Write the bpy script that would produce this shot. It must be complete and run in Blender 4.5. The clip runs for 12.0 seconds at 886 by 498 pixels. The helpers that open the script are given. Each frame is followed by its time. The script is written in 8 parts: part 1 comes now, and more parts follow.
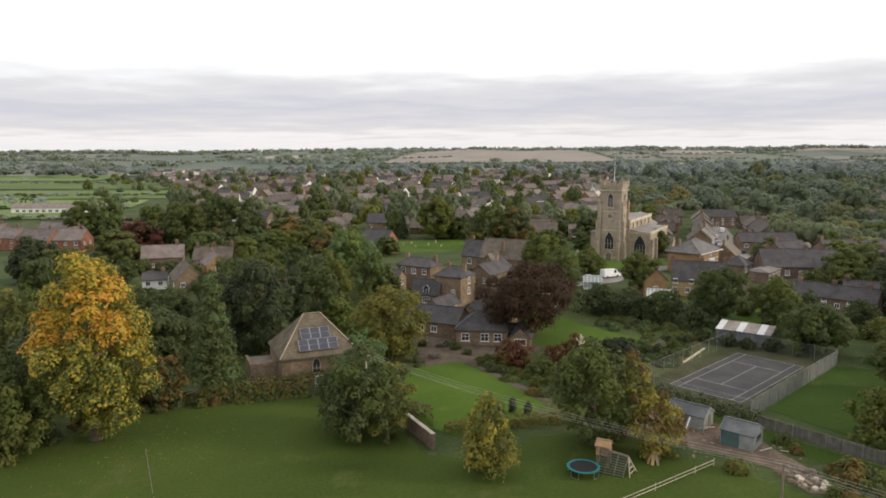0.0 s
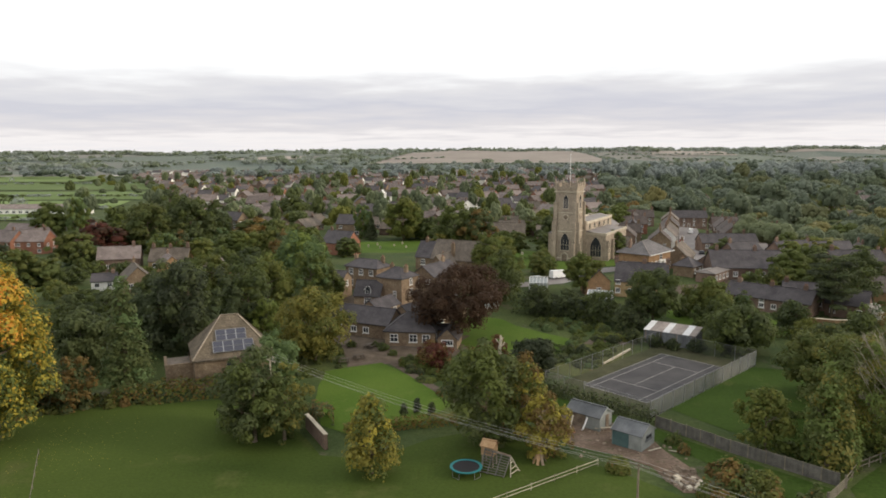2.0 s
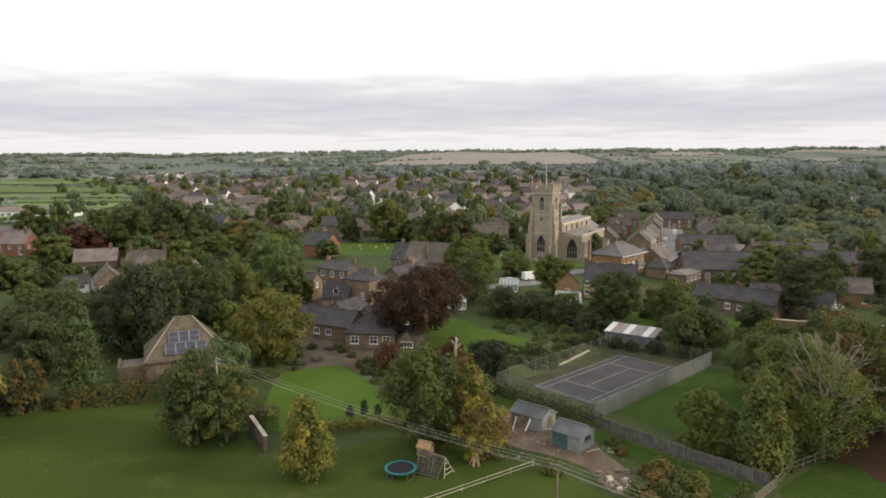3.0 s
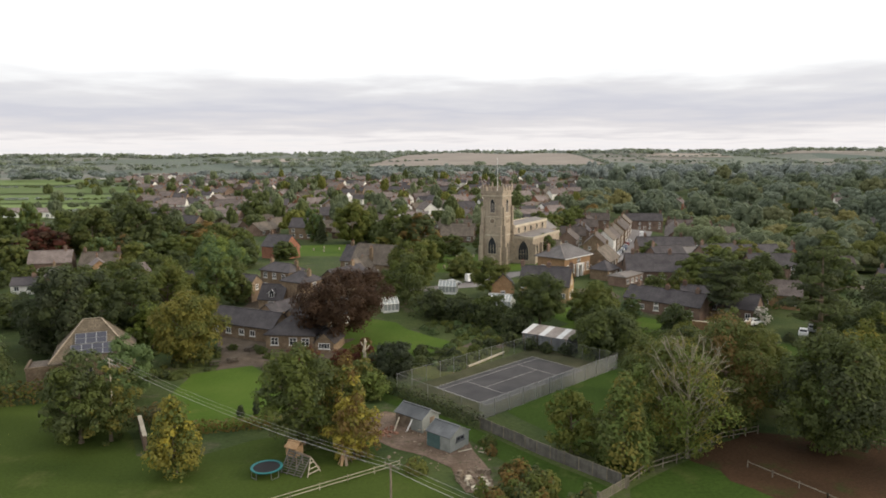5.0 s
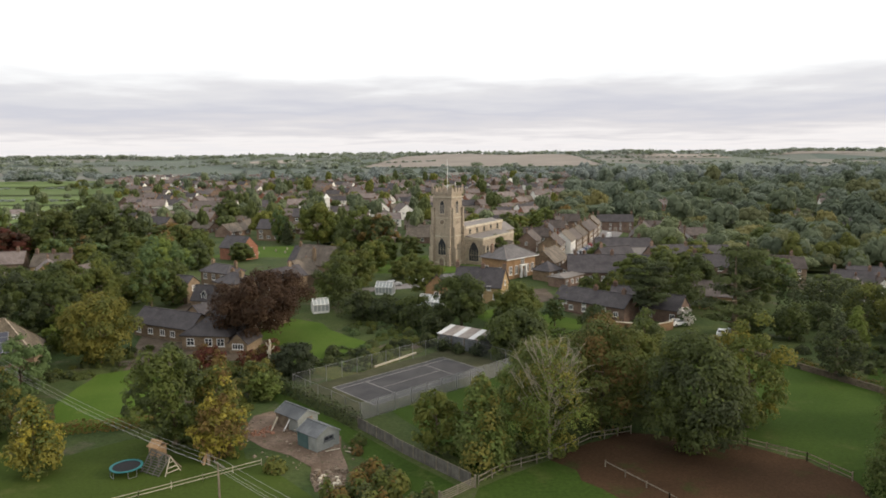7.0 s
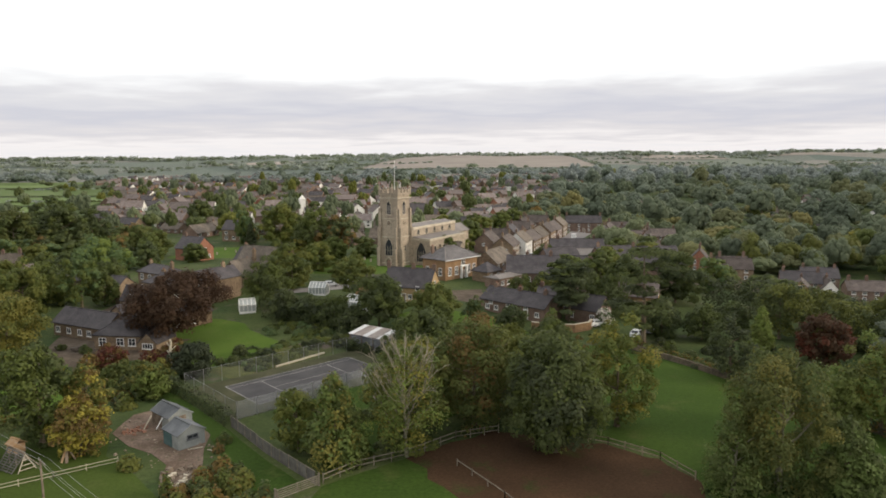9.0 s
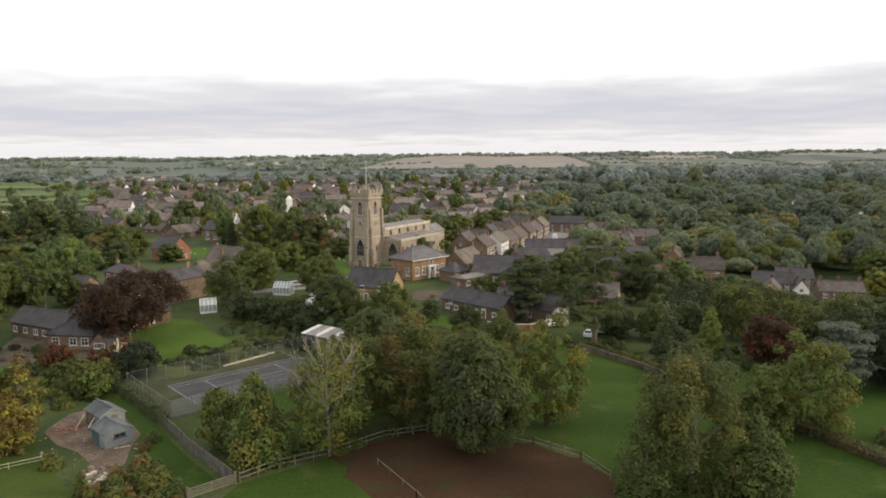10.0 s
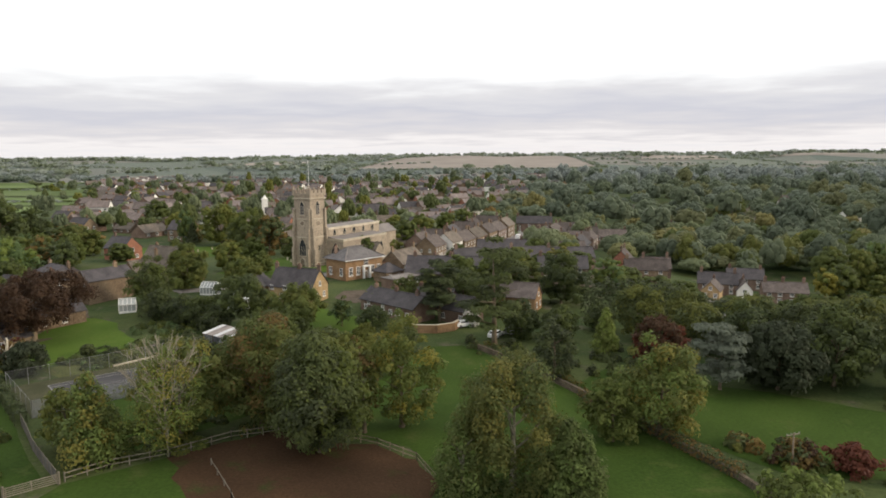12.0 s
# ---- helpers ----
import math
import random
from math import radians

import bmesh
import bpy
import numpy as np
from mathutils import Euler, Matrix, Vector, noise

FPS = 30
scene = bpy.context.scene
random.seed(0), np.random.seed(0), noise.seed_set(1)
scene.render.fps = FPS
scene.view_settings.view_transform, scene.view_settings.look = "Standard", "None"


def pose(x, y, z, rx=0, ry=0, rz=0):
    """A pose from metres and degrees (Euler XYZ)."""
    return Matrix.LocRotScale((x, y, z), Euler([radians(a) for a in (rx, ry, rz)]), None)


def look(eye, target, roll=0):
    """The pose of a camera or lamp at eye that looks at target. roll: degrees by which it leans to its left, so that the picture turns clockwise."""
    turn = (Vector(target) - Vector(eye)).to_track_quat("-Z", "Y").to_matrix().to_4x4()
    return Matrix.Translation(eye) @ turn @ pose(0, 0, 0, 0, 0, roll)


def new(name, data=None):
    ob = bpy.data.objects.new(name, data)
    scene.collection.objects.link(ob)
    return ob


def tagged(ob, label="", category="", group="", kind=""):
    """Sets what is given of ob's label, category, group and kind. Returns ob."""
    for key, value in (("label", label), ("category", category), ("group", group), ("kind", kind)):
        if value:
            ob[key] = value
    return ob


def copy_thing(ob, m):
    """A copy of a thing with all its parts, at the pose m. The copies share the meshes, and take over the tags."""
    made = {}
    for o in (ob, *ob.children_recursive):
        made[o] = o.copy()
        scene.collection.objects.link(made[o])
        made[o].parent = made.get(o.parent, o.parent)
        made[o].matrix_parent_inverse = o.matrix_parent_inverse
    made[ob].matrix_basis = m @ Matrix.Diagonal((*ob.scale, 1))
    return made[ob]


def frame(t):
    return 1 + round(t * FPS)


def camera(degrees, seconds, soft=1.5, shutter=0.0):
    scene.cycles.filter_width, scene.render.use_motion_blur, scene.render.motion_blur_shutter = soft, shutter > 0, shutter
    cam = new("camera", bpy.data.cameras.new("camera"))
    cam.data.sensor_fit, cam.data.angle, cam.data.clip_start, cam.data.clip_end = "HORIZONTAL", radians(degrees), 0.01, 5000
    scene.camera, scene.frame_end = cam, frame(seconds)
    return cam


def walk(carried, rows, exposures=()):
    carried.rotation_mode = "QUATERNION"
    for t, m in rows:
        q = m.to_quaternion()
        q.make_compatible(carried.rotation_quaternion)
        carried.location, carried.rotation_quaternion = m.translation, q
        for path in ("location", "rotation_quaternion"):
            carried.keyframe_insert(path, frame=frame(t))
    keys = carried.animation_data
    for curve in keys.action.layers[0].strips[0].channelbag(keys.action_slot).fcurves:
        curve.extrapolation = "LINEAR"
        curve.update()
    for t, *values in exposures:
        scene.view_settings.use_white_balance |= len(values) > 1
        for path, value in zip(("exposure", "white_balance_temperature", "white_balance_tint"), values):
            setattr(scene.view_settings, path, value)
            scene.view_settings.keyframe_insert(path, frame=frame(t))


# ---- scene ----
cam = camera(65.1, 12.0, 1.75)
PATH = [
    (0, (-3.512, 1.713, 35.809), (-3.481, 3.693, 35.527), -0.2),
    (0.5, (-0.557, 1.445, 35.839), (-0.524, 3.425, 35.56), -0.4),
    (1, (2.511, 1.233, 35.882), (2.548, 3.213, 35.602), -0.3),
    (1.5, (5.77, 1.031, 35.936), (5.806, 3.011, 35.656), -0.4),
    (2, (9.274, 0.822, 36.008), (9.312, 2.802, 35.728), -0.2),
    (2.5, (12.872, 0.592, 36.039), (12.909, 2.573, 35.762), -0.3),
    (3, (16.737, 0.316, 36.122), (16.774, 2.297, 35.846), -0.3),
    (5, (32.559, -1.741, 36.713), (32.589, 0.24, 36.439), -0.3),
    (5.5, (36.644, -2.182, 36.775), (36.669, -0.201, 36.502), -0.3),
    (6, (40.975, -2.417, 36.794), (40.997, -0.436, 36.521), -0.3),
    (6.5, (45.275, -2.5, 36.761), (45.291, -0.519, 36.489), -0.4),
    (7, (49.682, -2.611, 36.713), (49.699, -0.629, 36.442), -0.4),
    (9, (67.505, -3.347, 36.497), (67.512, -1.365, 36.23), -0.4),
    (9.5, (72.232, -3.586, 36.466), (72.235, -1.604, 36.199), -0.4),
    (10, (77.195, -3.726, 36.426), (77.196, -1.744, 36.16), -0.4),
    (10.5, (82.175, -3.724, 36.369), (82.169, -1.741, 36.103), -0.4),
    (11, (87.297, -3.549, 36.314), (87.287, -1.567, 36.048), -0.3),
    (11.5, (92.463, -3.439, 36.312), (92.446, -1.456, 36.047), -0.4),
    (12, (97.86, -3.356, 36.324), (97.839, -1.373, 36.058), -0.4),
]
walk(cam, [(t, look(eye, target, roll)) for t, eye, target, roll in PATH])

# ---- light ----
SUN_AZ, SUN_EL = radians(97), radians(22)      # clockwise from +y
world = bpy.data.worlds.new("sky")
scene.world = world
world.use_nodes = True
wn, wl = world.node_tree.nodes, world.node_tree.links
wn.clear()


def wmath(op, a, b=None, clamp=False):
    n = wn.new("ShaderNodeMath")
    n.operation, n.use_clamp = op, clamp
    for i, v in enumerate((a, b)):
        if v is None:
            continue
        if isinstance(v, (int, float)):
            n.inputs[i].default_value = v
        else:
            wl.new(v, n.inputs[i])
    return n.outputs[0]


def ramp_node(nodes, stops):
    n = nodes.new("ShaderNodeValToRGB")
    while len(n.color_ramp.elements) < len(stops):
        n.color_ramp.elements.new(0.5)
    for e, (p, c) in zip(n.color_ramp.elements, stops):
        e.position, e.color = p, (*c, 1)
    return n


tc = wn.new("ShaderNodeTexCoord")
sep = wn.new("ShaderNodeSeparateXYZ")
wl.new(tc.outputs["Generated"], sep.inputs[0])
up = wmath("MAXIMUM", sep.outputs[2], 0.0)
deck = wmath("ADD", up, 0.05)
comb = wn.new("ShaderNodeCombineXYZ")
wl.new(wmath("DIVIDE", sep.outputs[0], deck), comb.inputs[0])
wl.new(wmath("DIVIDE", sep.outputs[1], deck), comb.inputs[1])
cloud = wn.new("ShaderNodeTexNoise")
cloud.inputs["Scale"].default_value, cloud.inputs["Detail"].default_value, cloud.inputs["Roughness"].default_value = 0.32, 5, 0.55
wl.new(comb.outputs[0], cloud.inputs["Vector"])
streak = wn.new("ShaderNodeTexNoise")
streak.inputs["Scale"].default_value, streak.inputs["Detail"].default_value = 0.9, 4
wl.new(comb.outputs[0], streak.inputs["Vector"])
lift = wmath("MULTIPLY", wmath("SUBTRACT", cloud.outputs[0], 0.5), 0.085)
lift2 = wmath("MULTIPLY", wmath("SUBTRACT", streak.outputs[0], 0.5), 0.05)
level = wmath("MULTIPLY", wmath("ADD", wmath("ADD", up, lift), lift2), 4.0, True)
tone = ramp_node(wn, [(0.0, (0.70, 0.68, 0.69)), (0.06, (0.74, 0.71, 0.71)), (0.14, (0.60, 0.58, 0.60)), (0.24, (0.51, 0.51, 0.565)),
                      (0.34, (0.62, 0.61, 0.63)), (0.43, (0.84, 0.84, 0.84)), (0.56, (0.98, 0.98, 0.98)), (1.0, (1.0, 1.0, 1.0))])
wl.new(level, tone.inputs[0])
nish = wn.new("ShaderNodeTexSky")
nish.sky_type, nish.sun_disc = "NISHITA", False
nish.sun_elevation, nish.sun_rotation = SUN_EL, SUN_AZ
bg1, bg2, mixw, outw = wn.new("ShaderNodeBackground"), wn.new("ShaderNodeBackground"), wn.new("ShaderNodeMixShader"), wn.new("ShaderNodeOutputWorld")
wl.new(nish.outputs[0], bg1.inputs[0])
bg1.inputs[1].default_value = 0.1
wl.new(tone.outputs[0], bg2.inputs[0])
bg2.inputs[1].default_value = 1.32
mixw.inputs[0].default_value = 0.93             # a closed cloud deck over the blue
wl.new(bg1.outputs[0], mixw.inputs[1]), wl.new(bg2.outputs[0], mixw.inputs[2]), wl.new(mixw.outputs[0], outw.inputs[0])

sun = new("sun", bpy.data.lights.new("sun", "SUN"))
sun.data.energy, sun.data.angle, sun.data.color = 2.5, radians(10), (1.0, 0.86, 0.68)
sun_way = Vector((math.sin(SUN_AZ) * math.cos(SUN_EL), math.cos(SUN_AZ) * math.cos(SUN_EL), math.sin(SUN_EL)))
sun.matrix_world = look(sun_way * 200, (0, 0, 0))


# ---- materials ----
def nodes_of(name):
    m = bpy.data.materials.new(name)
    m.use_nodes = True
    return m, m.node_tree.nodes, m.node_tree.links, m.node_tree.nodes["Principled BSDF"]


def noise_on(n, l, vec, scale, detail=4.0, rough=0.55):
    t = n.new("ShaderNodeTexNoise")
    t.inputs["Scale"].default_value, t.inputs["Detail"].default_value, t.inputs["Roughness"].default_value = scale, detail, rough
    if vec:
        l.new(vec, t.inputs["Vector"])
    return t.outputs[0]


def mix_col(n, l, f, a, b, mode="MIX"):
    m = n.new("ShaderNodeMix")
    m.data_type, m.blend_type = "RGBA", mode
    for sock, v in ((m.inputs[0], f), (m.inputs[6], a), (m.inputs[7], b)):
        if isinstance(v, (int, float)):
            sock.default_value = v
        elif isinstance(v, tuple):
            sock.default_value = (*v, 1)
        else:
            l.new(v, sock)
    return m.outputs[2]


def span(n, l, value, lo, hi, to_lo=0.0, to_hi=1.0):
    r = n.new("ShaderNodeMapRange")
    l.new(value, r.inputs[0])
    for i, v in zip((1, 2, 3, 4), (lo, hi, to_lo, to_hi)):
        r.inputs[i].default_value = v
    return r.outputs[0]


def surface(name, c1, c2, big=0.25, fine=4.0, rough=0.85, bump=0.3, grain=0.35, metal=0.0, vary=0.15, third=None, courses=0.0):
    """Two colours mixed by large stains, grain on top, a little difference from thing to thing."""
    m, n, l, bsdf = nodes_of(name)
    geo = n.new("ShaderNodeNewGeometry").outputs["Position"]
    f = span(n, l, noise_on(n, l, geo, big, 5), 0.35, 0.65)
    col = mix_col(n, l, f, c1, c2)
    if third:
        col = mix_col(n, l, span(n, l, noise_on(n, l, geo, big * 3.7, 4, 0.7), 0.56, 0.7), col, third)
    g = noise_on(n, l, geo, fine, 4, 0.7)
    col = mix_col(n, l, 1.0, col, mix_col(n, l, span(n, l, g, 0.25, 0.75), (1 - grain,) * 3, (1 + grain,) * 3), "MULTIPLY")
    height = g
    if courses:
        w = n.new("ShaderNodeTexWave")
        w.bands_direction, w.inputs["Scale"].default_value, w.inputs["Distortion"].default_value = "Z", courses, 1.2
        w.inputs["Detail"].default_value, w.inputs["Detail Scale"].default_value = 3, 1.5
        l.new(geo, w.inputs["Vector"])
        col = mix_col(n, l, 1.0, col, mix_col(n, l, w.outputs[1], (0.78,) * 3, (1.1,) * 3), "MULTIPLY")
    if vary:
        r = n.new("ShaderNodeObjectInfo").outputs["Random"]
        col = mix_col(n, l, 1.0, col, mix_col(n, l, r, (1 - vary,) * 3, (1 + vary,) * 3), "MULTIPLY")
    l.new(col, bsdf.inputs["Base Color"])
    bsdf.inputs["Roughness"].default_value, bsdf.inputs["Metallic"].default_value = rough, metal
    bsdf.inputs["Specular IOR Level"].default_value = 0.09 if rough > 0.94 else 0.3
    if bump:
        b = n.new("ShaderNodeBump")
        b.inputs["Strength"].default_value, b.inputs["Distance"].default_value = bump, 0.1
        l.new(height, b.inputs["Height"])
        l.new(b.outputs[0], bsdf.inputs["Normal"])
    return m


def leafy(name, c1, c2, vary=0.18, warm=(1.14, 1.11, 1.55), spread=0.2):
    c1, c2 = (tuple(a * b for a, b in zip(c, warm)) for c in (c1, c2))
    m, n, l, bsdf = nodes_of(name)
    isle = n.new("ShaderNodeNewGeometry").outputs["Random Per Island"]
    col = mix_col(n, l, span(n, l, isle, 0, 1, 0.5 - spread, 0.5 + spread), c1, c2)
    r = n.new("ShaderNodeObjectInfo").outputs["Random"]
    col = mix_col(n, l, 1.0, col, mix_col(n, l, r, (1 - vary, 1 - vary, 1 - vary * 0.5), (1 + vary, 1 + vary * 0.7, 1 - vary * 0.3)), "MULTIPLY")
    l.new(col, bsdf.inputs["Base Color"])
    bsdf.inputs["Roughness"].default_value = 0.6
    bsdf.inputs["Specular IOR Level"].default_value = 0.14
    tr, mx, out = n.new("ShaderNodeBsdfTranslucent"), n.new("ShaderNodeMixShader"), n["Material Output"]
    l.new(col, tr.inputs[0])
    mx.inputs[0].default_value = 0.38
    l.new(bsdf.outputs[0], mx.inputs[1]), l.new(tr.outputs[0], mx.inputs[2]), l.new(mx.outputs[0], out.inputs[0])
    return m


def plain(name, c, rough=0.6, metal=0.0):
    return surface(name, tuple(v * 0.92 for v in c), tuple(min(1, v * 1.06) for v in c), 0.8, 9, rough, 0.1, 0.12, metal, 0.05)


LEAF = {
    "green": leafy("leaf_green", (0.057, 0.081, 0.017), (0.103, 0.127, 0.025)),
    "dark": leafy("leaf_dark", (0.050, 0.069, 0.021), (0.086, 0.108, 0.031)),
    "deep": leafy("leaf_deep", (0.034, 0.046, 0.018), (0.056, 0.070, 0.026)),
    "olive": leafy("leaf_olive", (0.078, 0.098, 0.018), (0.132, 0.142, 0.027)),
    "lime": leafy("leaf_lime", (0.070, 0.100, 0.021), (0.123, 0.146, 0.032)),
    "ash": leafy("leaf_ash", (0.059, 0.100, 0.031), (0.106, 0.154, 0.049)),
    "light": leafy("leaf_light", (0.094, 0.140, 0.023), (0.150, 0.194, 0.040)),
    "yellow": leafy("leaf_yellow", (0.225, 0.212, 0.028), (0.330, 0.285, 0.036)),
    "mellow": leafy("leaf_mellow", (0.128, 0.132, 0.022), (0.200, 0.185, 0.030)),
    "gold": leafy("leaf_gold", (0.330, 0.220, 0.025), (0.560, 0.390, 0.045)),
    "amber": leafy("leaf_amber", (0.340, 0.160, 0.022), (0.600, 0.290, 0.040)),
    "russet": leafy("leaf_russet", (0.128, 0.090, 0.030), (0.192, 0.130, 0.044), 0.15, (1, 1, 1)),
    "red": leafy("leaf_red", (0.088, 0.031, 0.022), (0.138, 0.050, 0.030), 0.18, (1, 1, 1)),
    "copper": leafy("leaf_copper", (0.052, 0.031, 0.018), (0.082, 0.048, 0.028), 0.12, (1, 1, 1)),
    "blue": leafy("leaf_blue", (0.100, 0.122, 0.098), (0.155, 0.176, 0.142), 0.1, (1, 1, 1)),
    "white": leafy("leaf_white", (0.45, 0.43, 0.40), (0.75, 0.72, 0.68), 0.1, (1, 1, 1)),
    # far, wood and grove greens: distance haze painted in as paler, bluer leaf colour
    "far": leafy("leaf_far_haze", (0.212, 0.244, 0.224), (0.262, 0.294, 0.268), 0.1, (1, 1, 1), 0.08),
    "wood": leafy("leaf_wood_haze", (0.138, 0.172, 0.126), (0.188, 0.222, 0.162), 0.15, (1, 1, 1), 0.1),
    "grove": leafy("leaf_grove_haze", (0.116, 0.146, 0.090), (0.175, 0.206, 0.124), 0.15, (1, 1, 1), 0.12),
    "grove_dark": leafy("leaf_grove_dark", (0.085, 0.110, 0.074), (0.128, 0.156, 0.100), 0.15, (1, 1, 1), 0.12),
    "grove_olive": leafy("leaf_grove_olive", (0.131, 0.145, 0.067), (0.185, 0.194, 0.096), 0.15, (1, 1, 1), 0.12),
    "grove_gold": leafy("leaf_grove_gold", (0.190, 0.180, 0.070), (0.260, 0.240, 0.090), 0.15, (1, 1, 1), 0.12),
}
BARK = surface("bark", (0.10, 0.075, 0.050), (0.17, 0.14, 0.10), 0.8, 8, 0.95, 0.6)
PALE_BARK = surface("pale_bark", (0.17, 0.153, 0.11), (0.27, 0.243, 0.18), 0.8, 8, 0.9, 0.4)

IRONSTONE = surface("ironstone", (0.152, 0.106, 0.068), (0.235, 0.172, 0.112), 0.35, 2.6, 0.92, 0.5, 0.4, 0, 0.14, (0.28, 0.225, 0.158), 1.6)
OLD_WALL = surface("weathered_field_wall", (0.085, 0.070, 0.050), (0.150, 0.120, 0.086), 0.5, 3.2, 0.95, 0.6, 0.5, 0, 0.2, (0.055, 0.062, 0.030), 2.0)
LIMESTONE = surface("limestone", (0.27, 0.218, 0.165), (0.39, 0.325, 0.245), 0.22, 2.2, 0.92, 0.5, 0.32, 0, 0.05, (0.19, 0.158, 0.120), 1.1)
TRIM_STONE = surface("trim_stone", (0.38, 0.33, 0.25), (0.50, 0.44, 0.34), 0.5, 4, 0.9, 0.3, 0.2)
ORANGE_STONE = surface("orange_stone", (0.220, 0.128, 0.066), (0.310, 0.195, 0.105), 0.4, 2.6, 0.9, 0.4, 0.32, 0, 0.1, (0.16, 0.105, 0.06), 1.4)
GOLD_STONE = surface("gold_stone", (0.30, 0.205, 0.100), (0.41, 0.295, 0.160), 0.4, 2.6, 0.9, 0.4, 0.3, 0, 0.1, (0.24, 0.17, 0.09), 1.4)
RED_BRICK = surface("red_brick", (0.215, 0.092, 0.058), (0.31, 0.145, 0.092), 0.5, 5, 0.9, 0.3, 0.3, 0, 0.15, (0.20, 0.09, 0.06), 2.2)
BROWN_BRICK = surface("brown_brick", (0.125, 0.082, 0.062), (0.205, 0.145, 0.110), 0.5, 5, 0.9, 0.3, 0.3, 0, 0.2, None, 2.2)
RENDER_WHITE = surface("white_render", (0.62, 0.60, 0.55), (0.78, 0.76, 0.71), 0.4, 4, 0.85, 0.15, 0.12, 0, 0.08)
SLATE = surface("slate", (0.042, 0.037, 0.040), (0.074, 0.066, 0.068), 0.5, 6, 0.75, 0.4, 0.3, 0, 0.15, (0.090, 0.079, 0.070), 2.6)
LEAD = surface("lead_roof", (0.130, 0.114, 0.102), (0.190, 0.167, 0.150), 0.3, 3, 0.6, 0.2, 0.15, 0, 0.05)
HALL_SLATE = surface("grey_hall_slate", (0.092, 0.084, 0.082), (0.140, 0.128, 0.124), 0.5, 6, 0.75, 0.4, 0.25, 0, 0.1, (0.11, 0.10, 0.09), 2.6)
STONE_TILE = surface("stone_tile", (0.098, 0.080, 0.064), (0.162, 0.135, 0.108), 0.6, 5, 0.9, 0.5, 0.4, 0, 0.2, (0.08, 0.07, 0.055), 2.4)
BARN_TILE = surface("mossy_barn_tile", (0.088, 0.070, 0.048), (0.155, 0.125, 0.088), 0.6, 4, 0.92, 0.7, 0.5, 0, 0.1, (0.20, 0.165, 0.12), 2.4)
CLAY_TILE = surface("clay_tile", (0.125, 0.101, 0.092), (0.195, 0.160, 0.146), 0.5, 5, 0.88, 0.4, 0.3, 0, 0.3, (0.09, 0.075, 0.065), 2.4)
DARK_TILE = surface("dark_brown_tile", (0.066, 0.053, 0.048), (0.116, 0.094, 0.084), 0.6, 5, 0.9, 0.5, 0.4, 0, 0.25, (0.09, 0.085, 0.06), 2.4)
WHITE_PAINT = plain("white_paint", (0.72, 0.71, 0.68), 0.5)
GLASS_DARK = plain("window_glass", (0.030, 0.033, 0.037), 0.12)
GREY_SHED = surface("grey_boards", (0.18, 0.192, 0.18), (0.26, 0.272, 0.255), 0.6, 7, 0.8, 0.3, 0.2)
TEAL_SHED = surface("teal_boards", (0.055, 0.10, 0.10), (0.085, 0.14, 0.135), 0.6, 7, 0.8, 0.3, 0.2)
FELT = surface("roofing_felt", (0.085, 0.09, 0.095), (0.14, 0.145, 0.15), 0.6, 9, 0.9, 0.3, 0.25)
TIMBER = surface("weathered_timber", (0.14, 0.105, 0.075), (0.25, 0.20, 0.15), 1.2, 10, 0.9, 0.4, 0.35)
DARK_TIMBER = surface("dark_garden_timber", (0.055, 0.045, 0.036), (0.095, 0.078, 0.060), 1.2, 10, 0.9, 0.3, 0.3)
NEW_TIMBER = surface("tan_timber", (0.28, 0.17, 0.085), (0.38, 0.25, 0.14), 1.2, 10, 0.85, 0.4, 0.3)
FENCE_BOARD = surface("grey_fence_board", (0.085, 0.080, 0.070), (0.135, 0.125, 0.108), 1.2, 10, 0.9, 0.3, 0.3)
OLD_FENCE = surface("old_fence_timber", (0.13, 0.112, 0.085), (0.20, 0.175, 0.135), 1.2, 10, 0.9, 0.3, 0.3)
PALE_TIMBER = surface("pale_timber", (0.33, 0.29, 0.22), (0.46, 0.41, 0.32), 1.2, 10, 0.85, 0.3, 0.25)
CORRUGATED = surface("corrugated_sheet", (0.20, 0.17, 0.15), (0.28, 0.245, 0.22), 0.7, 6, 0.7, 0.3, 0.25)
CLEAR_SHEET = plain("clear_sheet", (0.58, 0.58, 0.57), 0.45)
METAL = plain("grey_metal", (0.30, 0.30, 0.30), 0.45, 0.7)
BLACK = plain("black_mat", (0.012, 0.012, 0.014), 0.8)
TEAL_PAD = plain("teal_pad", (0.018, 0.135, 0.140), 0.6)
WIRE = plain("wire", (0.33, 0.32, 0.30), 0.6)
TERRACOTTA = plain("terracotta", (0.20, 0.10, 0.065), 0.8)

GRASS = surface("meadow_grass", (0.036, 0.056, 0.0100), (0.055, 0.078, 0.0150), 0.03, 2.6, 0.95, 0.5, 0.24, 0, 0, (0.068, 0.080, 0.022))
FIELD_GRASS = surface("field_grass", (0.028, 0.052, 0.0080), (0.042, 0.071, 0.0118), 0.05, 2.2, 0.95, 0.6, 0.28, 0, 0, (0.057, 0.073, 0.018))
LAWN = surface("mown_lawn", (0.052, 0.092, 0.012), (0.070, 0.110, 0.017), 0.09, 3.0, 0.95, 0.3, 0.18, 0, 0, (0.080, 0.108, 0.022))
ROUGH_GRASS = surface("rough_grass", (0.050, 0.060, 0.018), (0.085, 0.092, 0.030), 0.2, 2.5, 0.95, 0.6, 0.45, 0, 0, (0.11, 0.085, 0.045))
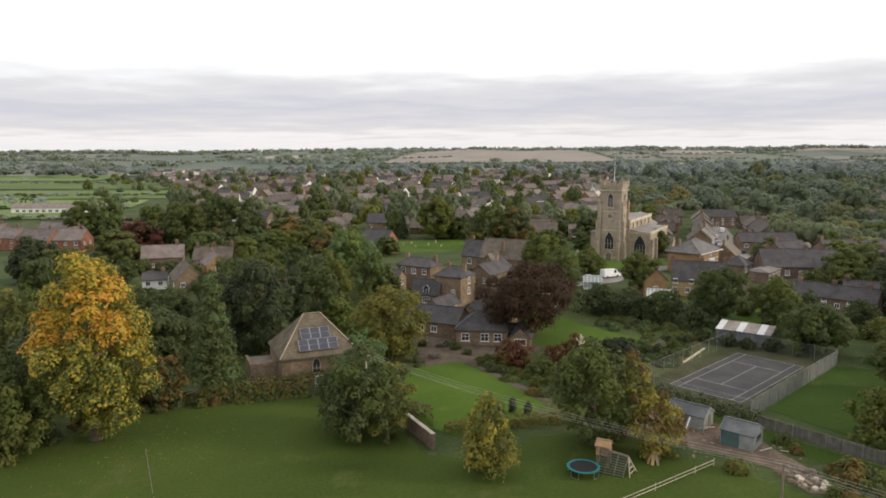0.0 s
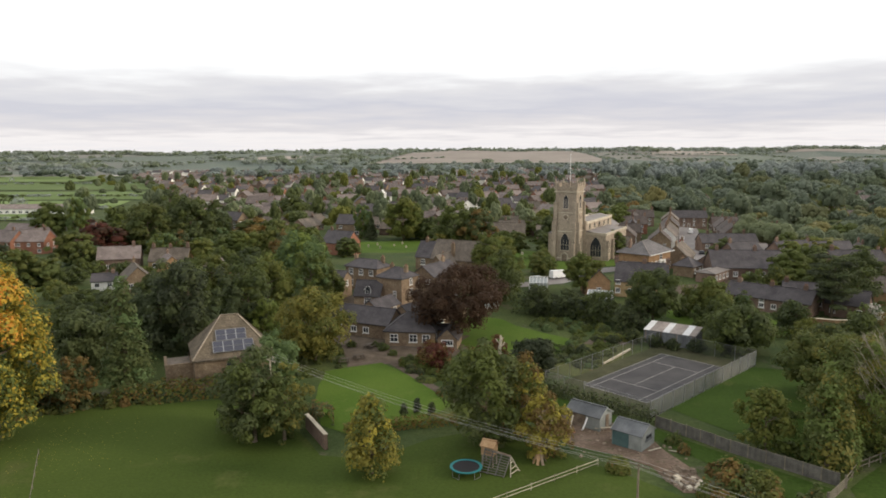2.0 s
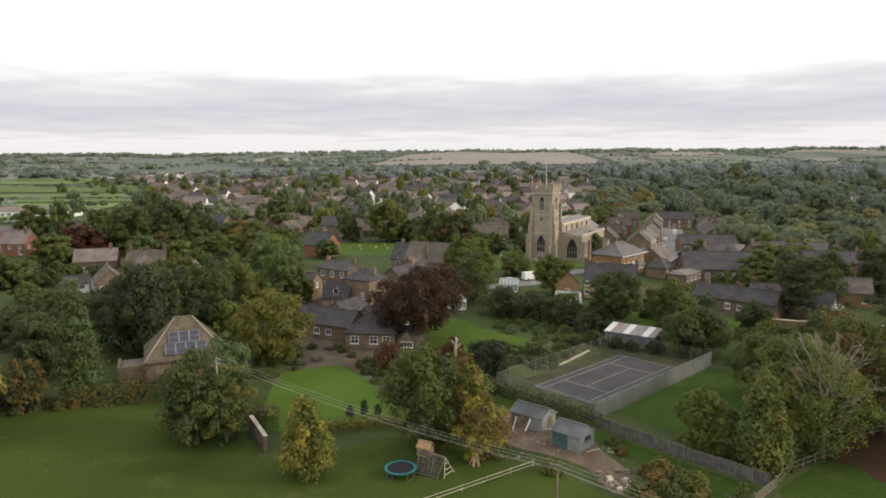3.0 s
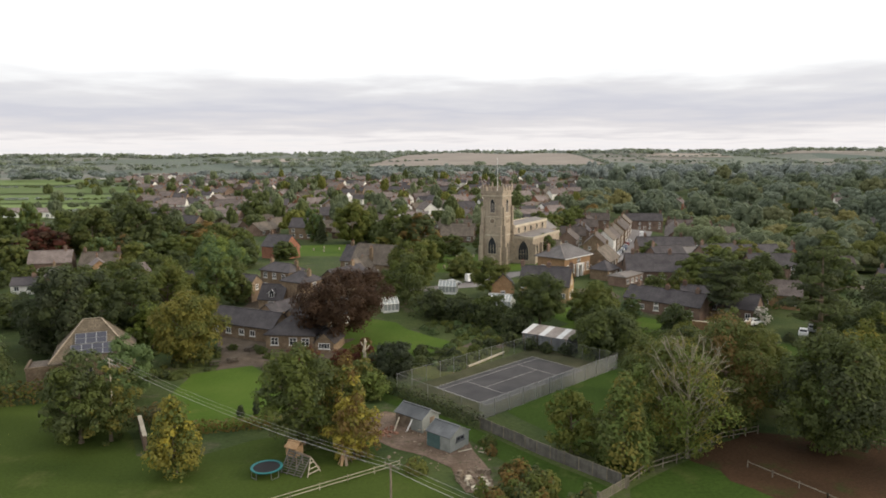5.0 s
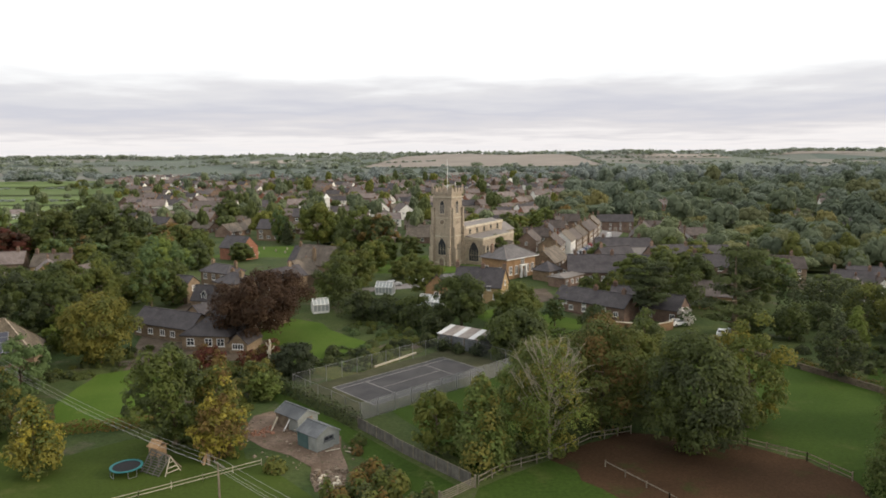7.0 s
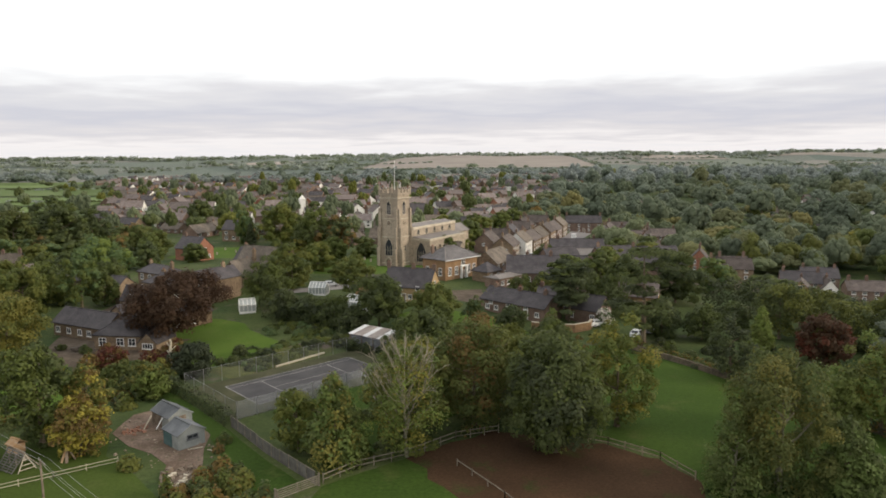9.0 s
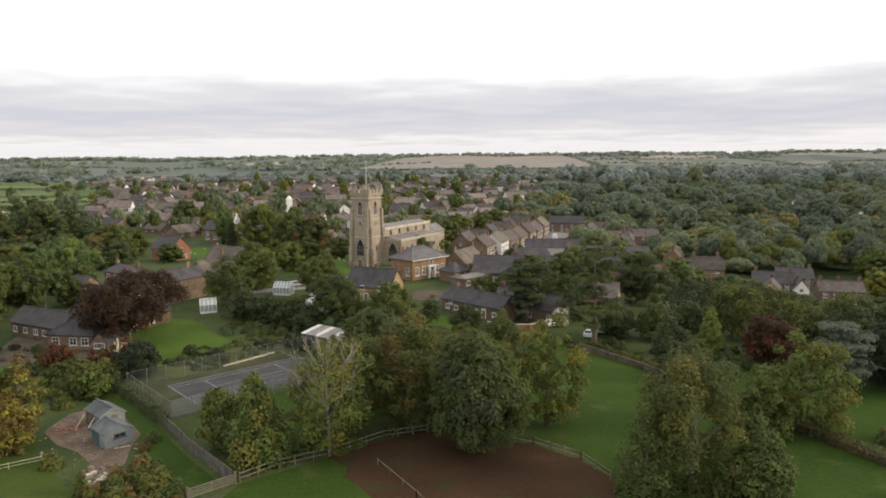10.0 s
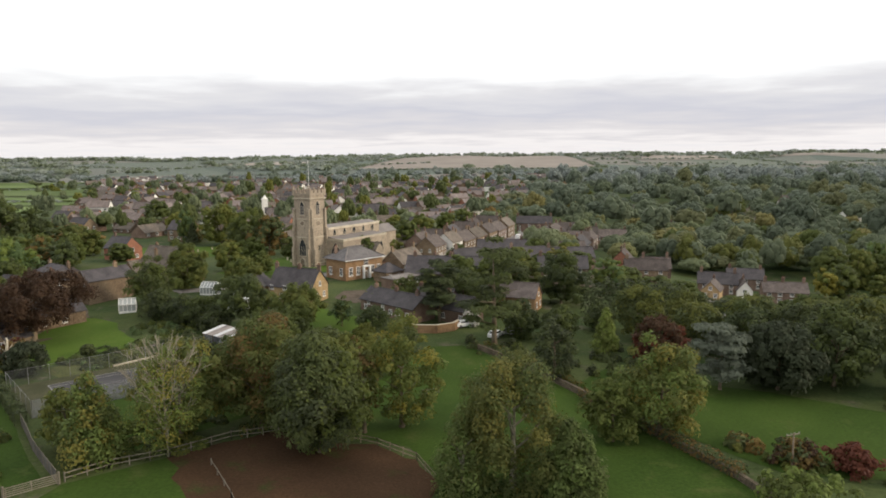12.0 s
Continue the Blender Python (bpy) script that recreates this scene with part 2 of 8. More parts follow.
MUD = surface("bare_earth", (0.041, 0.024, 0.013), (0.069, 0.039, 0.021), 0.06, 3, 0.95, 0.5, 0.35, 0, 0, (0.040, 0.044, 0.014))
YARD = surface("dirt_yard", (0.105, 0.074, 0.053), (0.180, 0.132, 0.100), 0.3, 3, 0.95, 0.5, 0.4, 0, 0, (0.065, 0.066, 0.034))
GRAVEL = surface("gravel", (0.070, 0.054, 0.040), (0.115, 0.092, 0.070), 0.4, 6, 0.95, 0.5, 0.35, 0, 0)
ASPHALT = surface("asphalt", (0.040, 0.038, 0.040), (0.060, 0.057, 0.057), 0.3, 6, 0.9, 0.2, 0.2, 0, 0)
STREET = surface("street_asphalt", (0.15, 0.135, 0.13), (0.21, 0.195, 0.185), 0.2, 4, 0.9, 0.2, 0.2, 0, 0)
COURT_EDGE = surface("mossy_court_edge", (0.044, 0.047, 0.024), (0.068, 0.066, 0.038), 0.3, 4, 0.95, 0.3, 0.3, 0, 0)
LINE = surface("court_line", (0.20, 0.195, 0.18), (0.29, 0.28, 0.26), 0.8, 6, 0.8, 0.05, 0.3, 0, 0)
STUBBLE = surface("stubble_field", (0.23, 0.200, 0.172), (0.28, 0.246, 0.212), 0.01, 0.4, 0.95, 0.2, 0.1, 0, 0.1)
PASTURE = surface("pasture", (0.105, 0.15, 0.050), (0.14, 0.185, 0.068), 0.012, 0.4, 0.95, 0.2, 0.12, 0, 0.25)


def ground_material():
    m, n, l, bsdf = nodes_of("village_ground")
    geo = n.new("ShaderNodeNewGeometry").outputs["Position"]
    sp = n.new("ShaderNodeSeparateXYZ")
    l.new(geo, sp.inputs[0])
    near = mix_col(n, l, span(n, l, noise_on(n, l, geo, 0.06, 5, 0.6), 0.38, 0.62), (0.030, 0.050, 0.014), (0.062, 0.078, 0.024))
    near = mix_col(n, l, span(n, l, noise_on(n, l, geo, 0.17, 4, 0.6), 0.58, 0.68), near, (0.085, 0.078, 0.050))
    v = n.new("ShaderNodeTexVoronoi")
    v.inputs["Scale"].default_value = 0.0045
    warp = n.new("ShaderNodeVectorMath")
    warp.operation = "MULTIPLY"
    warp.inputs[1].default_value = (1, 0.55, 0)
    l.new(geo, warp.inputs[0])
    l.new(warp.outputs[0], v.inputs["Vector"])
    sc = n.new("ShaderNodeSeparateColor")
    l.new(v.outputs["Color"], sc.inputs[0])
    # far field colours greyed and blued: distance haze put into the base colour
    fields = ramp_node(n, [(0.0, (0.085, 0.105, 0.088)), (0.35, (0.105, 0.125, 0.100)), (0.6, (0.125, 0.132, 0.112)), (0.8, (0.180, 0.170, 0.145)), (1.0, (0.115, 0.140, 0.105))])
    l.new(sc.outputs[0], fields.inputs[0])
    col = mix_col(n, l, span(n, l, sp.outputs[1], 880, 1050), near, fields.outputs[0])
    g = noise_on(n, l, geo, 1.6, 5, 0.7)
    col = mix_col(n, l, 1.0, col, mix_col(n, l, span(n, l, g, 0.25, 0.75), (0.6,) * 3, (1.4,) * 3), "MULTIPLY")
    l.new(col, bsdf.inputs["Base Color"])
    bsdf.inputs["Roughness"].default_value = 0.95
    bsdf.inputs["Specular IOR Level"].default_value = 0.15
    b = n.new("ShaderNodeBump")
    b.inputs["Strength"].default_value, b.inputs["Distance"].default_value = 0.6, 0.2
    l.new(g, b.inputs["Height"])
    l.new(b.outputs[0], bsdf.inputs["Normal"])
    return m


def net_material(name, lo, hi):
    m, n, l, bsdf = nodes_of(name)
    bsdf.inputs["Base Color"].default_value = (0.28, 0.29, 0.30, 1)
    bsdf.inputs["Roughness"].default_value = 0.7
    tr, mx = n.new("ShaderNodeBsdfTransparent"), n.new("ShaderNodeMixShader")
    geo = n.new("ShaderNodeNewGeometry").outputs["Position"]
    l.new(span(n, l, noise_on(n, l, geo, 1.2, 3), 0.3, 0.7, lo, hi), mx.inputs[0])
    l.new(tr.outputs[0], mx.inputs[1]), l.new(bsdf.outputs[0], mx.inputs[2]), l.new(mx.outputs[0], n["Material Output"].inputs[0])
    return m


GROUND, NET, THIN_NET = ground_material(), net_material("windbreak_netting", 0.16, 0.30), net_material("chain_link", 0.02, 0.05)


# ---- terrain ----
def ease(a, b, v):
    q = np.clip((np.asarray(v, float) - a) / (b - a), 0, 1)
    return q * q * (3 - 2 * q)


def ground_z(x, y):
    """Height of the ground: the church knoll, the dip to the right, the ridge behind the village."""
    x, y = np.asarray(x, float), np.asarray(y, float)
    z = 2.2 * np.exp(-((x - 50) / 70) ** 2 - ((y - 195) / 45) ** 2) * ease(124, 158, y)
    z -= 11.0 * ease(125, 212, x) * ease(115, 200, y) * (1 - ease(420, 900, y))
    z -= 2.0 * ease(215, 290, y) * (1 - ease(500, 900, y))
    a = (x - 48) / np.maximum(y, 200)
    ridge = 27 + 7 * ease(-0.25, 0.05, a) + 2.5 * ease(0.15, 0.4, a) + 2.0 * np.sin(a * 23 + 1) + 1.2 * np.sin(a * 51)
    z += ridge * ease(1330, 2300, y) + 2.0 * np.sin(x / 190 + 0.7) * np.sin(y / 240) * ease(1300, 1700, y)
    z -= 9 * ease(2450, 3000, y)
    z += (12 + 3 * np.sin(a * 9 + 2)) * ease(3000, 4300, y)
    return z


def gz(x, y):
    return float(ground_z(x, y))


# ---- mesh helpers ----
class Build:
    """Collects vertices and faces for one mesh."""

    def __init__(self):
        self.v, self.f, self.m, self.slot = [], [], [], 0

    def face(self, pts):
        k = len(self.v)
        self.v += [tuple(p) for p in pts]
        self.f.append(tuple(range(k, k + len(pts))))
        self.m.append(self.slot)
        return self

    def solid(self, pts, faces):
        k = len(self.v)
        self.v += [tuple(p) for p in pts]
        for f in faces:
            self.f.append(tuple(k + i for i in f))
            self.m.append(self.slot)
        return self

    def box(self, cx, cy, z0, sx, sy, sz, rot=0.0, taper=1.0):
        c, s = math.cos(rot), math.sin(rot)
        pts = []
        for z, k in ((z0, 1.0), (z0 + sz, taper)):
            for ux, uy in ((-1, -1), (1, -1), (1, 1), (-1, 1)):
                x, y = ux * sx / 2 * k, uy * sy / 2 * k
                pts.append((cx + c * x - s * y, cy + s * x + c * y, z))
        return self.solid(pts, ((3, 2, 1, 0), (4, 5, 6, 7), (0, 1, 5, 4), (1, 2, 6, 5), (2, 3, 7, 6), (3, 0, 4, 7)))

    def beam(self, a, b, w, h=None):
        """A bar of section w x h from a to b."""
        a, b, h = Vector(a), Vector(b), h or w
        d = (b - a).normalized()
        side = d.cross(Vector((0, 0, 1)))
        side = side.normalized() if side.length > 1e-4 else Vector((1, 0, 0))
        top = side.cross(d)
        pts = [p + side * (i * w / 2) + top * (j * h / 2) for p in (a, b) for i, j in ((-1, -1), (1, -1), (1, 1), (-1, 1))]
        return self.solid(pts, ((3, 2, 1, 0), (4, 5, 6, 7), (0, 1, 5, 4), (1, 2, 6, 5), (2, 3, 7, 6), (3, 0, 4, 7)))

    def tube(self, pts, radii, sides=6):
        k, n = len(self.v), len(pts)
        for i, (p, r) in enumerate(zip(pts, radii)):
            d = (Vector(pts[min(i + 1, n - 1)]) - Vector(pts[max(i - 1, 0)])).normalized()
            a = d.orthogonal().normalized()
            b = d.cross(a)
            for j in range(sides):
                t = 2 * math.pi * j / sides
                self.v.append(tuple(Vector(p) + a * (r * math.cos(t)) + b * (r * math.sin(t))))
        for i in range(n - 1):
            for j in range(sides):
                q = (j + 1) % sides
                self.f.append((k + i * sides + j, k + i * sides + q, k + (i + 1) * sides + q, k + (i + 1) * sides + j))
                self.m.append(self.slot)
        self.f.append(tuple(k + (n - 1) * sides + j for j in range(sides)))
        self.m.append(self.slot)
        return self

    def mesh(self, name, mats, smooth=False):
        me = bpy.data.meshes.new(name)
        me.from_pydata(self.v, [], self.f)
        for mt in (mats if isinstance(mats, (list, tuple)) else [mats]):
            me.materials.append(mt)
        me.polygons.foreach_set("material_index", self.m)
        me.polygons.foreach_set("use_smooth", [smooth] * len(self.f))
        me.update()
        return me


def part(name, shape, material, parent, label="", at=None, smooth=False):
    """Links a Build (or a mesh) as one object under a thing or a part."""
    me = shape if isinstance(shape, bpy.types.Mesh) else shape.mesh(name, material, smooth)
    ob = new(name, me)
    ob.parent = parent
    if at is not None:
        ob.matrix_basis = at
    return tagged(ob, label)


def thing(name, label, category, m, group="", kind=""):
    ob = new(name)
    ob.empty_display_size = 0.3
    ob.matrix_basis = m
    return tagged(ob, label, category, group, kind)


def single(name, shape, material, label, category, m=None, group="", kind="", smooth=False):
    ob = new(name, shape if isinstance(shape, bpy.types.Mesh) else shape.mesh(name, material, smooth))
    if m is not None:
        ob.matrix_basis = m
    return tagged(ob, label, category, group, kind)


def quads_mesh(name, verts, mats, index=None):
    """A mesh of loose faces from an array of shape (n, corners, 3)."""
    q, c = verts.shape[:2]
    me = bpy.data.meshes.new(name)
    me.vertices.add(q * c), me.loops.add(q * c), me.polygons.add(q)
    me.vertices.foreach_set("co", np.ascontiguousarray(verts, np.float32).ravel())
    me.loops.foreach_set("vertex_index", np.arange(q * c, dtype=np.int32))
    me.polygons.foreach_set("loop_start", np.arange(0, q * c, c, dtype=np.int32))
    for mt in mats:
        me.materials.append(mt)
    if index is not None:
        me.polygons.foreach_set("material_index", np.asarray(index, np.int32))
    me.update(calc_edges=True)
    return me


# ---- ground ----
def build_ground():
    ys = np.concatenate([np.linspace(-260, 330, 100), 330 + np.cumsum(np.geomspace(6, 75, 125))])
    ys = ys[ys < 4900]
    a = np.linspace(-1.35, 1.35, 190)
    Y, A = np.meshgrid(ys, a, indexing="ij")
    X = 48 + A * np.maximum(330, Y + 120)
    Z = ground_z(X, Y)
    v = np.stack([X, Y, Z], -1).reshape(-1, 3)
    r, c = len(ys), len(a)
    i = np.arange(r * c).reshape(r, c)
    f = np.stack([i[:-1, :-1], i[:-1, 1:], i[1:, 1:], i[1:, :-1]], -1).reshape(-1, 4)
    me = bpy.data.meshes.new("ground")
    me.from_pydata(v.tolist(), [], f.tolist())
    me.materials.append(GROUND)
    me.polygons.foreach_set("use_smooth", [True] * len(f))
    tagged(new("ground", me), "village ground rising to a farmed ridge on the horizon", "ground", kind="structure")


build_ground()


def patch(name, pts, material, label, category, lift=0.03, wobble=0.4, cell=5.0, kind="structure"):
    """A sheet of ground cover laid on the terrain, with an uneven edge."""
    bm = bmesh.new()
    bm.faces.new([bm.verts.new((x, y, 0)) for x, y in pts])
    for _ in range(6):
        long = [e for e in bm.edges if e.calc_length() > cell and e.is_boundary]
        if not long:
            break
        bmesh.ops.subdivide_edges(bm, edges=long, cuts=1)
    for v in bm.verts:
        n1 = noise.noise((v.co.x * 0.3, v.co.y * 0.3, 3.1))
        n2 = noise.noise((v.co.x * 0.3, v.co.y * 0.3, 9.7))
        v.co.x, v.co.y = v.co.x + wobble * n1, v.co.y + wobble * n2
    bmesh.ops.triangulate(bm, faces=bm.faces[:])
    for _ in range(5):
        long = [e for e in bm.edges if e.calc_length() > cell * 1.8]
        if not long:
            break
        bmesh.ops.subdivide_edges(bm, edges=long, cuts=1)
        bmesh.ops.triangulate(bm, faces=[f for f in bm.faces if len(f.verts) > 3])
    for v in bm.verts:
        v.co.z = gz(v.co.x, v.co.y) + lift
    bmesh.ops.recalc_face_normals(bm, faces=bm.faces[:])
    if sum(f.normal.z for f in bm.faces) < 0:
        bmesh.ops.reverse_faces(bm, faces=bm.faces[:])
    me = bpy.data.meshes.new(name)
    bm.to_mesh(me)
    bm.free()
    me.materials.append(material)
    return tagged(new(name, me), label, category, kind=kind)


# ---- plants ----
def leaf_quads(rng, pos, out, size, stray=0.2):
    """Uneven leaf sprays at pos, turned roughly along out."""
    n = len(pos)
    nrm = out * 1.0 + rng.normal(0, stray, (n, 3)) + (0, 0, 0.3)
    nrm /= np.linalg.norm(nrm, axis=1, keepdims=True) + 1e-9
    a = np.cross(nrm, rng.normal(0, 1, (n, 3)))
    a /= np.linalg.norm(a, axis=1, keepdims=True) + 1e-9
    b = np.cross(nrm, a)
    s = size * rng.uniform(0.55, 1.45, (n, 1))
    p = pos
    if size >= 0.42:                             # far sprays: one pointed blade each
        return np.stack([p - a * s * 0.62, p + a * s * 0.42 + b * s * rng.uniform(0.25, 0.55, (n, 1)) + nrm * s * 0.1, p + a * s * 0.42 - b * s * rng.uniform(0.25, 0.55, (n, 1)) - nrm * s * 0.1], 1)
    return np.stack([p - a * s * 0.6, p - b * s * rng.uniform(0.25, 0.5, (n, 1)) + nrm * s * 0.12,
                     p + a * s * rng.uniform(0.45, 0.75, (n, 1)), p + b * s * rng.uniform(0.25, 0.5, (n, 1)) - nrm * s * 0.1], 1)


def clump_faces(level=2):
    """The upper faces of a coarse ball, the leafy mass under the sprays of a far clump."""
    bm = bmesh.new()
    bmesh.ops.create_icosphere(bm, subdivisions=level, radius=1.0)
    out = np.array([[tuple(v.co) for v in f.verts] for f in bm.faces if f.calc_center_median().z > -0.35])
    bm.free()
    return out


CLUMP, COARSE_CLUMP = clump_faces(), clump_faces(1)


def sphere_points(rng, n):
    u = rng.normal(0, 1, (n, 3))
    return u / (np.linalg.norm(u, axis=1, keepdims=True) + 1e-9)


def lobes_of(rng, shape, h, w):
    """Centres, radii and flatness of the clumps that make a crown of height h and width w."""
    R = w / 2
    if shape == "cone":
        k = 34
        t = np.linspace(0.06, 0.97, k)
        ang = np.arange(k) * 2.4
        rr = R * (1 - t) ** 0.85 * 0.7
        c = np.stack([rr * np.cos(ang), rr * np.sin(ang), h * (0.06 + 0.9 * t)], 1)
        return c, R * (0.22 + 0.36 * (1 - t)), 0.8
    if shape == "column":
        k = 30
        t = rng.uniform(0.05, 0.95, k)
        ang = rng.uniform(0, 6.28, k)
        rr = R * 0.6 * np.sqrt(np.clip(1 - (2 * t - 0.85) ** 2, 0.1, 1))
        c = np.stack([rr * np.cos(ang), rr * np.sin(ang), h * (0.04 + 0.88 * t)], 1)
        return c, R * rng.uniform(0.35, 0.55, k), 1.3
    if shape == "cedar":
        k = 40
        t = np.round(rng.uniform(0.22, 0.97, k) * 8) / 8 + rng.normal(0, 0.012, k)
        ang = rng.uniform(0, 6.28, k)
        rr = R * rng.uniform(0.1, 0.8, k) * (1.12 - 0.45 * t)
        c = np.stack([rr * np.cos(ang), rr * np.sin(ang), h * t], 1)
        return c, R * rng.uniform(0.22, 0.36, k), 0.36
    if shape == "flame":
        k = 46
        t = (np.arange(k) + 0.5) / k
        ang = np.arange(k) * 2.4 + rng.uniform(-0.3, 0.3, k)
        rr = R * 0.74 * np.where(t < 0.25, 0.75 + t, np.clip(1 - t, 0, 1) ** 0.75 * 1.24) * rng.uniform(0.7, 1.05, k)
        t = np.clip(t + rng.normal(0, 0.03, k), 0, 0.97)
        c = np.stack([rr * np.cos(ang), rr * np.sin(ang), h * (0.06 + 0.87 * t)], 1)
        return c, R * (0.17 + 0.2 * (1 - t)) * rng.uniform(0.6, 1.4, k), 1.25
    full = shape == "full"
    shape = "tall" if full else shape
    k = 70 if full else 50
    j = np.arange(k) + 0.5
    zz = 1 - 2 * j / k
    ang = j * 2.39996 + rng.uniform(0, 6.28) + rng.normal(0, 0.22, k)
    u = np.stack([np.sqrt(1 - zz * zz) * np.cos(ang), np.sqrt(1 - zz * zz) * np.sin(ang), zz], 1)
    low = {"bush": 0.45, "round": 0.47, "tall": 0.48, "crown": 0.58}[shape]
    half = h * {"bush": 0.55, "round": 0.54, "tall": 0.54, "crown": 0.44}[shape]
    squeeze = 1.08 - 0.3 * np.clip(u[:, 2], 0, 1) - 0.1 * np.clip(-u[:, 2], 0, 1)
    f = rng.uniform(0.56, 0.88, k) * (1 + 0.06 * np.sin(3 * ang + rng.uniform(0, 6))) if full else rng.uniform(0.5, 0.96, k) * (1 + 0.11 * np.sin(2 * ang + rng.uniform(0, 6)) + 0.1 * np.sin(3 * ang + rng.uniform(0, 6)))
    c = np.stack([u[:, 0] * R * f * squeeze, u[:, 1] * R * f * squeeze, h * low + u[:, 2] * half * f], 1)
    return c, np.minimum(R, half * 1.3) * rng.uniform(0.15, 0.36, k) * (1.25 - 0.4 * f), 0.95


def crown_mesh(rng, shape, h, w, leaf, mats, pick=None, fill=0.8, droop=0.0):
    c, r, flat = lobes_of(rng, shape, h, w)
    r = np.broadcast_to(r, (len(c),))
    fill *= 1.0 if leaf < 0.42 else 0.85 if leaf < 0.8 else 0.7
    allq, idx = [], []
    for i in range(len(c)):
        n = int(max(10, fill * 4 * math.pi * r[i] ** 2 * (0.45 + 0.55 * flat) / (leaf * leaf * 0.62)))
        u = sphere_points(rng, n)
        u[:, 2] = np.where(u[:, 2] < -0.35, -u[:, 2], u[:, 2])
        rad = r[i] * np.cbrt(rng.uniform(0.25, 1.35, (n, 1)))
        rag = 1 + 0.25 * np.sin(u[:, :1] * 5 + i) * np.sin(u[:, 1:2] * 6 + 2 * i)
        p = c[i] + u * rad * rag * (1, 1, flat)
        if droop:
            p[:, 2] -= droop * rng.uniform(0, 1, n) ** 2 * r[i]
        p[:, 2] = np.maximum(p[:, 2], 0.15)
        # clumps hide what lies deep inside other clumps
        d = np.stack([np.linalg.norm((p - c[j]) / (r[j] * 0.72), axis=1) for j in range(len(c)) if j != i], 0).min(0)
        keep = d > 0.85
        p, u = p[keep], u[keep]
        allq.append(leaf_quads(rng, p, u, leaf))
        if leaf >= 0.42:
            core = c[i] + CLUMP * r[i] * (rng.uniform(0.74, 0.95, (len(CLUMP), 1, 1)) if leaf > 0.8 else rng.uniform(0.5, 0.78, (len(CLUMP), 1, 1))) * (1, 1, flat)
            mid = core.mean(1)
            core = core[(np.stack([np.linalg.norm((mid - c[j]) / (r[j] * 0.8), axis=1) for j in range(len(c)) if j != i], 0).min(0) > 0.9) & (mid[:, 2] > 0.2)]
            allq.append(core)
            p = np.concatenate([p, core.mean(1)])
        if pick:
            idx.append(pick(rng, p / (w / 2, w / 2, h), c[i] / (w / 2, w / 2, h), len(p)))
    q = np.concatenate(allq)
    return quads_mesh("crown", q, mats, np.concatenate(idx) if pick else None)


def trunk_build(rng, h, w, shape, girth=None, limbs=6, reach=0.62):
    b = Build()
    g = girth or 0.026 * h
    top = h * (0.9 if shape in ("cone", "column", "cedar") else 0.62)
    lean = rng.normal(0, 0.02 * h, 2)
    pts = [(lean[0] * t * t, lean[1] * t * t, -0.3 + (top + 0.3) * t) for t in (0, 0.08, 0.3, 0.6, 1.0)]
    b.tube(pts, (g * 1.5, g, g * 0.85, g * 0.55, g * 0.12), 7)
    for i in range(limbs):
        z = h * (0.18 + (0.42 if limbs < 10 else 0.58) * (i + 0.5) / limbs)
        a = i * 2.4 + rng.uniform(-0.4, 0.4)
        L = w / 2 * reach * rng.uniform(0.8, 1.15)
        if limbs > 9:
            L *= 1.1 - 0.75 * (i + 0.5) / limbs
        up = rng.uniform(0.35, 0.9) * L * (0.35 if shape in ("cone", "cedar") else 1.9 if limbs > 9 else 1)
        p = [(0, 0, z), (math.cos(a) * L * 0.45, math.sin(a) * L * 0.45, z + up * 0.35), (math.cos(a) * L, math.sin(a) * L, z + up)]
        b.tube(p, (g * 0.42, g * 0.24, g * 0.06), 5)
        if limbs > 9:
            for k in range(3):
                a2, q = a + rng.uniform(-0.9, 0.9), Vector(p[0]).lerp(Vector(p[2]), rng.uniform(0.35, 0.8))
                e = q + Vector((math.cos(a2), math.sin(a2), rng.uniform(0.4, 1.2))) * L * 0.38
                b.tube([q, q.lerp(e, 0.5), e], (g * 0.16, g * 0.1, g * 0.03), 4)
    return b


def bare_build(rng, h, w, girth=0.19):
    """Trunk and three orders of fine ascending branches of a tree that has lost most leaves."""
    b = Build()
    b.tube([(0, 0, -0.3), (0.1, 0, h * 0.1), (0.2, 0.1, h * 0.4), (0.1, 0.2, h * 0.7), (0, 0.1, h * 0.97)], (girth * 1.5, girth, girth * 0.7, girth * 0.35, 0.03), 7)
    for i in range(30):
        t = (i + 0.5) / 30
        a = i * 2.4 + rng.uniform(-0.3, 0.3)
        L = w / 2 * (0.5 + 1.6 * t * (1 - t) + 0.15 * rng.random()) * (1.12 - 0.55 * t)
        p0 = Vector((0.15, 0.1, h * (0.14 + 0.7 * t)))
        way = Vector((math.cos(a), math.sin(a), rng.uniform(0.55, 1.0) + 0.3 * t))
        p1, p2 = p0 + way * L * 0.5, p0 + way * L + Vector((0, 0, 0.25 * L))
        b.tube([p0, p1, p2], (girth * 0.34, girth * 0.2, 0.035), 5)
        for k in range(6):
            q = p0.lerp(p2, rng.uniform(0.25, 0.95))
            d = (way + Vector(rng.normal(0, 0.55, 3)) + Vector((0, 0, 0.35))).normalized() * L * rng.uniform(0.25, 0.5)
            b.tube([q, q + d * 0.5 + Vector((0, 0, 0.05)), q + d], (0.04, 0.03, 0.014), 4)
            for _ in range(3):
                q2 = q + d * rng.uniform(0.3, 0.95)
                d2 = (d.normalized() + Vector(rng.normal(0, 0.6, 3)) + Vector((0, 0, 0.2))).normalized() * L * rng.uniform(0.1, 0.24)
                b.tube([q2, q2 + d2], (0.028, 0.012), 3)
    return b


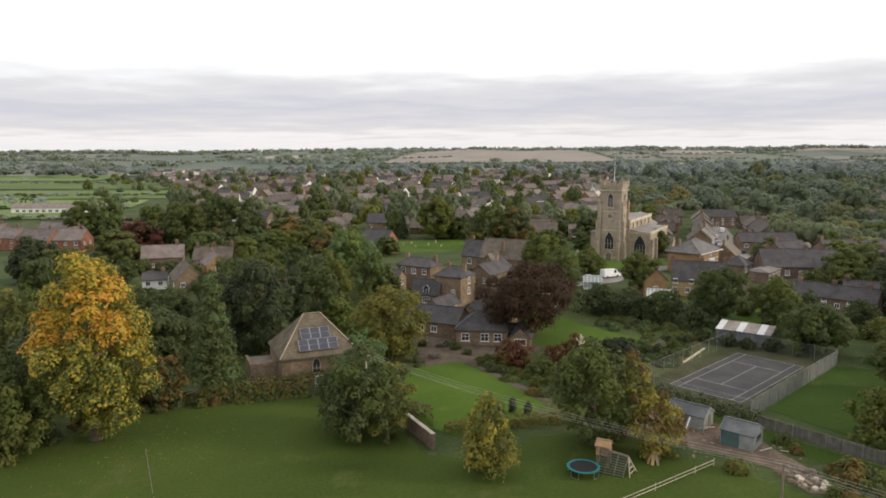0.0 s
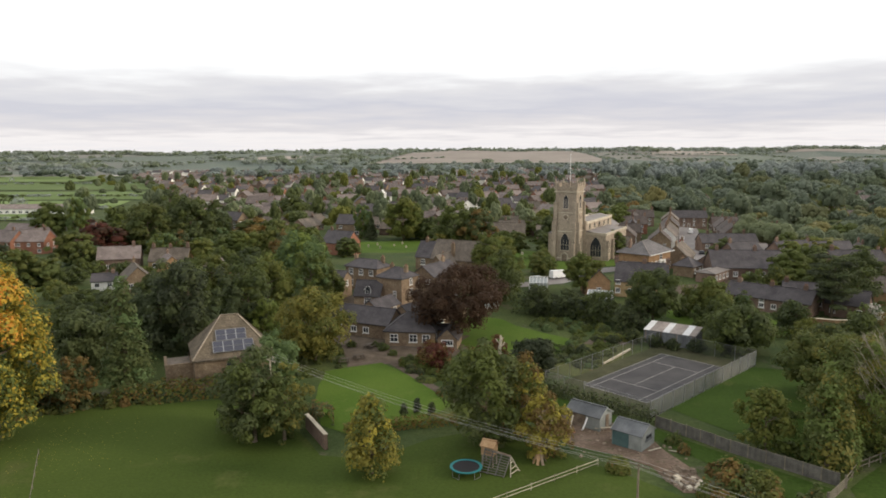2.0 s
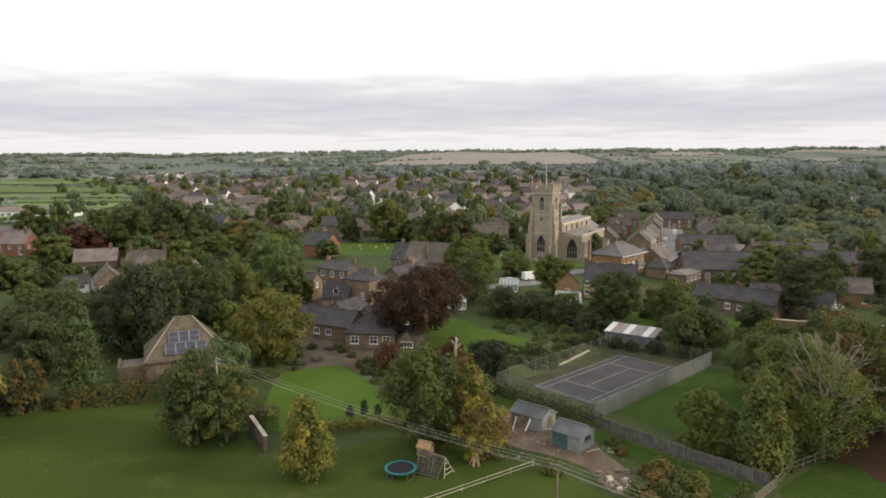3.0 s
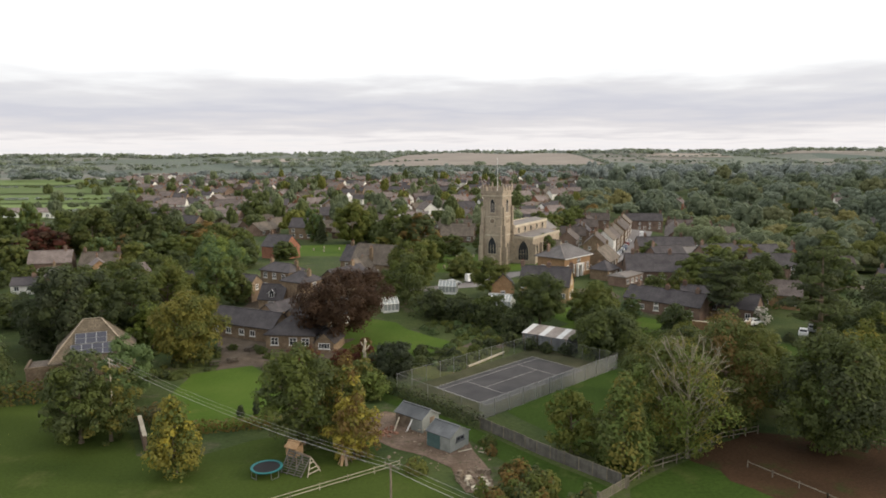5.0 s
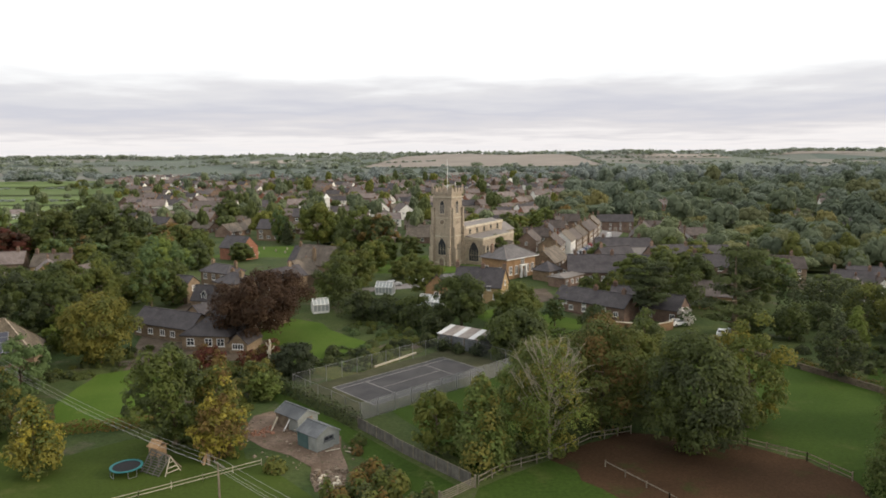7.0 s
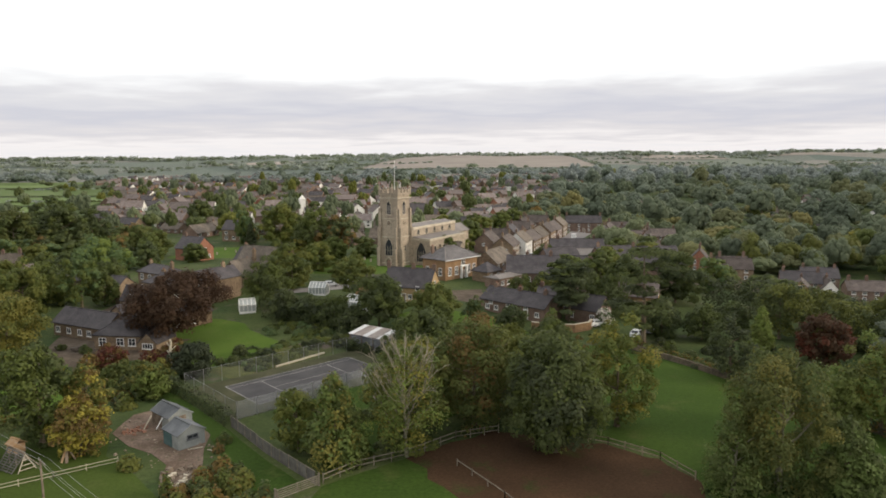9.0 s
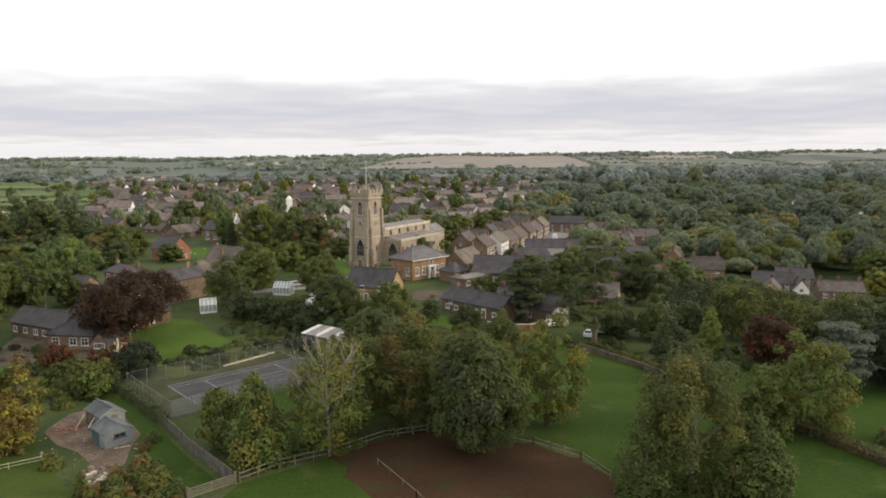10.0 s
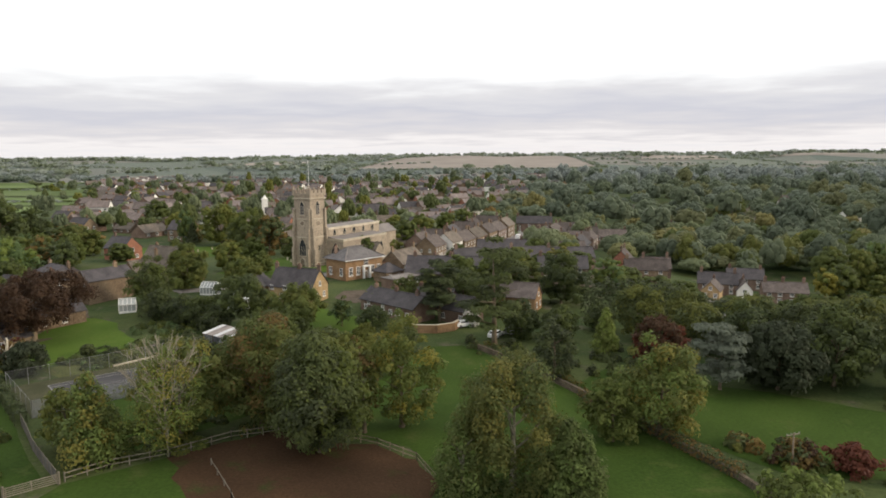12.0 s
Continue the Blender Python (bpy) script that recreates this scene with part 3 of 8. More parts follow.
def tree(x, y, h, w, leaves, label, shape="round", leaf=0.5, seed=1, name="tree", pick=None, fill=0.8, bark=None, limbs=6, droop=0.0, category="tree", reach=0.62, group=""):
    rng = np.random.default_rng(seed * 7919 + int(abs(x) * 31 + abs(y) * 17))
    t = thing(name, label, category, pose(x, y, gz(x, y), 0, 0, float(rng.uniform(0, 360)) if pick is None else 0), group)
    part("trunk", bare_build(rng, h, w) if shape == "bare" else trunk_build(rng, h, w, shape, limbs=limbs, reach=reach), bark or BARK, t)
    shape = "tall" if shape == "bare" else shape
    part("crown", crown_mesh(rng, shape, h, w, leaf, [LEAF[k] for k in leaves], pick or (None if len(leaves) == 1 else patchy(leaves)), fill, droop), None, t)
    return t


def patchy(leaves):
    """Each clump takes mostly one of the leaf colours."""
    k = len(leaves)

    def choose(rng, p, c, n):
        main = int(rng.integers(0, k))
        return np.where(rng.random(n) < 0.75, main, rng.integers(0, k, n))
    return choose


def shrub(x, y, h, w, leaves, label, leaf=0.35, seed=1, name="shrub", shape="bush", fill=0.75):
    rng = np.random.default_rng(seed * 131 + int(abs(x) * 37 + abs(y) * 13))
    me = crown_mesh(rng, shape, h, w, leaf, [LEAF[k] for k in leaves], None if len(leaves) == 1 else patchy(leaves), fill)
    me.name = name
    return single(name, me, None, label, "shrub", pose(x, y, gz(x, y) - 0.1))


def hedge(pts, h, w, leaves, label, leaf=0.35, seed=1, name="hedge", fill=1.0):
    """A clipped or straggling hedge along a line of points."""
    rng = np.random.default_rng(seed)
    quads, idx = [], []
    for (x0, y0), (x1, y1) in zip(pts[:-1], pts[1:]):
        L = math.hypot(x1 - x0, y1 - y0)
        n = int(L * (2 * h + w) / (leaf * leaf * 0.6) * fill)
        t = rng.uniform(0, 1, n)
        s = rng.uniform(-h, w + h, n)            # unrolled side, top, side
        off = np.clip(s, 0, w) - w / 2
        z = np.where(s < 0, h + s, np.where(s > w, h - (s - w), h))
        dx, dy = (x1 - x0) / L, (y1 - y0) / L
        wob = 0.22 * np.sin(t * L * 1.3 + seed) + rng.normal(0, 0.13, n)
        px = x0 + dx * L * t - dy * (off * (1 + wob * 0.5))
        py = y0 + dy * L * t + dx * (off * (1 + wob * 0.5))
        pz = ground_z(px, py) + np.maximum(0.05, z * (1 + wob * 0.45))
        side = np.sign(off)
        out = np.stack([-dy * side * (z < h * 0.98), dx * side * (z < h * 0.98), np.where(z < h * 0.98, 0.25, 1.0)], 1)
        quads.append(leaf_quads(rng, np.stack([px, py, pz], 1), out, leaf))
        idx.append(rng.integers(0, len(leaves), n))
    me = quads_mesh(name, np.concatenate(quads), [LEAF[k] for k in leaves], np.concatenate(idx))
    return single(name, me, None, label, "hedge")


def inside(px, py, poly):
    c = np.zeros(len(px), bool)
    j = len(poly) - 1
    for i in range(len(poly)):
        (xi, yi), (xj, yj) = poly[i], poly[j]
        c ^= ((yi > py) != (yj > py)) & (px < (xj - xi) * (py - yi) / (yj - yi + 1e-12) + xi)
        j = i
    return c


def undergrowth(name, poly, label, leaves, tall=1.2, leaf=0.35, mounds=0.12, seed=1, category="undergrowth"):
    """Low mixed planting of many small mounds over a stretch of ground."""
    rng = np.random.default_rng(seed)
    xs, ys = [p[0] for p in poly], [p[1] for p in poly]
    area = (max(xs) - min(xs)) * (max(ys) - min(ys))
    n = int(area * mounds)
    cx, cy = rng.uniform(min(xs), max(xs), n), rng.uniform(min(ys), max(ys), n)
    ok = inside(cx, cy, poly)
    quads, idx = [], []
    for x, y in zip(cx[ok], cy[ok]):
        r, hh = rng.uniform(0.5, 1.5), tall * rng.uniform(0.35, 1.2)
        k = int(2.2 * 6.28 * r * (r + hh) * 0.5 / (leaf * leaf * 0.6))
        u = sphere_points(rng, k)
        u[:, 2] = abs(u[:, 2])
        p = u * (r, r, hh) * rng.uniform(0.6, 1.05, (k, 1)) + (x, y, gz(x, y))
        quads.append(leaf_quads(rng, p, u, leaf))
        idx.append(np.where(rng.random(k) < 0.8, int(rng.integers(0, len(leaves))), rng.integers(0, len(leaves), k)))
    me = quads_mesh(name, np.concatenate(quads), [LEAF[k] for k in leaves], np.concatenate(idx))
    return single(name, me, None, label, category, kind="stuff")


# ---- ground covers ----
patch("meadow", [(-95, 60), (-95, 74), (-55, 79), (-50.5, 85), (-46, 93), (-38, 96.5), (-30, 97.5), (-20, 99.5), (-14, 92), (-8, 87), (-4, 80), (2, 78), (9, 84), (16, 87),
                 (24, 84), (26, 78), (30, 75), (38, 66), (48, 64), (60, 50), (60, 0), (-95, 0)], GRASS, "wide green meadow grass below the gardens", "meadow", 0.02)
patch("garden_lawn", [(-8.4, 111.8), (0.9, 116.2), (6.8, 107.8), (12.4, 96), (7.6, 89.5), (-0.9, 85.6), (-5.4, 89), (-7.5, 98)], LAWN, "bright mown garden lawn below the manor", "lawn", 0.05)
patch("upper_lawn", [(12.5, 132), (11, 150), (18, 149), (24.5, 145), (27.1, 140), (36.6, 129.5), (33.5, 122), (25, 112.5), (21, 118)], LAWN, "mown lawn beside the copper beech", "lawn", 0.05)
patch("forecourt", [(-14, 150), (-9, 128), (-6, 121), (-4.5, 113.5), (2.7, 115.5), (9, 119), (13, 119), (18, 126), (16, 150), (2, 172), (-12, 168)], GRAVEL, "brown gravel forecourt in front of the manor", "forecourt", 0.045)
patch("shed_yard", [(23.2, 92.0), (25.6, 94.0), (32, 90.5), (36.6, 84.6), (37.4, 80.2), (38.8, 75.6), (39.2, 69.4), (36.0, 69.6), (34.6, 75.6), (31.4, 79.0), (27.4, 81.2), (23.6, 85.4)], YARD, "bare dirt yard littered round the sheds", "yard", 0.05)
patch("grass_strip", [(19.5, 104), (23.5, 103.5), (31, 95.2), (37, 88.4), (44.5, 78.6), (52.4, 69.6), (46.5, 67.5), (42, 75), (37.5, 83), (31, 91.5)], FIELD_GRASS, "mown grass strip beside the hedge", "lawn", 0.04)
patch("paddock_grass", [(54, 70), (63.5, 77.2), (69, 76), (76, 62), (70, 40), (60, 40), (52, 62)], FIELD_GRASS, "worn paddock grass beside the rail fence", "paddock", 0.045)
patch("bare_paddock", [(63.5, 77.4), (69.3, 82.4), (75, 84.7), (88.4, 80.4), (93.5, 76), (95.8, 71), (95, 58), (86, 45), (74, 56)], MUD, "bare brown earth paddock under the trees", "paddock", 0.06, 1.6, 3.0)
patch("horse_field", [(93, 126), (100, 127), (103.2, 122.8), (110.2, 112.6), (117.2, 98.6), (120, 91.6), (125.8, 80), (130, 71), (133, 55), (97, 55), (96.4, 71), (92.5, 80), (84, 84), (84, 100)], FIELD_GRASS, "green grazed field behind the dry-stone wall", "field", 0.04)
patch("court_side_lawn", [(43, 93.6), (60.8, 112.4), (70, 109.8), (70, 92), (62, 82), (54.5, 73), (50.3, 81)], FIELD_GRASS, "shaded grass beside the tennis court", "lawn", 0.04)
patch("far_garden_lawn", [(118, 104), (124, 112), (133, 113), (137, 104), (147, 99.5), (160, 90.5), (172, 78), (150.6, 70), (136, 72), (129, 82)], FIELD_GRASS, "long garden lawn beyond the wall", "lawn", 0.045)
patch("mid_lawn", [(57, 150), (59.5, 153), (66.2, 157.5), (81, 146), (86, 136), (79.6, 131), (64.3, 139)], LAWN, "small lawn below the gabled house", "lawn", 0.05)
patch("oak_lawn", [(58, 139), (64, 146), (80, 135), (74, 127)], LAWN, "lawn behind the long shed", "lawn", 0.06)
patch("terrace_yard", [(69, 166), (75, 161), (79, 166), (78, 176), (70, 174)], GRAVEL, "brown gravel yard beside the gabled house", "yard", 0.06)
patch("village_yards", [(86, 166), (100, 164), (128, 182), (166, 198), (172, 240), (152, 268), (122, 262), (98, 226), (86, 200)], GRAVEL, "brown gravel yards between the village houses", "yard", 0.05, cell=6)
patch("churchyard", [(28, 200), (30, 222), (38, 255), (55, 250), (70, 206), (54, 198), (46, 196)], LAWN, "churchyard grass round the tower", "churchyard", 0.05, cell=7)
patch("burial_ground", [(-36, 255), (-34, 290), (8, 296), (16, 262), (0, 250)], LAWN, "green burial ground behind the red brick house", "churchyard", 0.06, cell=9)
patch("church_lane", [(24, 176), (40, 181), (52, 196), (75, 205), (80, 202), (56, 190), (44, 177), (28, 172)], STREET, "narrow grey lane below the church", "road", 0.07, wobble=0.1)
patch("high_street", [(88, 214), (95, 237), (107, 270), (122, 312), (140, 366), (151, 366), (132, 312), (118, 272), (105, 238), (98, 214)], STREET, "grey village high street", "road", 0.08, wobble=0.1, cell=8)
patch("car_park", [(160, 150), (160, 200), (215, 205), (215, 165), (185, 150)], STREET, "grey car park beside the brick terrace", "car park", 0.08, cell=8)
patch("kitchen_garden", [(27, 112), (36, 128), (49, 131), (46, 122), (34, 107)], ROUGH_GRASS, "brown and green kitchen garden plot", "garden", 0.04)
patch("garden_path", [(38.0, 127.0), (41.0, 131.5), (46.5, 127.5), (45.5, 125.5), (41.6, 128.6), (39.6, 126.0)], GRAVEL, "brown earth path between the flower beds", "path", 0.06, 0.2, 3.0)
patch("garden_path", [(0.6, 118.6), (2.2, 119.0), (8.4, 107.6), (13.6, 97.4), (12.4, 96.6), (7.2, 106.6)], GRAVEL, "narrow gravel path beside the lawn", "path", 0.055, 0.15, 3.0)
for i, (x0, x1, y0, y1) in enumerate(((-420, -205, 470, 545), (-470, -215, 560, 660), (-560, -250, 690, 830), (-330, -195, 395, 455), (-800, -420, 860, 1040))):
    k = (y0 - 400) * 0.12
    patch("pasture", [(x0 - k, y0), (x1, y0), (x1 - 18, y1), (x0 - k - 60, y1)], PASTURE, "pale green pasture beyond the red brick houses", "field", 0.5, 2.0, 30)
for x0, x1, y0, y1 in ((-130, 440, 1600, 2280), (600, 860, 1900, 2150), (420, 560, 1430, 1560), (-560, -330, 1850, 2000), (1000, 1300, 2000, 2200), (880, 1150, 1420, 1520)):
    patch("stubble", [(x0, y0), (x1, y0), (x1 + 30, y1), (x0 + 120, y1)], STUBBLE, "pale stubble field on the far ridge", "field", 1.2, 5.0, 60)


# ---- tennis court ----
COURT = pose(33.86, 102.85, 0, 0, 0, -47.6)        # origin: near corner of the singles court, x across, y along


def tennis_court():
    c = thing("tennis_court", "old grey asphalt tennis court with worn pale lines", "tennis court", COURT @ pose(4.115, 11.885, 0.06), kind="structure")
    part("apron", Build().box(0, 0, -0.05, 17.5, 34.0, 0.07), COURT_EDGE, c, "mossy green-brown run-off round the court")
    part("playing_surface", Build().box(0, 0, 0.0, 11.2, 24.0, 0.04), ASPHALT, c)
    z = 0.042
    for x in (-5.485, -4.115, 4.115, 5.485):
        part("court_line", Build().box(x, 0, z, 0.11, 23.77, 0.006), LINE, c)
    for y, L in ((-11.885, 10.97), (11.885, 10.97), (-6.4, 8.23), (6.4, 8.23)):
        part("court_line", Build().box(0, y, z + 0.003, L, 0.13, 0.006), LINE, c)
    part("court_line", Build().box(0, 0, z, 0.11, 12.8, 0.006), LINE, c)
    fence = thing("court_fence", "grey chain-link fence on posts round the tennis court", "fence", COURT @ pose(4.115, 11.885, 0.05))
    hx, hy, H = 8.9, 17.0, 2.6
    cs = [(-hx, -hy), (hx, -hy), (hx, hy), (-hx, hy)]
    for (x0, y0), (x1, y1) in zip(cs, cs[1:] + cs[:1]):
        n = int(math.hypot(x1 - x0, y1 - y0) / 3)
        for i in range(n):
            t = i / n
            part("post", Build().box(x0 + (x1 - x0) * t, y0 + (y1 - y0) * t, 0, 0.06, 0.06, H + 0.1), METAL, fence)
        part("rail", Build().beam((x0, y0, H), (x1, y1, H), 0.03), METAL, fence)
        a = math.atan2(y1 - y0, x1 - x0)
        part("netting", Build().box((x0 + x1) / 2, (y0 + y1) / 2, 0.02, math.hypot(x1 - x0, y1 - y0), 0.012, H, a), NET if x0 == x1 == hx else THIN_NET, fence, "pale windbreak netting" if x0 == x1 == hx else "")
    return c


tennis_court()


# ---- buildings ----
WINDOW_MESHES = {}


def window_mesh(w, h, bars, arch, frame_mat):
    key = (w, h, bars, arch, frame_mat.name)
    if key in WINDOW_MESHES:
        return WINDOW_MESHES[key]
    b, g = Build(), Build()
    t, d, k = 0.11, 0.07, 7
    xs = [-w / 2 - 0.12, -w / 2, -w / 2 + t] + [v for i in range(1, bars) for v in (-w / 2 + w * i / bars - 0.04, -w / 2 + w * i / bars + 0.04)] + [w / 2 - t, w / 2, w / 2 + 0.12]
    zs = [-0.1, 0.0, t] + ([h * 0.55, h * 0.55 + 0.07] if h > 1.25 else []) + ([h] if arch else [h - t, h])
    rows, cols = len(zs) - 1, len(xs) - 1
    bar_rows = {1} | ({3} if h > 1.25 else set()) | (set() if arch else {rows - 1})

    def depth(i, j):
        if j == 0 and 0 <= i < cols:
            return 1.6 * d
        if 0 < j < rows and 0 < i < cols - 1 and (i % 2 == 1 or j in bar_rows):
            return d
        return 0.0

    spot = {}

    def at(i, j, y):
        if (i, j, y) not in spot:
            spot[i, j, y] = len(b.v)
            b.v.append((xs[i], -y, zs[j]))
        return spot[i, j, y]

    def skin(*c):
        b.f.append(tuple(at(*q) for q in c))
        b.m.append(0)

    for j in range(rows):
        for i in range(cols):
            y = depth(i, j)
            if not y:
                continue
            skin((i, j, y), (i + 1, j, y), (i + 1, j + 1, y), (i, j + 1, y))
            for (di, dj), (p, q) in (((-1, 0), ((0, 1), (0, 0))), ((1, 0), ((1, 0), (1, 1))), ((0, -1), ((0, 0), (1, 0))), ((0, 1), ((1, 1), (0, 1)))):
                other = depth(i + di, j + dj)
                if other < y:
                    skin((i + p[0], j + p[1], other), (i + q[0], j + q[1], other), (i + q[0], j + q[1], y), (i + p[0], j + p[1], y))
    if arch:
        rise = w * 0.75
        pts = [(w / 2 * math.cos(math.pi * (1 - i / k)) if arch == 1 else -w / 2 + w * i / k,
                rise * (math.sin(math.pi * i / k) if arch == 1 else (1 - abs(2 * i / k - 1) ** 1.7))) for i in range(k + 1)]
        for (x0, z0), (x1, z1) in zip(pts[:-1], pts[1:]):
            b.beam((x0 * 0.96, -d / 2, h + z0), (x1 * 0.96, -d / 2, h + z1), t, d)
        g.face([(-w / 2, -0.02, 0.02), (w / 2, -0.02, 0.02)] + [(x, -0.02, h + z) for x, z in reversed(pts)])
    else:
        g.box(0, -0.01, 0.02, w - 0.05, 0.02, h - 0.04)
    WINDOW_MESHES[key] = (b.mesh("window", frame_mat), g.mesh("pane", GLASS_DARK))
    return WINDOW_MESHES[key]


def put_window(parent, m, w=1.1, h=1.3, bars=2, arch=0, frame_mat=None, label=""):
    f, g = window_mesh(w, h, bars, arch, frame_mat or WHITE_PAINT)
    win = part("window", f, None, parent, label, m)
    part("pane", g, None, win)
    return win


def on_side(side, L, W, u, z):
    """The pose of an opening on a wall: F front (-y), B back, L and R the ends."""
    if side == "F":
        return pose(u, -W / 2 - 0.004, z)
    if side == "B":
        return pose(-u, W / 2 + 0.004, z, 0, 0, 180)
    if side == "R":
        return pose(L / 2 + 0.004, u, z, 0, 0, 90)
    return pose(-L / 2 - 0.004, -u, z, 0, 0, -90)


def walls(L, W, he, hr, kind):
    """Outer walls down to 1.5 m below the ground line; ends follow a gable."""
    b = Build()
    x, y = L / 2, W / 2
    base = [(-x, -y, -1.5), (x, -y, -1.5), (x, y, -1.5), (-x, y, -1.5), (-x, -y, he), (x, -y, he), (x, y, he), (-x, y, he)]
    b.solid(base, ((3, 2, 1, 0), (0, 1, 5, 4), (2, 3, 7, 6), (4, 5, 6, 7)))
    if kind == "gable":
        for s in (-1, 1):
            b.face([(s * x, -s * y, -1.5), (s * x, s * y, -1.5), (s * x, s * y, he), (s * x, 0, he + hr - 0.05), (s * x, -s * y, he)][::1])
    else:
        b.solid(base, ((1, 2, 6, 5), (3, 0, 4, 7)))
    return b


def roof(L, W, he, hr, kind, over=0.35, thick=0.16, ridge=None):
    b = Build()
    x, y = L / 2 + (over * 0.6 if kind == "gable" else over), W / 2 + over
    drop = hr * over / (W / 2)
    z0, z1 = he - drop, he + hr
    if kind == "gable":
        for s in (-1, 1):
            top = [(-x, 0, z1), (x, 0, z1), (x, s * y, z0), (-x, s * y, z0)]
            pts = top + [(p[0], p[1], p[2] + thick) for p in top]
            b.solid(pts, ((0, 1, 2, 3), (7, 6, 5, 4), (0, 4, 5, 1), (1, 5, 6, 2), (2, 6, 7, 3), (3, 7, 4, 0)))
        b.beam((-x, 0, z1 + thick), (x, 0, z1 + thick), 0.28, 0.12)
    else:
        r = max(0.05, (ridge if ridge is not None else L - W) / 2)
        lo = [(-x, -y, z0), (x, -y, z0), (x, y, z0), (-x, y, z0)]
        mid = [(p[0], p[1], z0 + thick) for p in lo]
        top = [(-r, 0, z1 + thick), (r, 0, z1 + thick)]
        b.solid(lo + mid + top, ((3, 2, 1, 0), (0, 1, 5, 4), (1, 2, 6, 5), (2, 3, 7, 6), (3, 0, 4, 7), (4, 5, 9, 8), (5, 6, 9), (6, 7, 8, 9), (7, 4, 8)))
        b.beam(top[0], top[1], 0.26, 0.12)
        for a, c in ((4, 0), (7, 0), (5, 1), (6, 1)):
            b.beam(mid[a - 4], top[c], 0.24, 0.1)
    return b


def chimney(parent, x, y, z, h, mat, pots=2, sx=0.9, sy=0.6):
    b = Build().box(x, y, z, sx, sy, h).box(x, y, z + h - 0.35, sx + 0.16, sy + 0.16, 0.15)
    ch = part("chimney", b, BROWN_BRICK if mat.name != "ironstone" else mat, parent)
    for i in range(pots):
        px = x + (i - (pots - 1) / 2) * 0.36
        part("chimney_pot", Build().tube([(px, y, z + h), (px, y, z + h + 0.4)], (0.12, 0.10), 8), TERRACOTTA, ch)
    return ch


def house(x, y, rot, L, W, he, hr, wall_mat, roof_mat, label, kind="gable", wins=(), chims=(), name="house", category="house", z=None, ridge=None, over=0.35, door=None, group=""):
    h = thing(name, label, category, pose(x, y, gz(x, y) if z is None else z, 0, 0, rot), group)
    part("wall", walls(L, W, he, hr, kind), wall_mat, h)
    part("roof", roof(L, W, he, hr, kind, over, ridge=ridge), roof_mat, h)
    for side, u, wz, w, hh, *rest in wins:
        put_window(h, on_side(side, L, W, u, wz), w, hh, rest[0] if rest else 2, rest[1] if len(rest) > 1 else 0)
    for cx, cy, ch in chims:
        zz = he + hr * max(0.0, 1 - abs(cy) / (W / 2)) - 0.5
        chimney(h, cx, cy, zz, ch + 0.5, wall_mat)
    if door:
        side, u = door
        d = part("door", Build().box(0, -0.03, 0, 1.0, 0.06, 2.05), TIMBER, h, at=on_side(side, L, W, u, 0.02))
        part("door_frame", Build().box(-0.56, -0.04, 0, 0.12, 0.1, 2.15).box(0.56, -0.04, 0, 0.12, 0.1, 2.15).box(0, -0.04, 2.06, 1.24, 0.1, 0.12), WHITE_PAINT, d)
    return h


def row(side, us, z, w, h, bars=2, arch=0):
    return [(side, u, z, w, h, bars, arch) for u in us]


# ---- church ----
CA = -31.0
CC = pose(54.3, 212.1, 1.6, 0, 0, CA)             # x to the right along the west front, y along the nave; origin at the tower's right corner


def slot_window(parent, at, w, h, bars=3):
    return put_window(parent, at, w, h, bars, 2, TRIM_STONE)


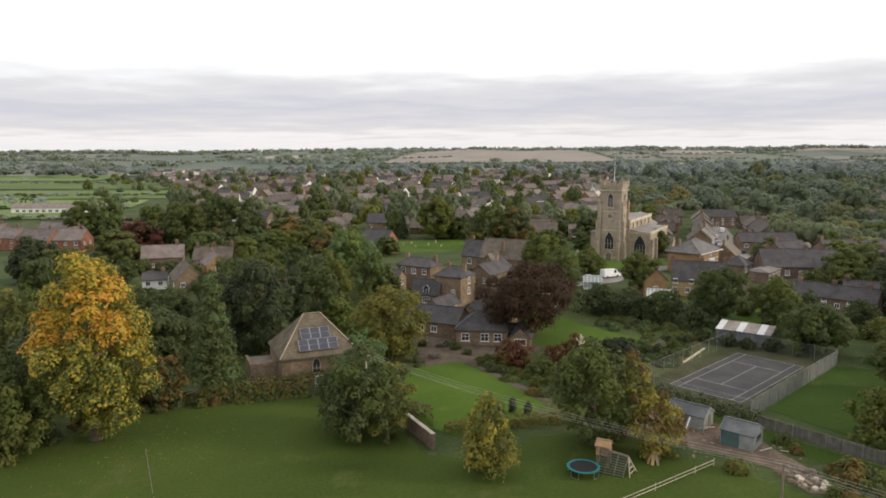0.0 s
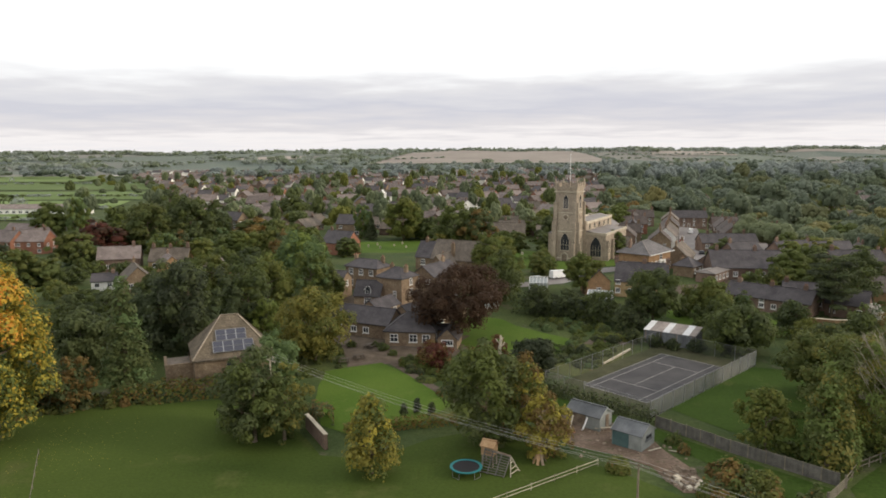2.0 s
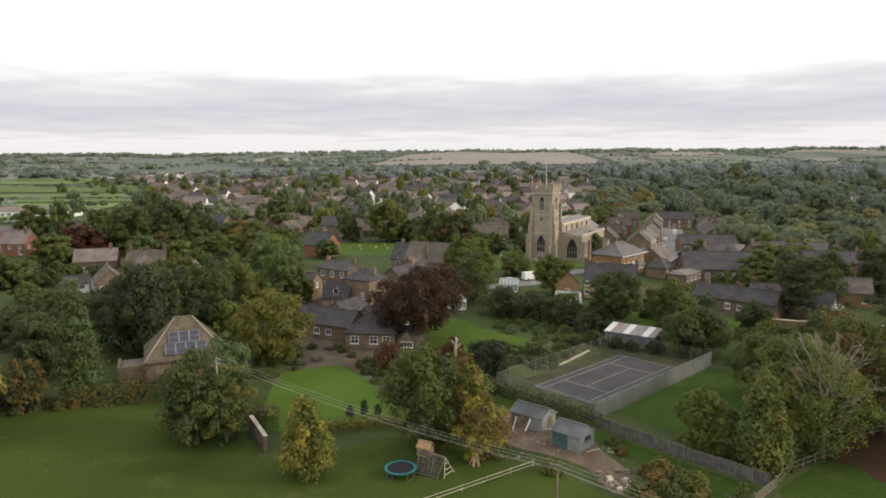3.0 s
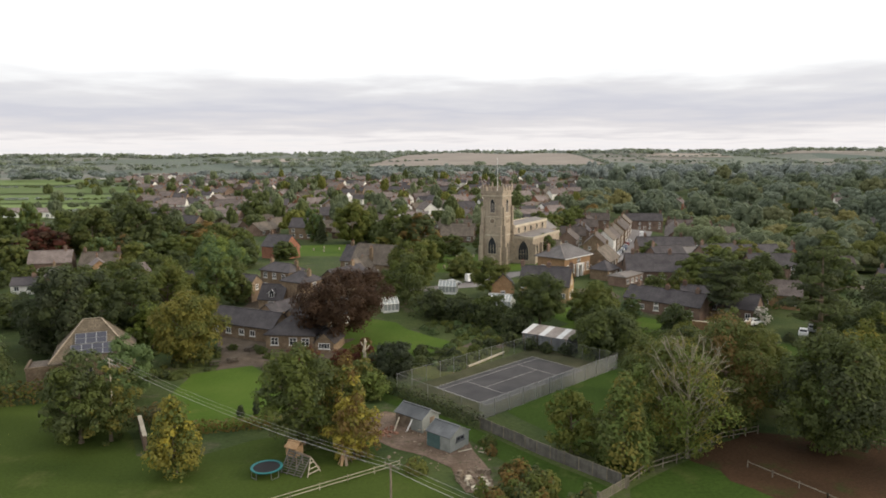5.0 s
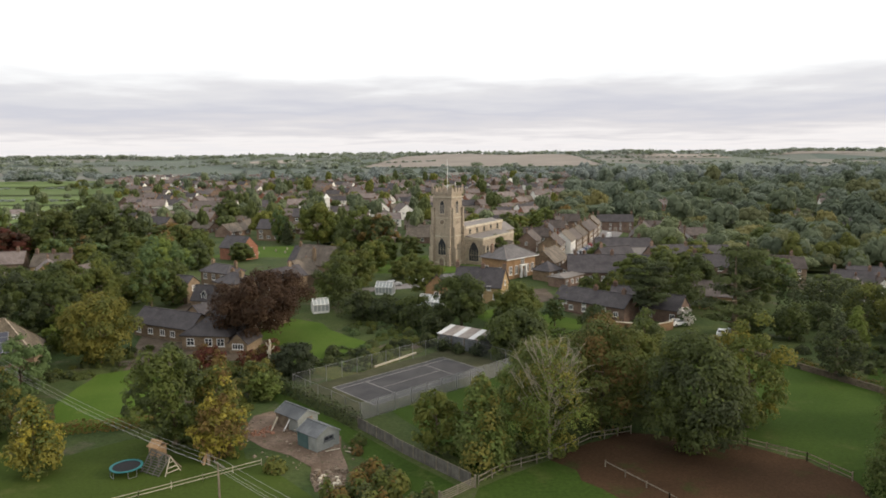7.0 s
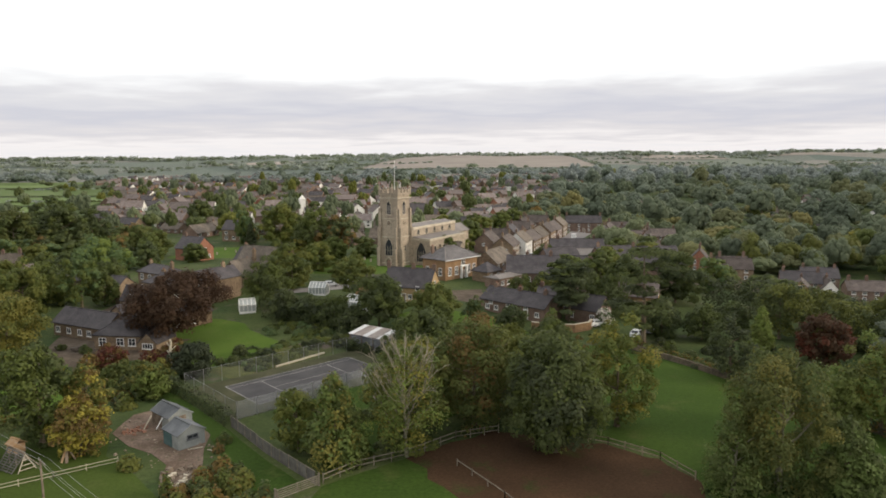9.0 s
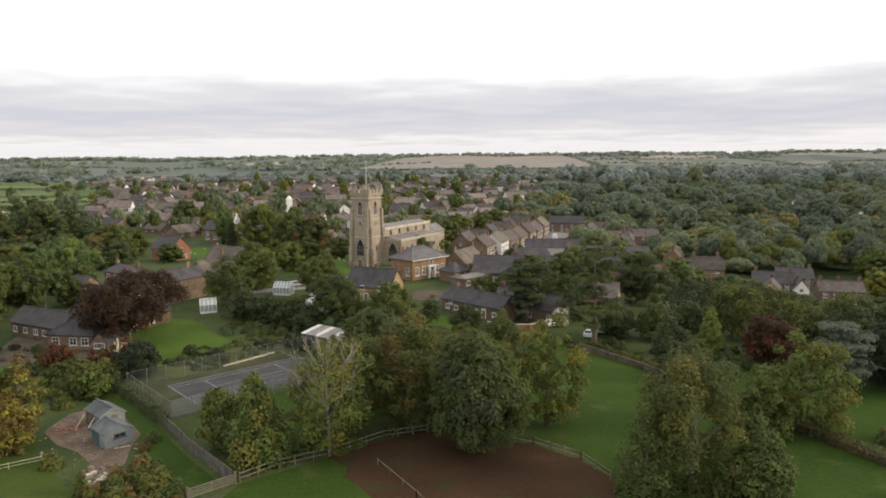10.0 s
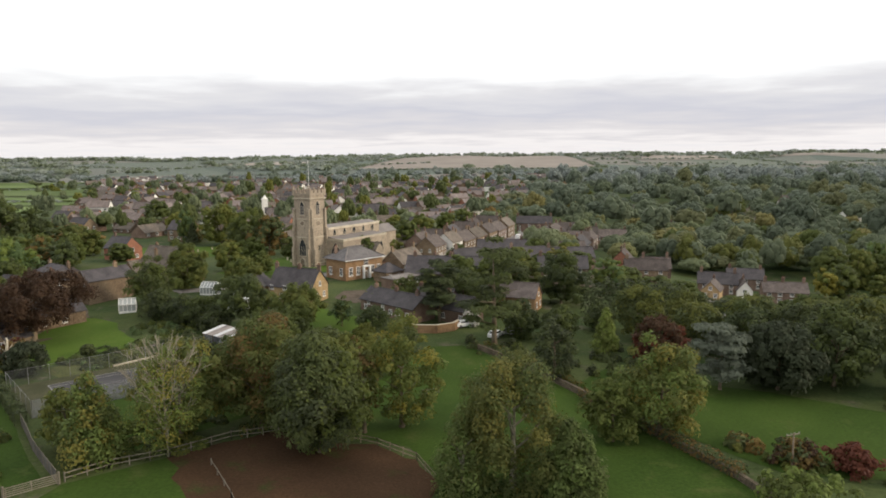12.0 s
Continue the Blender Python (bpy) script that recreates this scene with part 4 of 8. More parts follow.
def church():
    c = thing("church", "large limestone parish church with a tall battlemented west tower", "church", CC @ pose(-3.5, 3.5, 0))
    S = 7.0
    tw = Build()
    tw.box(0, 0, -1.5, S + 0.5, S + 0.5, 2.6).box(0, 0, 1.1, S + 0.2, S + 0.2, 8.4, 0, 0.99).box(0, 0, 9.5, S - 0.05, S - 0.05, 7.2, 0, 0.99).box(0, 0, 16.7, S - 0.25, S - 0.25, 6.0, 0, 0.985)
    tower = part("tower", tw, LIMESTONE, c, "square limestone tower in four stages")
    for z, k in ((1.1, 0.6), (9.4, 0.4), (15.2, 0.35), (21.6, 0.5)):
        part("string_course", Build().box(0, 0, z, S + k, S + k, 0.28), TRIM_STONE, tower)
    for sx in (-1, 1):
        for sy in (-1, 1):
            for dx, dy in ((1, 0), (0, 1)):
                b = Build()
                for z0, z1, d in ((-1.5, 6.0, 1.5), (6.0, 12.5, 1.05), (12.5, 18.5, 0.6)):
                    px = sx * (S / 2 + (d / 2 - 0.05 if dx else -0.45))
                    py = sy * (S / 2 + (d / 2 - 0.05 if dy else -0.45))
                    b.box(px, py, z0, d if dx else 0.85, d if dy else 0.85, z1 - z0, 0, 0.94)
                part("buttress", b, LIMESTONE, tower)
    H = S / 2
    for rz, nx, ny in ((0, 0, -1), (90, 1, 0), (180, 0, 1), (270, -1, 0)):
        at = lambda z, d: pose(nx * (H + d), ny * (H + d), z, 0, 0, rz)
        belfry = slot_window(tower, at(16.5, -0.1), 1.8, 3.0, 2)
        for i in range(6):
            part("louvre", Build().box(0, -0.07, 0.15 + i * 0.5, 1.5, 0.03, 0.3), LEAD, belfry, "stone louvre slat")
        clock = part("clock_face", Build().tube([(0, 0, 0), (0, -0.12, 0)], (0.75, 0.75), 20), TIMBER, tower, "dark round clock face", at(14.0, 0.02))
        part("clock_ring", Build().tube([(0, 0.02, 0), (0, -0.09, 0)], (0.9, 0.9), 20), TRIM_STONE, clock)
        if rz != 180:
            slot_window(tower, at(3.6 if rz == 0 else 5.0, 0.13), 2.9 if rz == 0 else 0.8, 3.2 if rz == 0 else 1.5, 3 if rz == 0 else 1)
    d = part("door", Build().box(0, -0.08, 0, 1.7, 0.16, 2.3), TIMBER, tower, "dark oak west door", pose(0, -H - 0.26, -0.1))
    part("door_arch", Build().box(-1.0, -0.1, 0, 0.35, 0.3, 2.4).box(1.0, -0.1, 0, 0.35, 0.3, 2.4).beam((-1.0, -0.1, 2.4), (0, -0.1, 3.2), 0.35, 0.3).beam((1.0, -0.1, 2.4), (0, -0.1, 3.2), 0.35, 0.3), TRIM_STONE, d)
    part("parapet", Build().box(0, -H + 0.05, 22.7, S, 0.4, 0.75).box(0, H - 0.05, 22.7, S, 0.4, 0.75).box(-H + 0.05, 0, 22.7, 0.4, S - 0.5, 0.75).box(H - 0.05, 0, 22.7, 0.4, S - 0.5, 0.75).box(0, 0, 22.5, S - 0.5, S - 0.5, 0.3), LIMESTONE, tower)
    for k in range(4):
        a = k * math.pi / 2
        for i in range(4):
            u = -H + 0.9 + i * (S - 1.8) / 3
            px, py = math.cos(a) * u - math.sin(a) * (-H + 0.05), math.sin(a) * u + math.cos(a) * (-H + 0.05)
            part("merlon", Build().box(px, py, 23.45, 0.95, 0.42, 0.9, a).box(px, py, 24.35, 1.05, 0.52, 0.1, a), LIMESTONE, tower)
        px, py = math.cos(a + math.pi / 4) * H * 1.38, math.sin(a + math.pi / 4) * H * 1.38
        part("pinnacle", Build().box(px, py, 22.7, 0.6, 0.6, 1.9).tube([(px, py, 24.6), (px, py, 26.2)], (0.36, 0.03), 4), LIMESTONE, tower)
        for i in (-1, 1):
            ux = math.cos(a) * i * 1.2 - math.sin(a) * (-H + 0.05)
            uy = math.sin(a) * i * 1.2 + math.cos(a) * (-H + 0.05)
            part("pinnacle", Build().box(ux, uy, 23.45, 0.32, 0.32, 1.2).tube([(ux, uy, 24.65), (ux, uy, 25.4)], (0.2, 0.02), 4), LIMESTONE, tower)
    part("flagpole", Build().tube([(0, 0, 22.6), (0, 0, 33.2)], (0.10, 0.05), 8).tube([(0, 0, 33.2), (0, 0, 33.45)], (0.13, 0.06), 8), WHITE_PAINT, tower, "white flagpole")
    # nave with clerestory, south aisle and chancel behind the tower
    n0, L = S / 2, 27.0
    part("nave_wall", Build().box(0.4, n0 + L / 2, -1.5, 8.2, L, 12.9), LIMESTONE, c, "honey limestone nave with clerestory")
    part("nave_parapet", Build().box(4.45, n0 + L / 2, 11.4, 0.35, L, 0.7).box(-3.65, n0 + L / 2, 11.4, 0.35, L, 0.7).box(0.4, n0 + L, 11.4, 8.4, 0.35, 0.9), TRIM_STONE, c)
    rf = Build()
    for s in (-1, 1):
        rf.solid([(0.4, n0, 12.6), (0.4, n0 + L, 12.6), (0.4 + s * 3.9, n0 + L, 11.45), (0.4 + s * 3.9, n0, 11.45), (0.4, n0, 12.75), (0.4, n0 + L, 12.75), (0.4 + s * 3.9, n0 + L, 11.6), (0.4 + s * 3.9, n0, 11.6)],
                 ((0, 1, 2, 3), (7, 6, 5, 4), (0, 4, 5, 1), (1, 5, 6, 2), (2, 6, 7, 3), (3, 7, 4, 0)))
    part("nave_roof", rf, LEAD, c, "pale lead nave roof")
    for i in range(5):
        put_window(c, pose(4.52, n0 + 3.0 + i * 5.0, 9.3, 0, 0, 90), 1.6, 1.0, 3, 2, TRIM_STONE, "clerestory window")
    aw, ay, al = 6.4, 3.2, 23.0
    part("aisle_wall", Build().box(4.5 + aw / 2, ay + al / 2, -1.5, aw, al, 9.6), LIMESTONE, c, "limestone south aisle")
    part("aisle_parapet", Build().box(4.5 + aw, ay + al / 2, 8.1, 0.4, al, 0.7).box(4.5 + aw / 2, ay, 8.1, aw, 0.4, 0.7).box(4.5 + aw / 2, ay + al, 8.1, aw, 0.4, 0.7), TRIM_STONE, c)
    part("aisle_roof", Build().solid([(4.5, ay, 9.3), (4.5, ay + al, 9.3), (4.5 + aw, ay + al, 8.4), (4.5 + aw, ay, 8.4), (4.5, ay, 9.0), (4.5, ay + al, 9.0), (4.5 + aw, ay + al, 8.1), (4.5 + aw, ay, 8.1)],
                                    ((3, 2, 1, 0), (4, 5, 6, 7), (0, 1, 5, 4), (1, 2, 6, 5), (2, 3, 7, 6), (3, 0, 4, 7))), LEAD, c, "pale lead aisle roof")
    slot_window(c, pose(4.5 + aw / 2, ay - 0.02, 1.2), 3.6, 3.6, 4)
    for i in range(4):
        slot_window(c, pose(4.5 + aw + 0.02, ay + 3.2 + i * 5.5, 2.0, 0, 0, 90), 2.2, 2.8, 3)
        part("aisle_buttress", Build().box(4.5 + aw + 0.45, ay + 0.5 + i * 5.6, -1.5, 0.9, 0.8, 8.0, 0, 0.9), LIMESTONE, c)
    part("north_aisle_wall", Build().box(-6.0, ay + al / 2 + 0.5, -1.5, 5.0, al - 1, 9.2), LIMESTONE, c)
    part("north_aisle_roof", Build().box(-6.0, ay + al / 2 + 0.5, 7.75, 5.3, al - 0.6, 0.25), LEAD, c)
    part("chancel_wall", walls(11, 7.0, 8.0, 2.2, "gable"), LIMESTONE, c, at=pose(0.4, n0 + L + 5.5, 0, 0, 0, 90))
    part("chancel_roof", roof(11, 7.0, 8.0, 2.2, "gable"), LEAD, c, at=pose(0.4, n0 + L + 5.5, 0, 0, 0, 90))
    porch = part("porch", walls(4.5, 4.2, 4.4, 2.2, "gable"), LIMESTONE, c, "gabled stone south porch", pose(4.5 + aw + 2.2, ay + 13.0, 0))
    part("porch_roof", roof(4.5, 4.2, 4.4, 2.2, "gable", 0.15), STONE_TILE, porch)


church()

# hipped former market hall in orange ironstone
house(70.2, 194.2, 45.7, 13.2, 9.0, 6.0, 2.6, ORANGE_STONE, HALL_SLATE, "orange ironstone hall with a hipped grey slate roof and white door", "hip",
      row("F", (-4.8, -2.2, 3.0, 5.2), 1.2, 1.3, 2.4, 2) + row("R", (-2.5, 2.5), 1.2, 1.3, 2.2, 2) + row("L", (-2.5, 2.5), 1.2, 1.3, 2.2, 2) + [("F", 0.6, 3.6, 1.5, 1.7, 2)], [(-5, 2, 1.6)], "hall", "hall", over=0.7, door=("F", 0.6))
hall_trim = thing("hall_lead_flashing", "pale lead flashing along the hips of the hall roof", "flashing", pose(70.2, 194.2, gz(70.2, 194.2), 0, 0, 45.7))
for sx in (-1, 1):
    for sy in (-1, 1):
        part("hip_flashing", Build().beam((sx * 7.3, sy * 5.2, 5.86), (sx * 2.1, 0, 8.86), 0.28, 0.1), LEAD, hall_trim)
part("ridge_flashing", Build().beam((-2.1, 0, 8.9), (2.1, 0, 8.9), 0.3, 0.1), LEAD, hall_trim)
part("gutter", Build().box(0, -5.28, 5.55, 14.7, 0.16, 0.16), WHITE_PAINT, hall_trim, "white painted eaves gutter")
part("gutter", Build().box(7.38, 0, 5.55, 0.16, 10.4, 0.16), WHITE_PAINT, hall_trim, "white painted eaves gutter")
h_white = thing("hall_porch", "white painted timber door surround of the hall", "porch", pose(70.2, 194.2, gz(70.2, 194.2), 0, 0, 45.7) @ pose(0.6, -4.6, 0))
part("surround", Build().box(-1.1, -0.3, 0, 0.5, 0.6, 3.3).box(1.1, -0.3, 0, 0.5, 0.6, 3.3).box(0, -0.3, 3.3, 2.9, 0.8, 0.35), WHITE_PAINT, h_white)
# gabled golden stone house below the hall
house(60.4, 164.8, -20.0, 12.0, 7.6, 3.9, 3.9, GOLD_STONE, SLATE, "long golden stone house with a dark slate gabled roof", "gable",
      row("F", (-5.2, -2.4, 1.0, 4.6), 0.9, 1.1, 1.2) + row("F", (-5.2, -1.5, 3.0), 3.0, 1.1, 1.1) + row("R", (-1.8, 1.8), 0.9, 1.1, 1.3) + row("R", (0,), 3.8, 1.0, 1.2), [(-6.0, 0, 1.2), (5.9, 0, 1.2), (0.5, 0, 1.0)], door=("F", -0.6))
house(49.5, 166.5, 90.0, 7.5, 5.5, 3.6, 2.6, ORANGE_STONE, SLATE, "small stone wing with a slate roof", "gable", row("L", (0,), 1.0, 1.1, 1.2) + row("F", (-1.5, 1.5), 1.0, 1.0, 1.1))
# low dark terrace beyond the pines
house(85.6, 151.6, -44.0, 18.0, 6.6, 3.0, 2.3, BROWN_BRICK, SLATE, "low brown terrace of cottages with a dark slate roof", "gable",
      row("F", (-7, -4.4, -1.0, 1.6, 7), 0.8, 1.1, 1.1) + row("F", (-6, -1, 4), 2.0, 1.0, 0.8), [(-7, 0, 1.0), (0, 0, 1.0), (7, 0, 1.0)], "cottage", "cottage", door=("F", 4.0))
house(94.6, 154.5, -24.0, 9.0, 6.4, 2.8, 2.6, BROWN_BRICK, SLATE, "brown brick cottage with a slate roof and small roof lights", "gable", row("F", (-2.8, 0, 2.8), 0.8, 1.1, 1.2), [(-3.8, 0, 1.0)], "cottage", "cottage")
house(100.0, 146.5, -40.0, 8.0, 6.0, 3.0, 2.6, BROWN_BRICK, SLATE, "brown brick cottage with white casements and slate roof", "gable",
      row("F", (-2.5, 2.5), 0.8, 1.1, 1.2), [(-3.2, 0, 1.1)], "cottage", "cottage")
house(114.2, 157.6, -22.0, 9.0, 6.0, 3.4, 2.8, ORANGE_STONE, CLAY_TILE, "pale golden gabled house among the trees", "gable", row("F", (-3, 3), 0.9, 1.1, 1.2) + row("R", (-1.5, 1.5), 0.9, 1.0, 1.2) + row("R", (0,), 3.3, 0.9, 1.0), [(-4.5, 0, 1.1)])
# small pyramid-roofed house right of the hall
house(80.4, 188.4, 45.7, 6.0, 5.6, 3.0, 2.0, IRONSTONE, SLATE, "small square house with a pyramid slate roof", "hip", row("F", (-1.6, 1.6), 1.0, 1.0, 1.3) + row("R", (-1.6, 1.6), 1.0, 1.0, 1.3), [(0, 1.6, 0.9)], ridge=0.6)
house(84.6, 181.6, 45.7, 10.0, 5.0, 2.6, 0.5, BROWN_BRICK, LEAD, "long low flat-roofed store beside the pyramid-roofed house", "hip", row("F", (-3.6, -1.2, 1.2, 3.6), 0.8, 1.2, 1.2), name="store", category="building", ridge=8)
house(83.6, 204.5, 62.0, 13.0, 7.5, 3.4, 3.4, IRONSTONE, STONE_TILE, "ironstone house with a stone tile roof at the street corner", "gable", row("F", (-5, -1.6, 1.6, 5), 1.4, 1.0, 1.4) + row("L", (-1.8, 1.8), 1.0, 1.0, 1.3), [(-6, 0, 1.3), (6, 0, 1.3)])
house(91.0, 197.6, 55.0, 11.0, 7.5, 2.4, 3.0, BROWN_BRICK, SLATE, "broad dark slate roofed building beside the street", "gable", row("L", (-1.8, 1.8), 0.7, 1.0, 1.2) + row("L", (0,), 2.6, 0.9, 1.0) + row("F", (-3, 0, 3), 0.8, 1.0, 1.2), [(4, 0, 1.0)])
house(97.0, 187.0, -8.0, 22.0, 9.5, 3.4, 4.0, BROWN_BRICK, SLATE, "long brown brick range with a great dark slate roof", "gable", row("F", (-8.5, -5, -1.5, 2, 5.5, 8.5), 1.0, 1.2, 1.3) + row("R", (-2, 2), 1.0, 1.1, 1.3) + row("R", (0,), 3.6, 1.0, 1.1), [(-9, 0, 1.2), (1, 0, 1.2)])
house(118.0, 251.0, -4.0, 20.0, 8.0, 3.6, 2.8, BROWN_BRICK, SLATE, "long dark-roofed building with white windows beside the street", "gable", row("F", (-8, -4, 0, 4, 8), 1.6, 1.6, 1.3), [(-7, 0, 1.2), (6, 0, 1.2)])
house(115.0, 229.0, -6.0, 13.0, 7.0, 3.0, 1.6, IRONSTONE, LEAD, "stone building with a pale shallow lead roof", "gable", row("F", (-4, 0, 4), 1.0, 1.2, 1.2) + row("L", (0,), 1.0, 1.2, 1.2))

# high street rows
STREET_ROW = [(91.0, 244.0, 72, 12, 5.0, IRONSTONE, DARK_TILE), (97.2, 256.0, 70, 11, 5.6, RENDER_WHITE, STONE_TILE), (102.2, 269.0, 70, 14, 5.3, IRONSTONE, DARK_TILE), (107.6, 283.6, 71, 14, 5.4, IRONSTONE, STONE_TILE),
              (113.2, 298.0, 71, 13, 5.8, IRONSTONE, DARK_TILE), (118.2, 312.0, 71, 14, 5.2, BROWN_BRICK, DARK_TILE), (123.6, 327.6, 71, 13, 5.6, IRONSTONE, STONE_TILE), (141.0, 352.0, -6, 18, 5.2, BROWN_BRICK, SLATE)]
for i, (x, y, r, L, he, wm, rm) in enumerate(STREET_ROW):
    k = L / 2 - 1.6
    house(x, y, r, L, 7.5, he, 3.2, wm, rm, "terraced stone house fronting the high street", "gable",
          row("F", (-k, -k / 3, k / 3, k), 0.9, 1.0, 1.3) + row("F", (-k, -k / 3, k / 3, k), 3.1, 1.0, 1.2) + row("L", (-1.6, 1.6), 3.0, 0.9, 1.1), [(-L / 2 + 0.6, 0, 1.4), (L / 2 - 0.6, 0, 1.4)], door=("F", 0), group="high street houses")
FAR_ROW = [(133, 281, 71, 16, BROWN_BRICK), (138, 297, 71, 15, BROWN_BRICK), (146, 320, 71, 17, BROWN_BRICK), (160, 352, -8, 13, BROWN_BRICK), (163, 336, -4, 14, RED_BRICK), (180, 352, -4, 16, BROWN_BRICK)]
for i, (x, y, r, L, wm) in enumerate(FAR_ROW):
    k = L / 2 - 2
    house(x, y, r, L, 8.0, 4.6, 3.4, wm, DARK_TILE, "brown tiled brick house on the far side of the high street", "gable",
          row("B" if r > 50 else "F", (-k, 0, k), 3.0, 1.1, 1.2) + row("L", (-1.8, 1.8), 3.0, 1.0, 1.2) + row("L", (-1.8, 1.8), 0.9, 1.0, 1.2), [(-L / 2 + 0.8, 0, 1.4), (L / 2 - 0.8, 0, 1.4)], group="far side houses")
BACK_ROW = [(86, 269, 72, 12, BROWN_BRICK, DARK_TILE), (90, 286, -12, 13, IRONSTONE, DARK_TILE), (98, 301, 74, 12, BROWN_BRICK, SLATE), (102, 318, -8, 14, RED_BRICK, DARK_TILE), (108, 334, 68, 12, BROWN_BRICK, DARK_TILE), (116, 350, -10, 13, BROWN_BRICK, DARK_TILE),
            (150, 276, 70, 12, BROWN_BRICK, SLATE), (152, 298, -6, 13, BROWN_BRICK, DARK_TILE), (161, 314, 68, 12, BROWN_BRICK, DARK_TILE)]
for x, y, r, L, wm, rm in BACK_ROW:
    house(x, y, r, L, 7.5, 4.8, 3.2, wm, rm, "dark tiled house in the lanes behind the high street", "gable",
          row("F", (-L / 3, 0, L / 3), 3.0, 1.1, 1.2) + row("F", (-L / 3, L / 3), 0.9, 1.1, 1.2) + row("L", (0,), 3.2, 1.0, 1.2), [(-L / 2 + 0.8, 0, 1.4), (L / 2 - 0.8, 0, 1.4)], group="lane houses")
for i, (x, y, r, L, wm, rm) in enumerate(((140, 244, 8, 12, BROWN_BRICK, DARK_TILE), (122, 214, 15, 12, BROWN_BRICK, SLATE), (136, 218, 5, 15, BROWN_BRICK, SLATE), (160, 216, -10, 13, IRONSTONE, DARK_TILE), (104, 208, 20, 11, BROWN_BRICK, SLATE), (130, 194, -5, 14, BROWN_BRICK, SLATE))):
    house(x, y, r, L, 7.0, 4.2, 2.9, wm, rm, "dark roofed house in the village centre", "gable", row("F", (-L / 3, 0, L / 3), 2.9, 1.1, 1.1) + row("F", (-L / 3, L / 3), 0.9, 1.1, 1.2) + row("R", (0,), 3.0, 1.0, 1.1), [(-L / 2 + 0.8, 0, 1.3)])

# brick terrace and neighbours in the dip
house(203.0, 213.0, -14.0, 13.0, 7.0, 4.2, 2.6, BROWN_BRICK, DARK_TILE, "long brown brick terrace with white windows", "gable",
      row("F", (-4.8, -1.7, 1.7, 4.8), 0.9, 1.2, 1.2) + row("F", (-4.8, -1.7, 1.7, 4.8), 2.9, 1.2, 1.2) + row("R", (-1.8, 1.8), 3.0, 1.0, 1.2), [(-5.6, 0, 1.5), (-0.4, 0, 1.5), (5.6, 0, 1.5)], "terrace", "house")
house(190.5, 213.5, 74.0, 8.0, 4.6, 3.4, 2.8, RENDER_WHITE, DARK_TILE, "white gabled end house of the brick terrace", "gable", row("L", (0,), 2.6, 1.2, 1.1) + row("L", (-1.2, 1.2), 0.7, 1.0, 1.1), [(1.5, 0, 1.2)])
house(177.0, 204.0, 62.0, 8.0, 5.2, 3.0, 2.6, GOLD_STONE, DARK_TILE, "pale stone gabled house with a dark tile roof", "gable", row("L", (-1.5, 1.5), 1.0, 1.1, 1.3) + row("L", (0,), 3.2, 1.0, 1.1), [(3, 0, 1.0)])
house(184.0, 218.0, -20.0, 12.0, 7.5, 3.8, 3.0, BROWN_BRICK, SLATE, "slate roofed brick house behind the terrace", "gable", row("F", (-4, 0, 4), 2.6, 1.1, 1.0) + row("F", (-4, 0, 4), 0.9, 1.1, 1.2), [(-5, 0, 1.4), (5, 0, 1.4)])
house(157.5, 235.0, 68.0, 9.0, 6.5, 4.0, 3.6, RED_BRICK, DARK_TILE, "red brick house with a tall gable", "gable", row("L", (-1.4, 1.4), 2.9, 1.0, 1.2) + row("L", (-1.4, 1.4), 0.9, 1.0, 1.2), [(-3.6, 0, 1.6), (3.4, 0, 1.6)])
house(169.0, 236.0, -8.0, 10.0, 7.0, 3.6, 3.2, BROWN_BRICK, DARK_TILE, "brown brick house with a gabled dark tile roof", "gable", row("F", (-3, 0, 3), 1.0, 1.1, 1.2) + row("R", (-1.6, 1.6), 1.0, 1.1, 1.2), [(-4, 0, 1.6), (4, 0, 1.6)])
house(163.0, 226.0, -14.0, 9.0, 6.0, 2.4, 2.6, BROWN_BRICK, SLATE, "low slate-roofed cottage with a pale gable", "gable", row("F", (-2.6, 0, 2.6), 0.8, 1.0, 1.1), [(3.4, 0, 1.4)], "cottage", "cottage")
house(202.0, 240.0, -16.0, 12.0, 8.0, 4.2, 3.0, BROWN_BRICK, SLATE, "brown brick house with white windows", "gable", row("F", (-4, 0, 4), 0.9, 1.2, 1.2) + row("F", (-4, 0, 4), 2.8, 1.2, 1.0), [(-5, 0, 1.2), (5, 0, 1.2)])

# ---- manor ----
MA = -33.0
house(-6.6, 177.5, MA, 10.0, 6.0, 5.9, 1.6, IRONSTONE, SLATE, "tall ironstone rear range of the manor with sash windows", "hip", row("F", (-3.2, 0, 3.2), 3.9, 1.3, 1.5) + row("F", (-3.2, 3.2), 1.0, 1.2, 1.6), [(4.0, 1, 1.4), (-4.2, 0.5, 1.2)], "manor_range", "house", ridge=6.0)


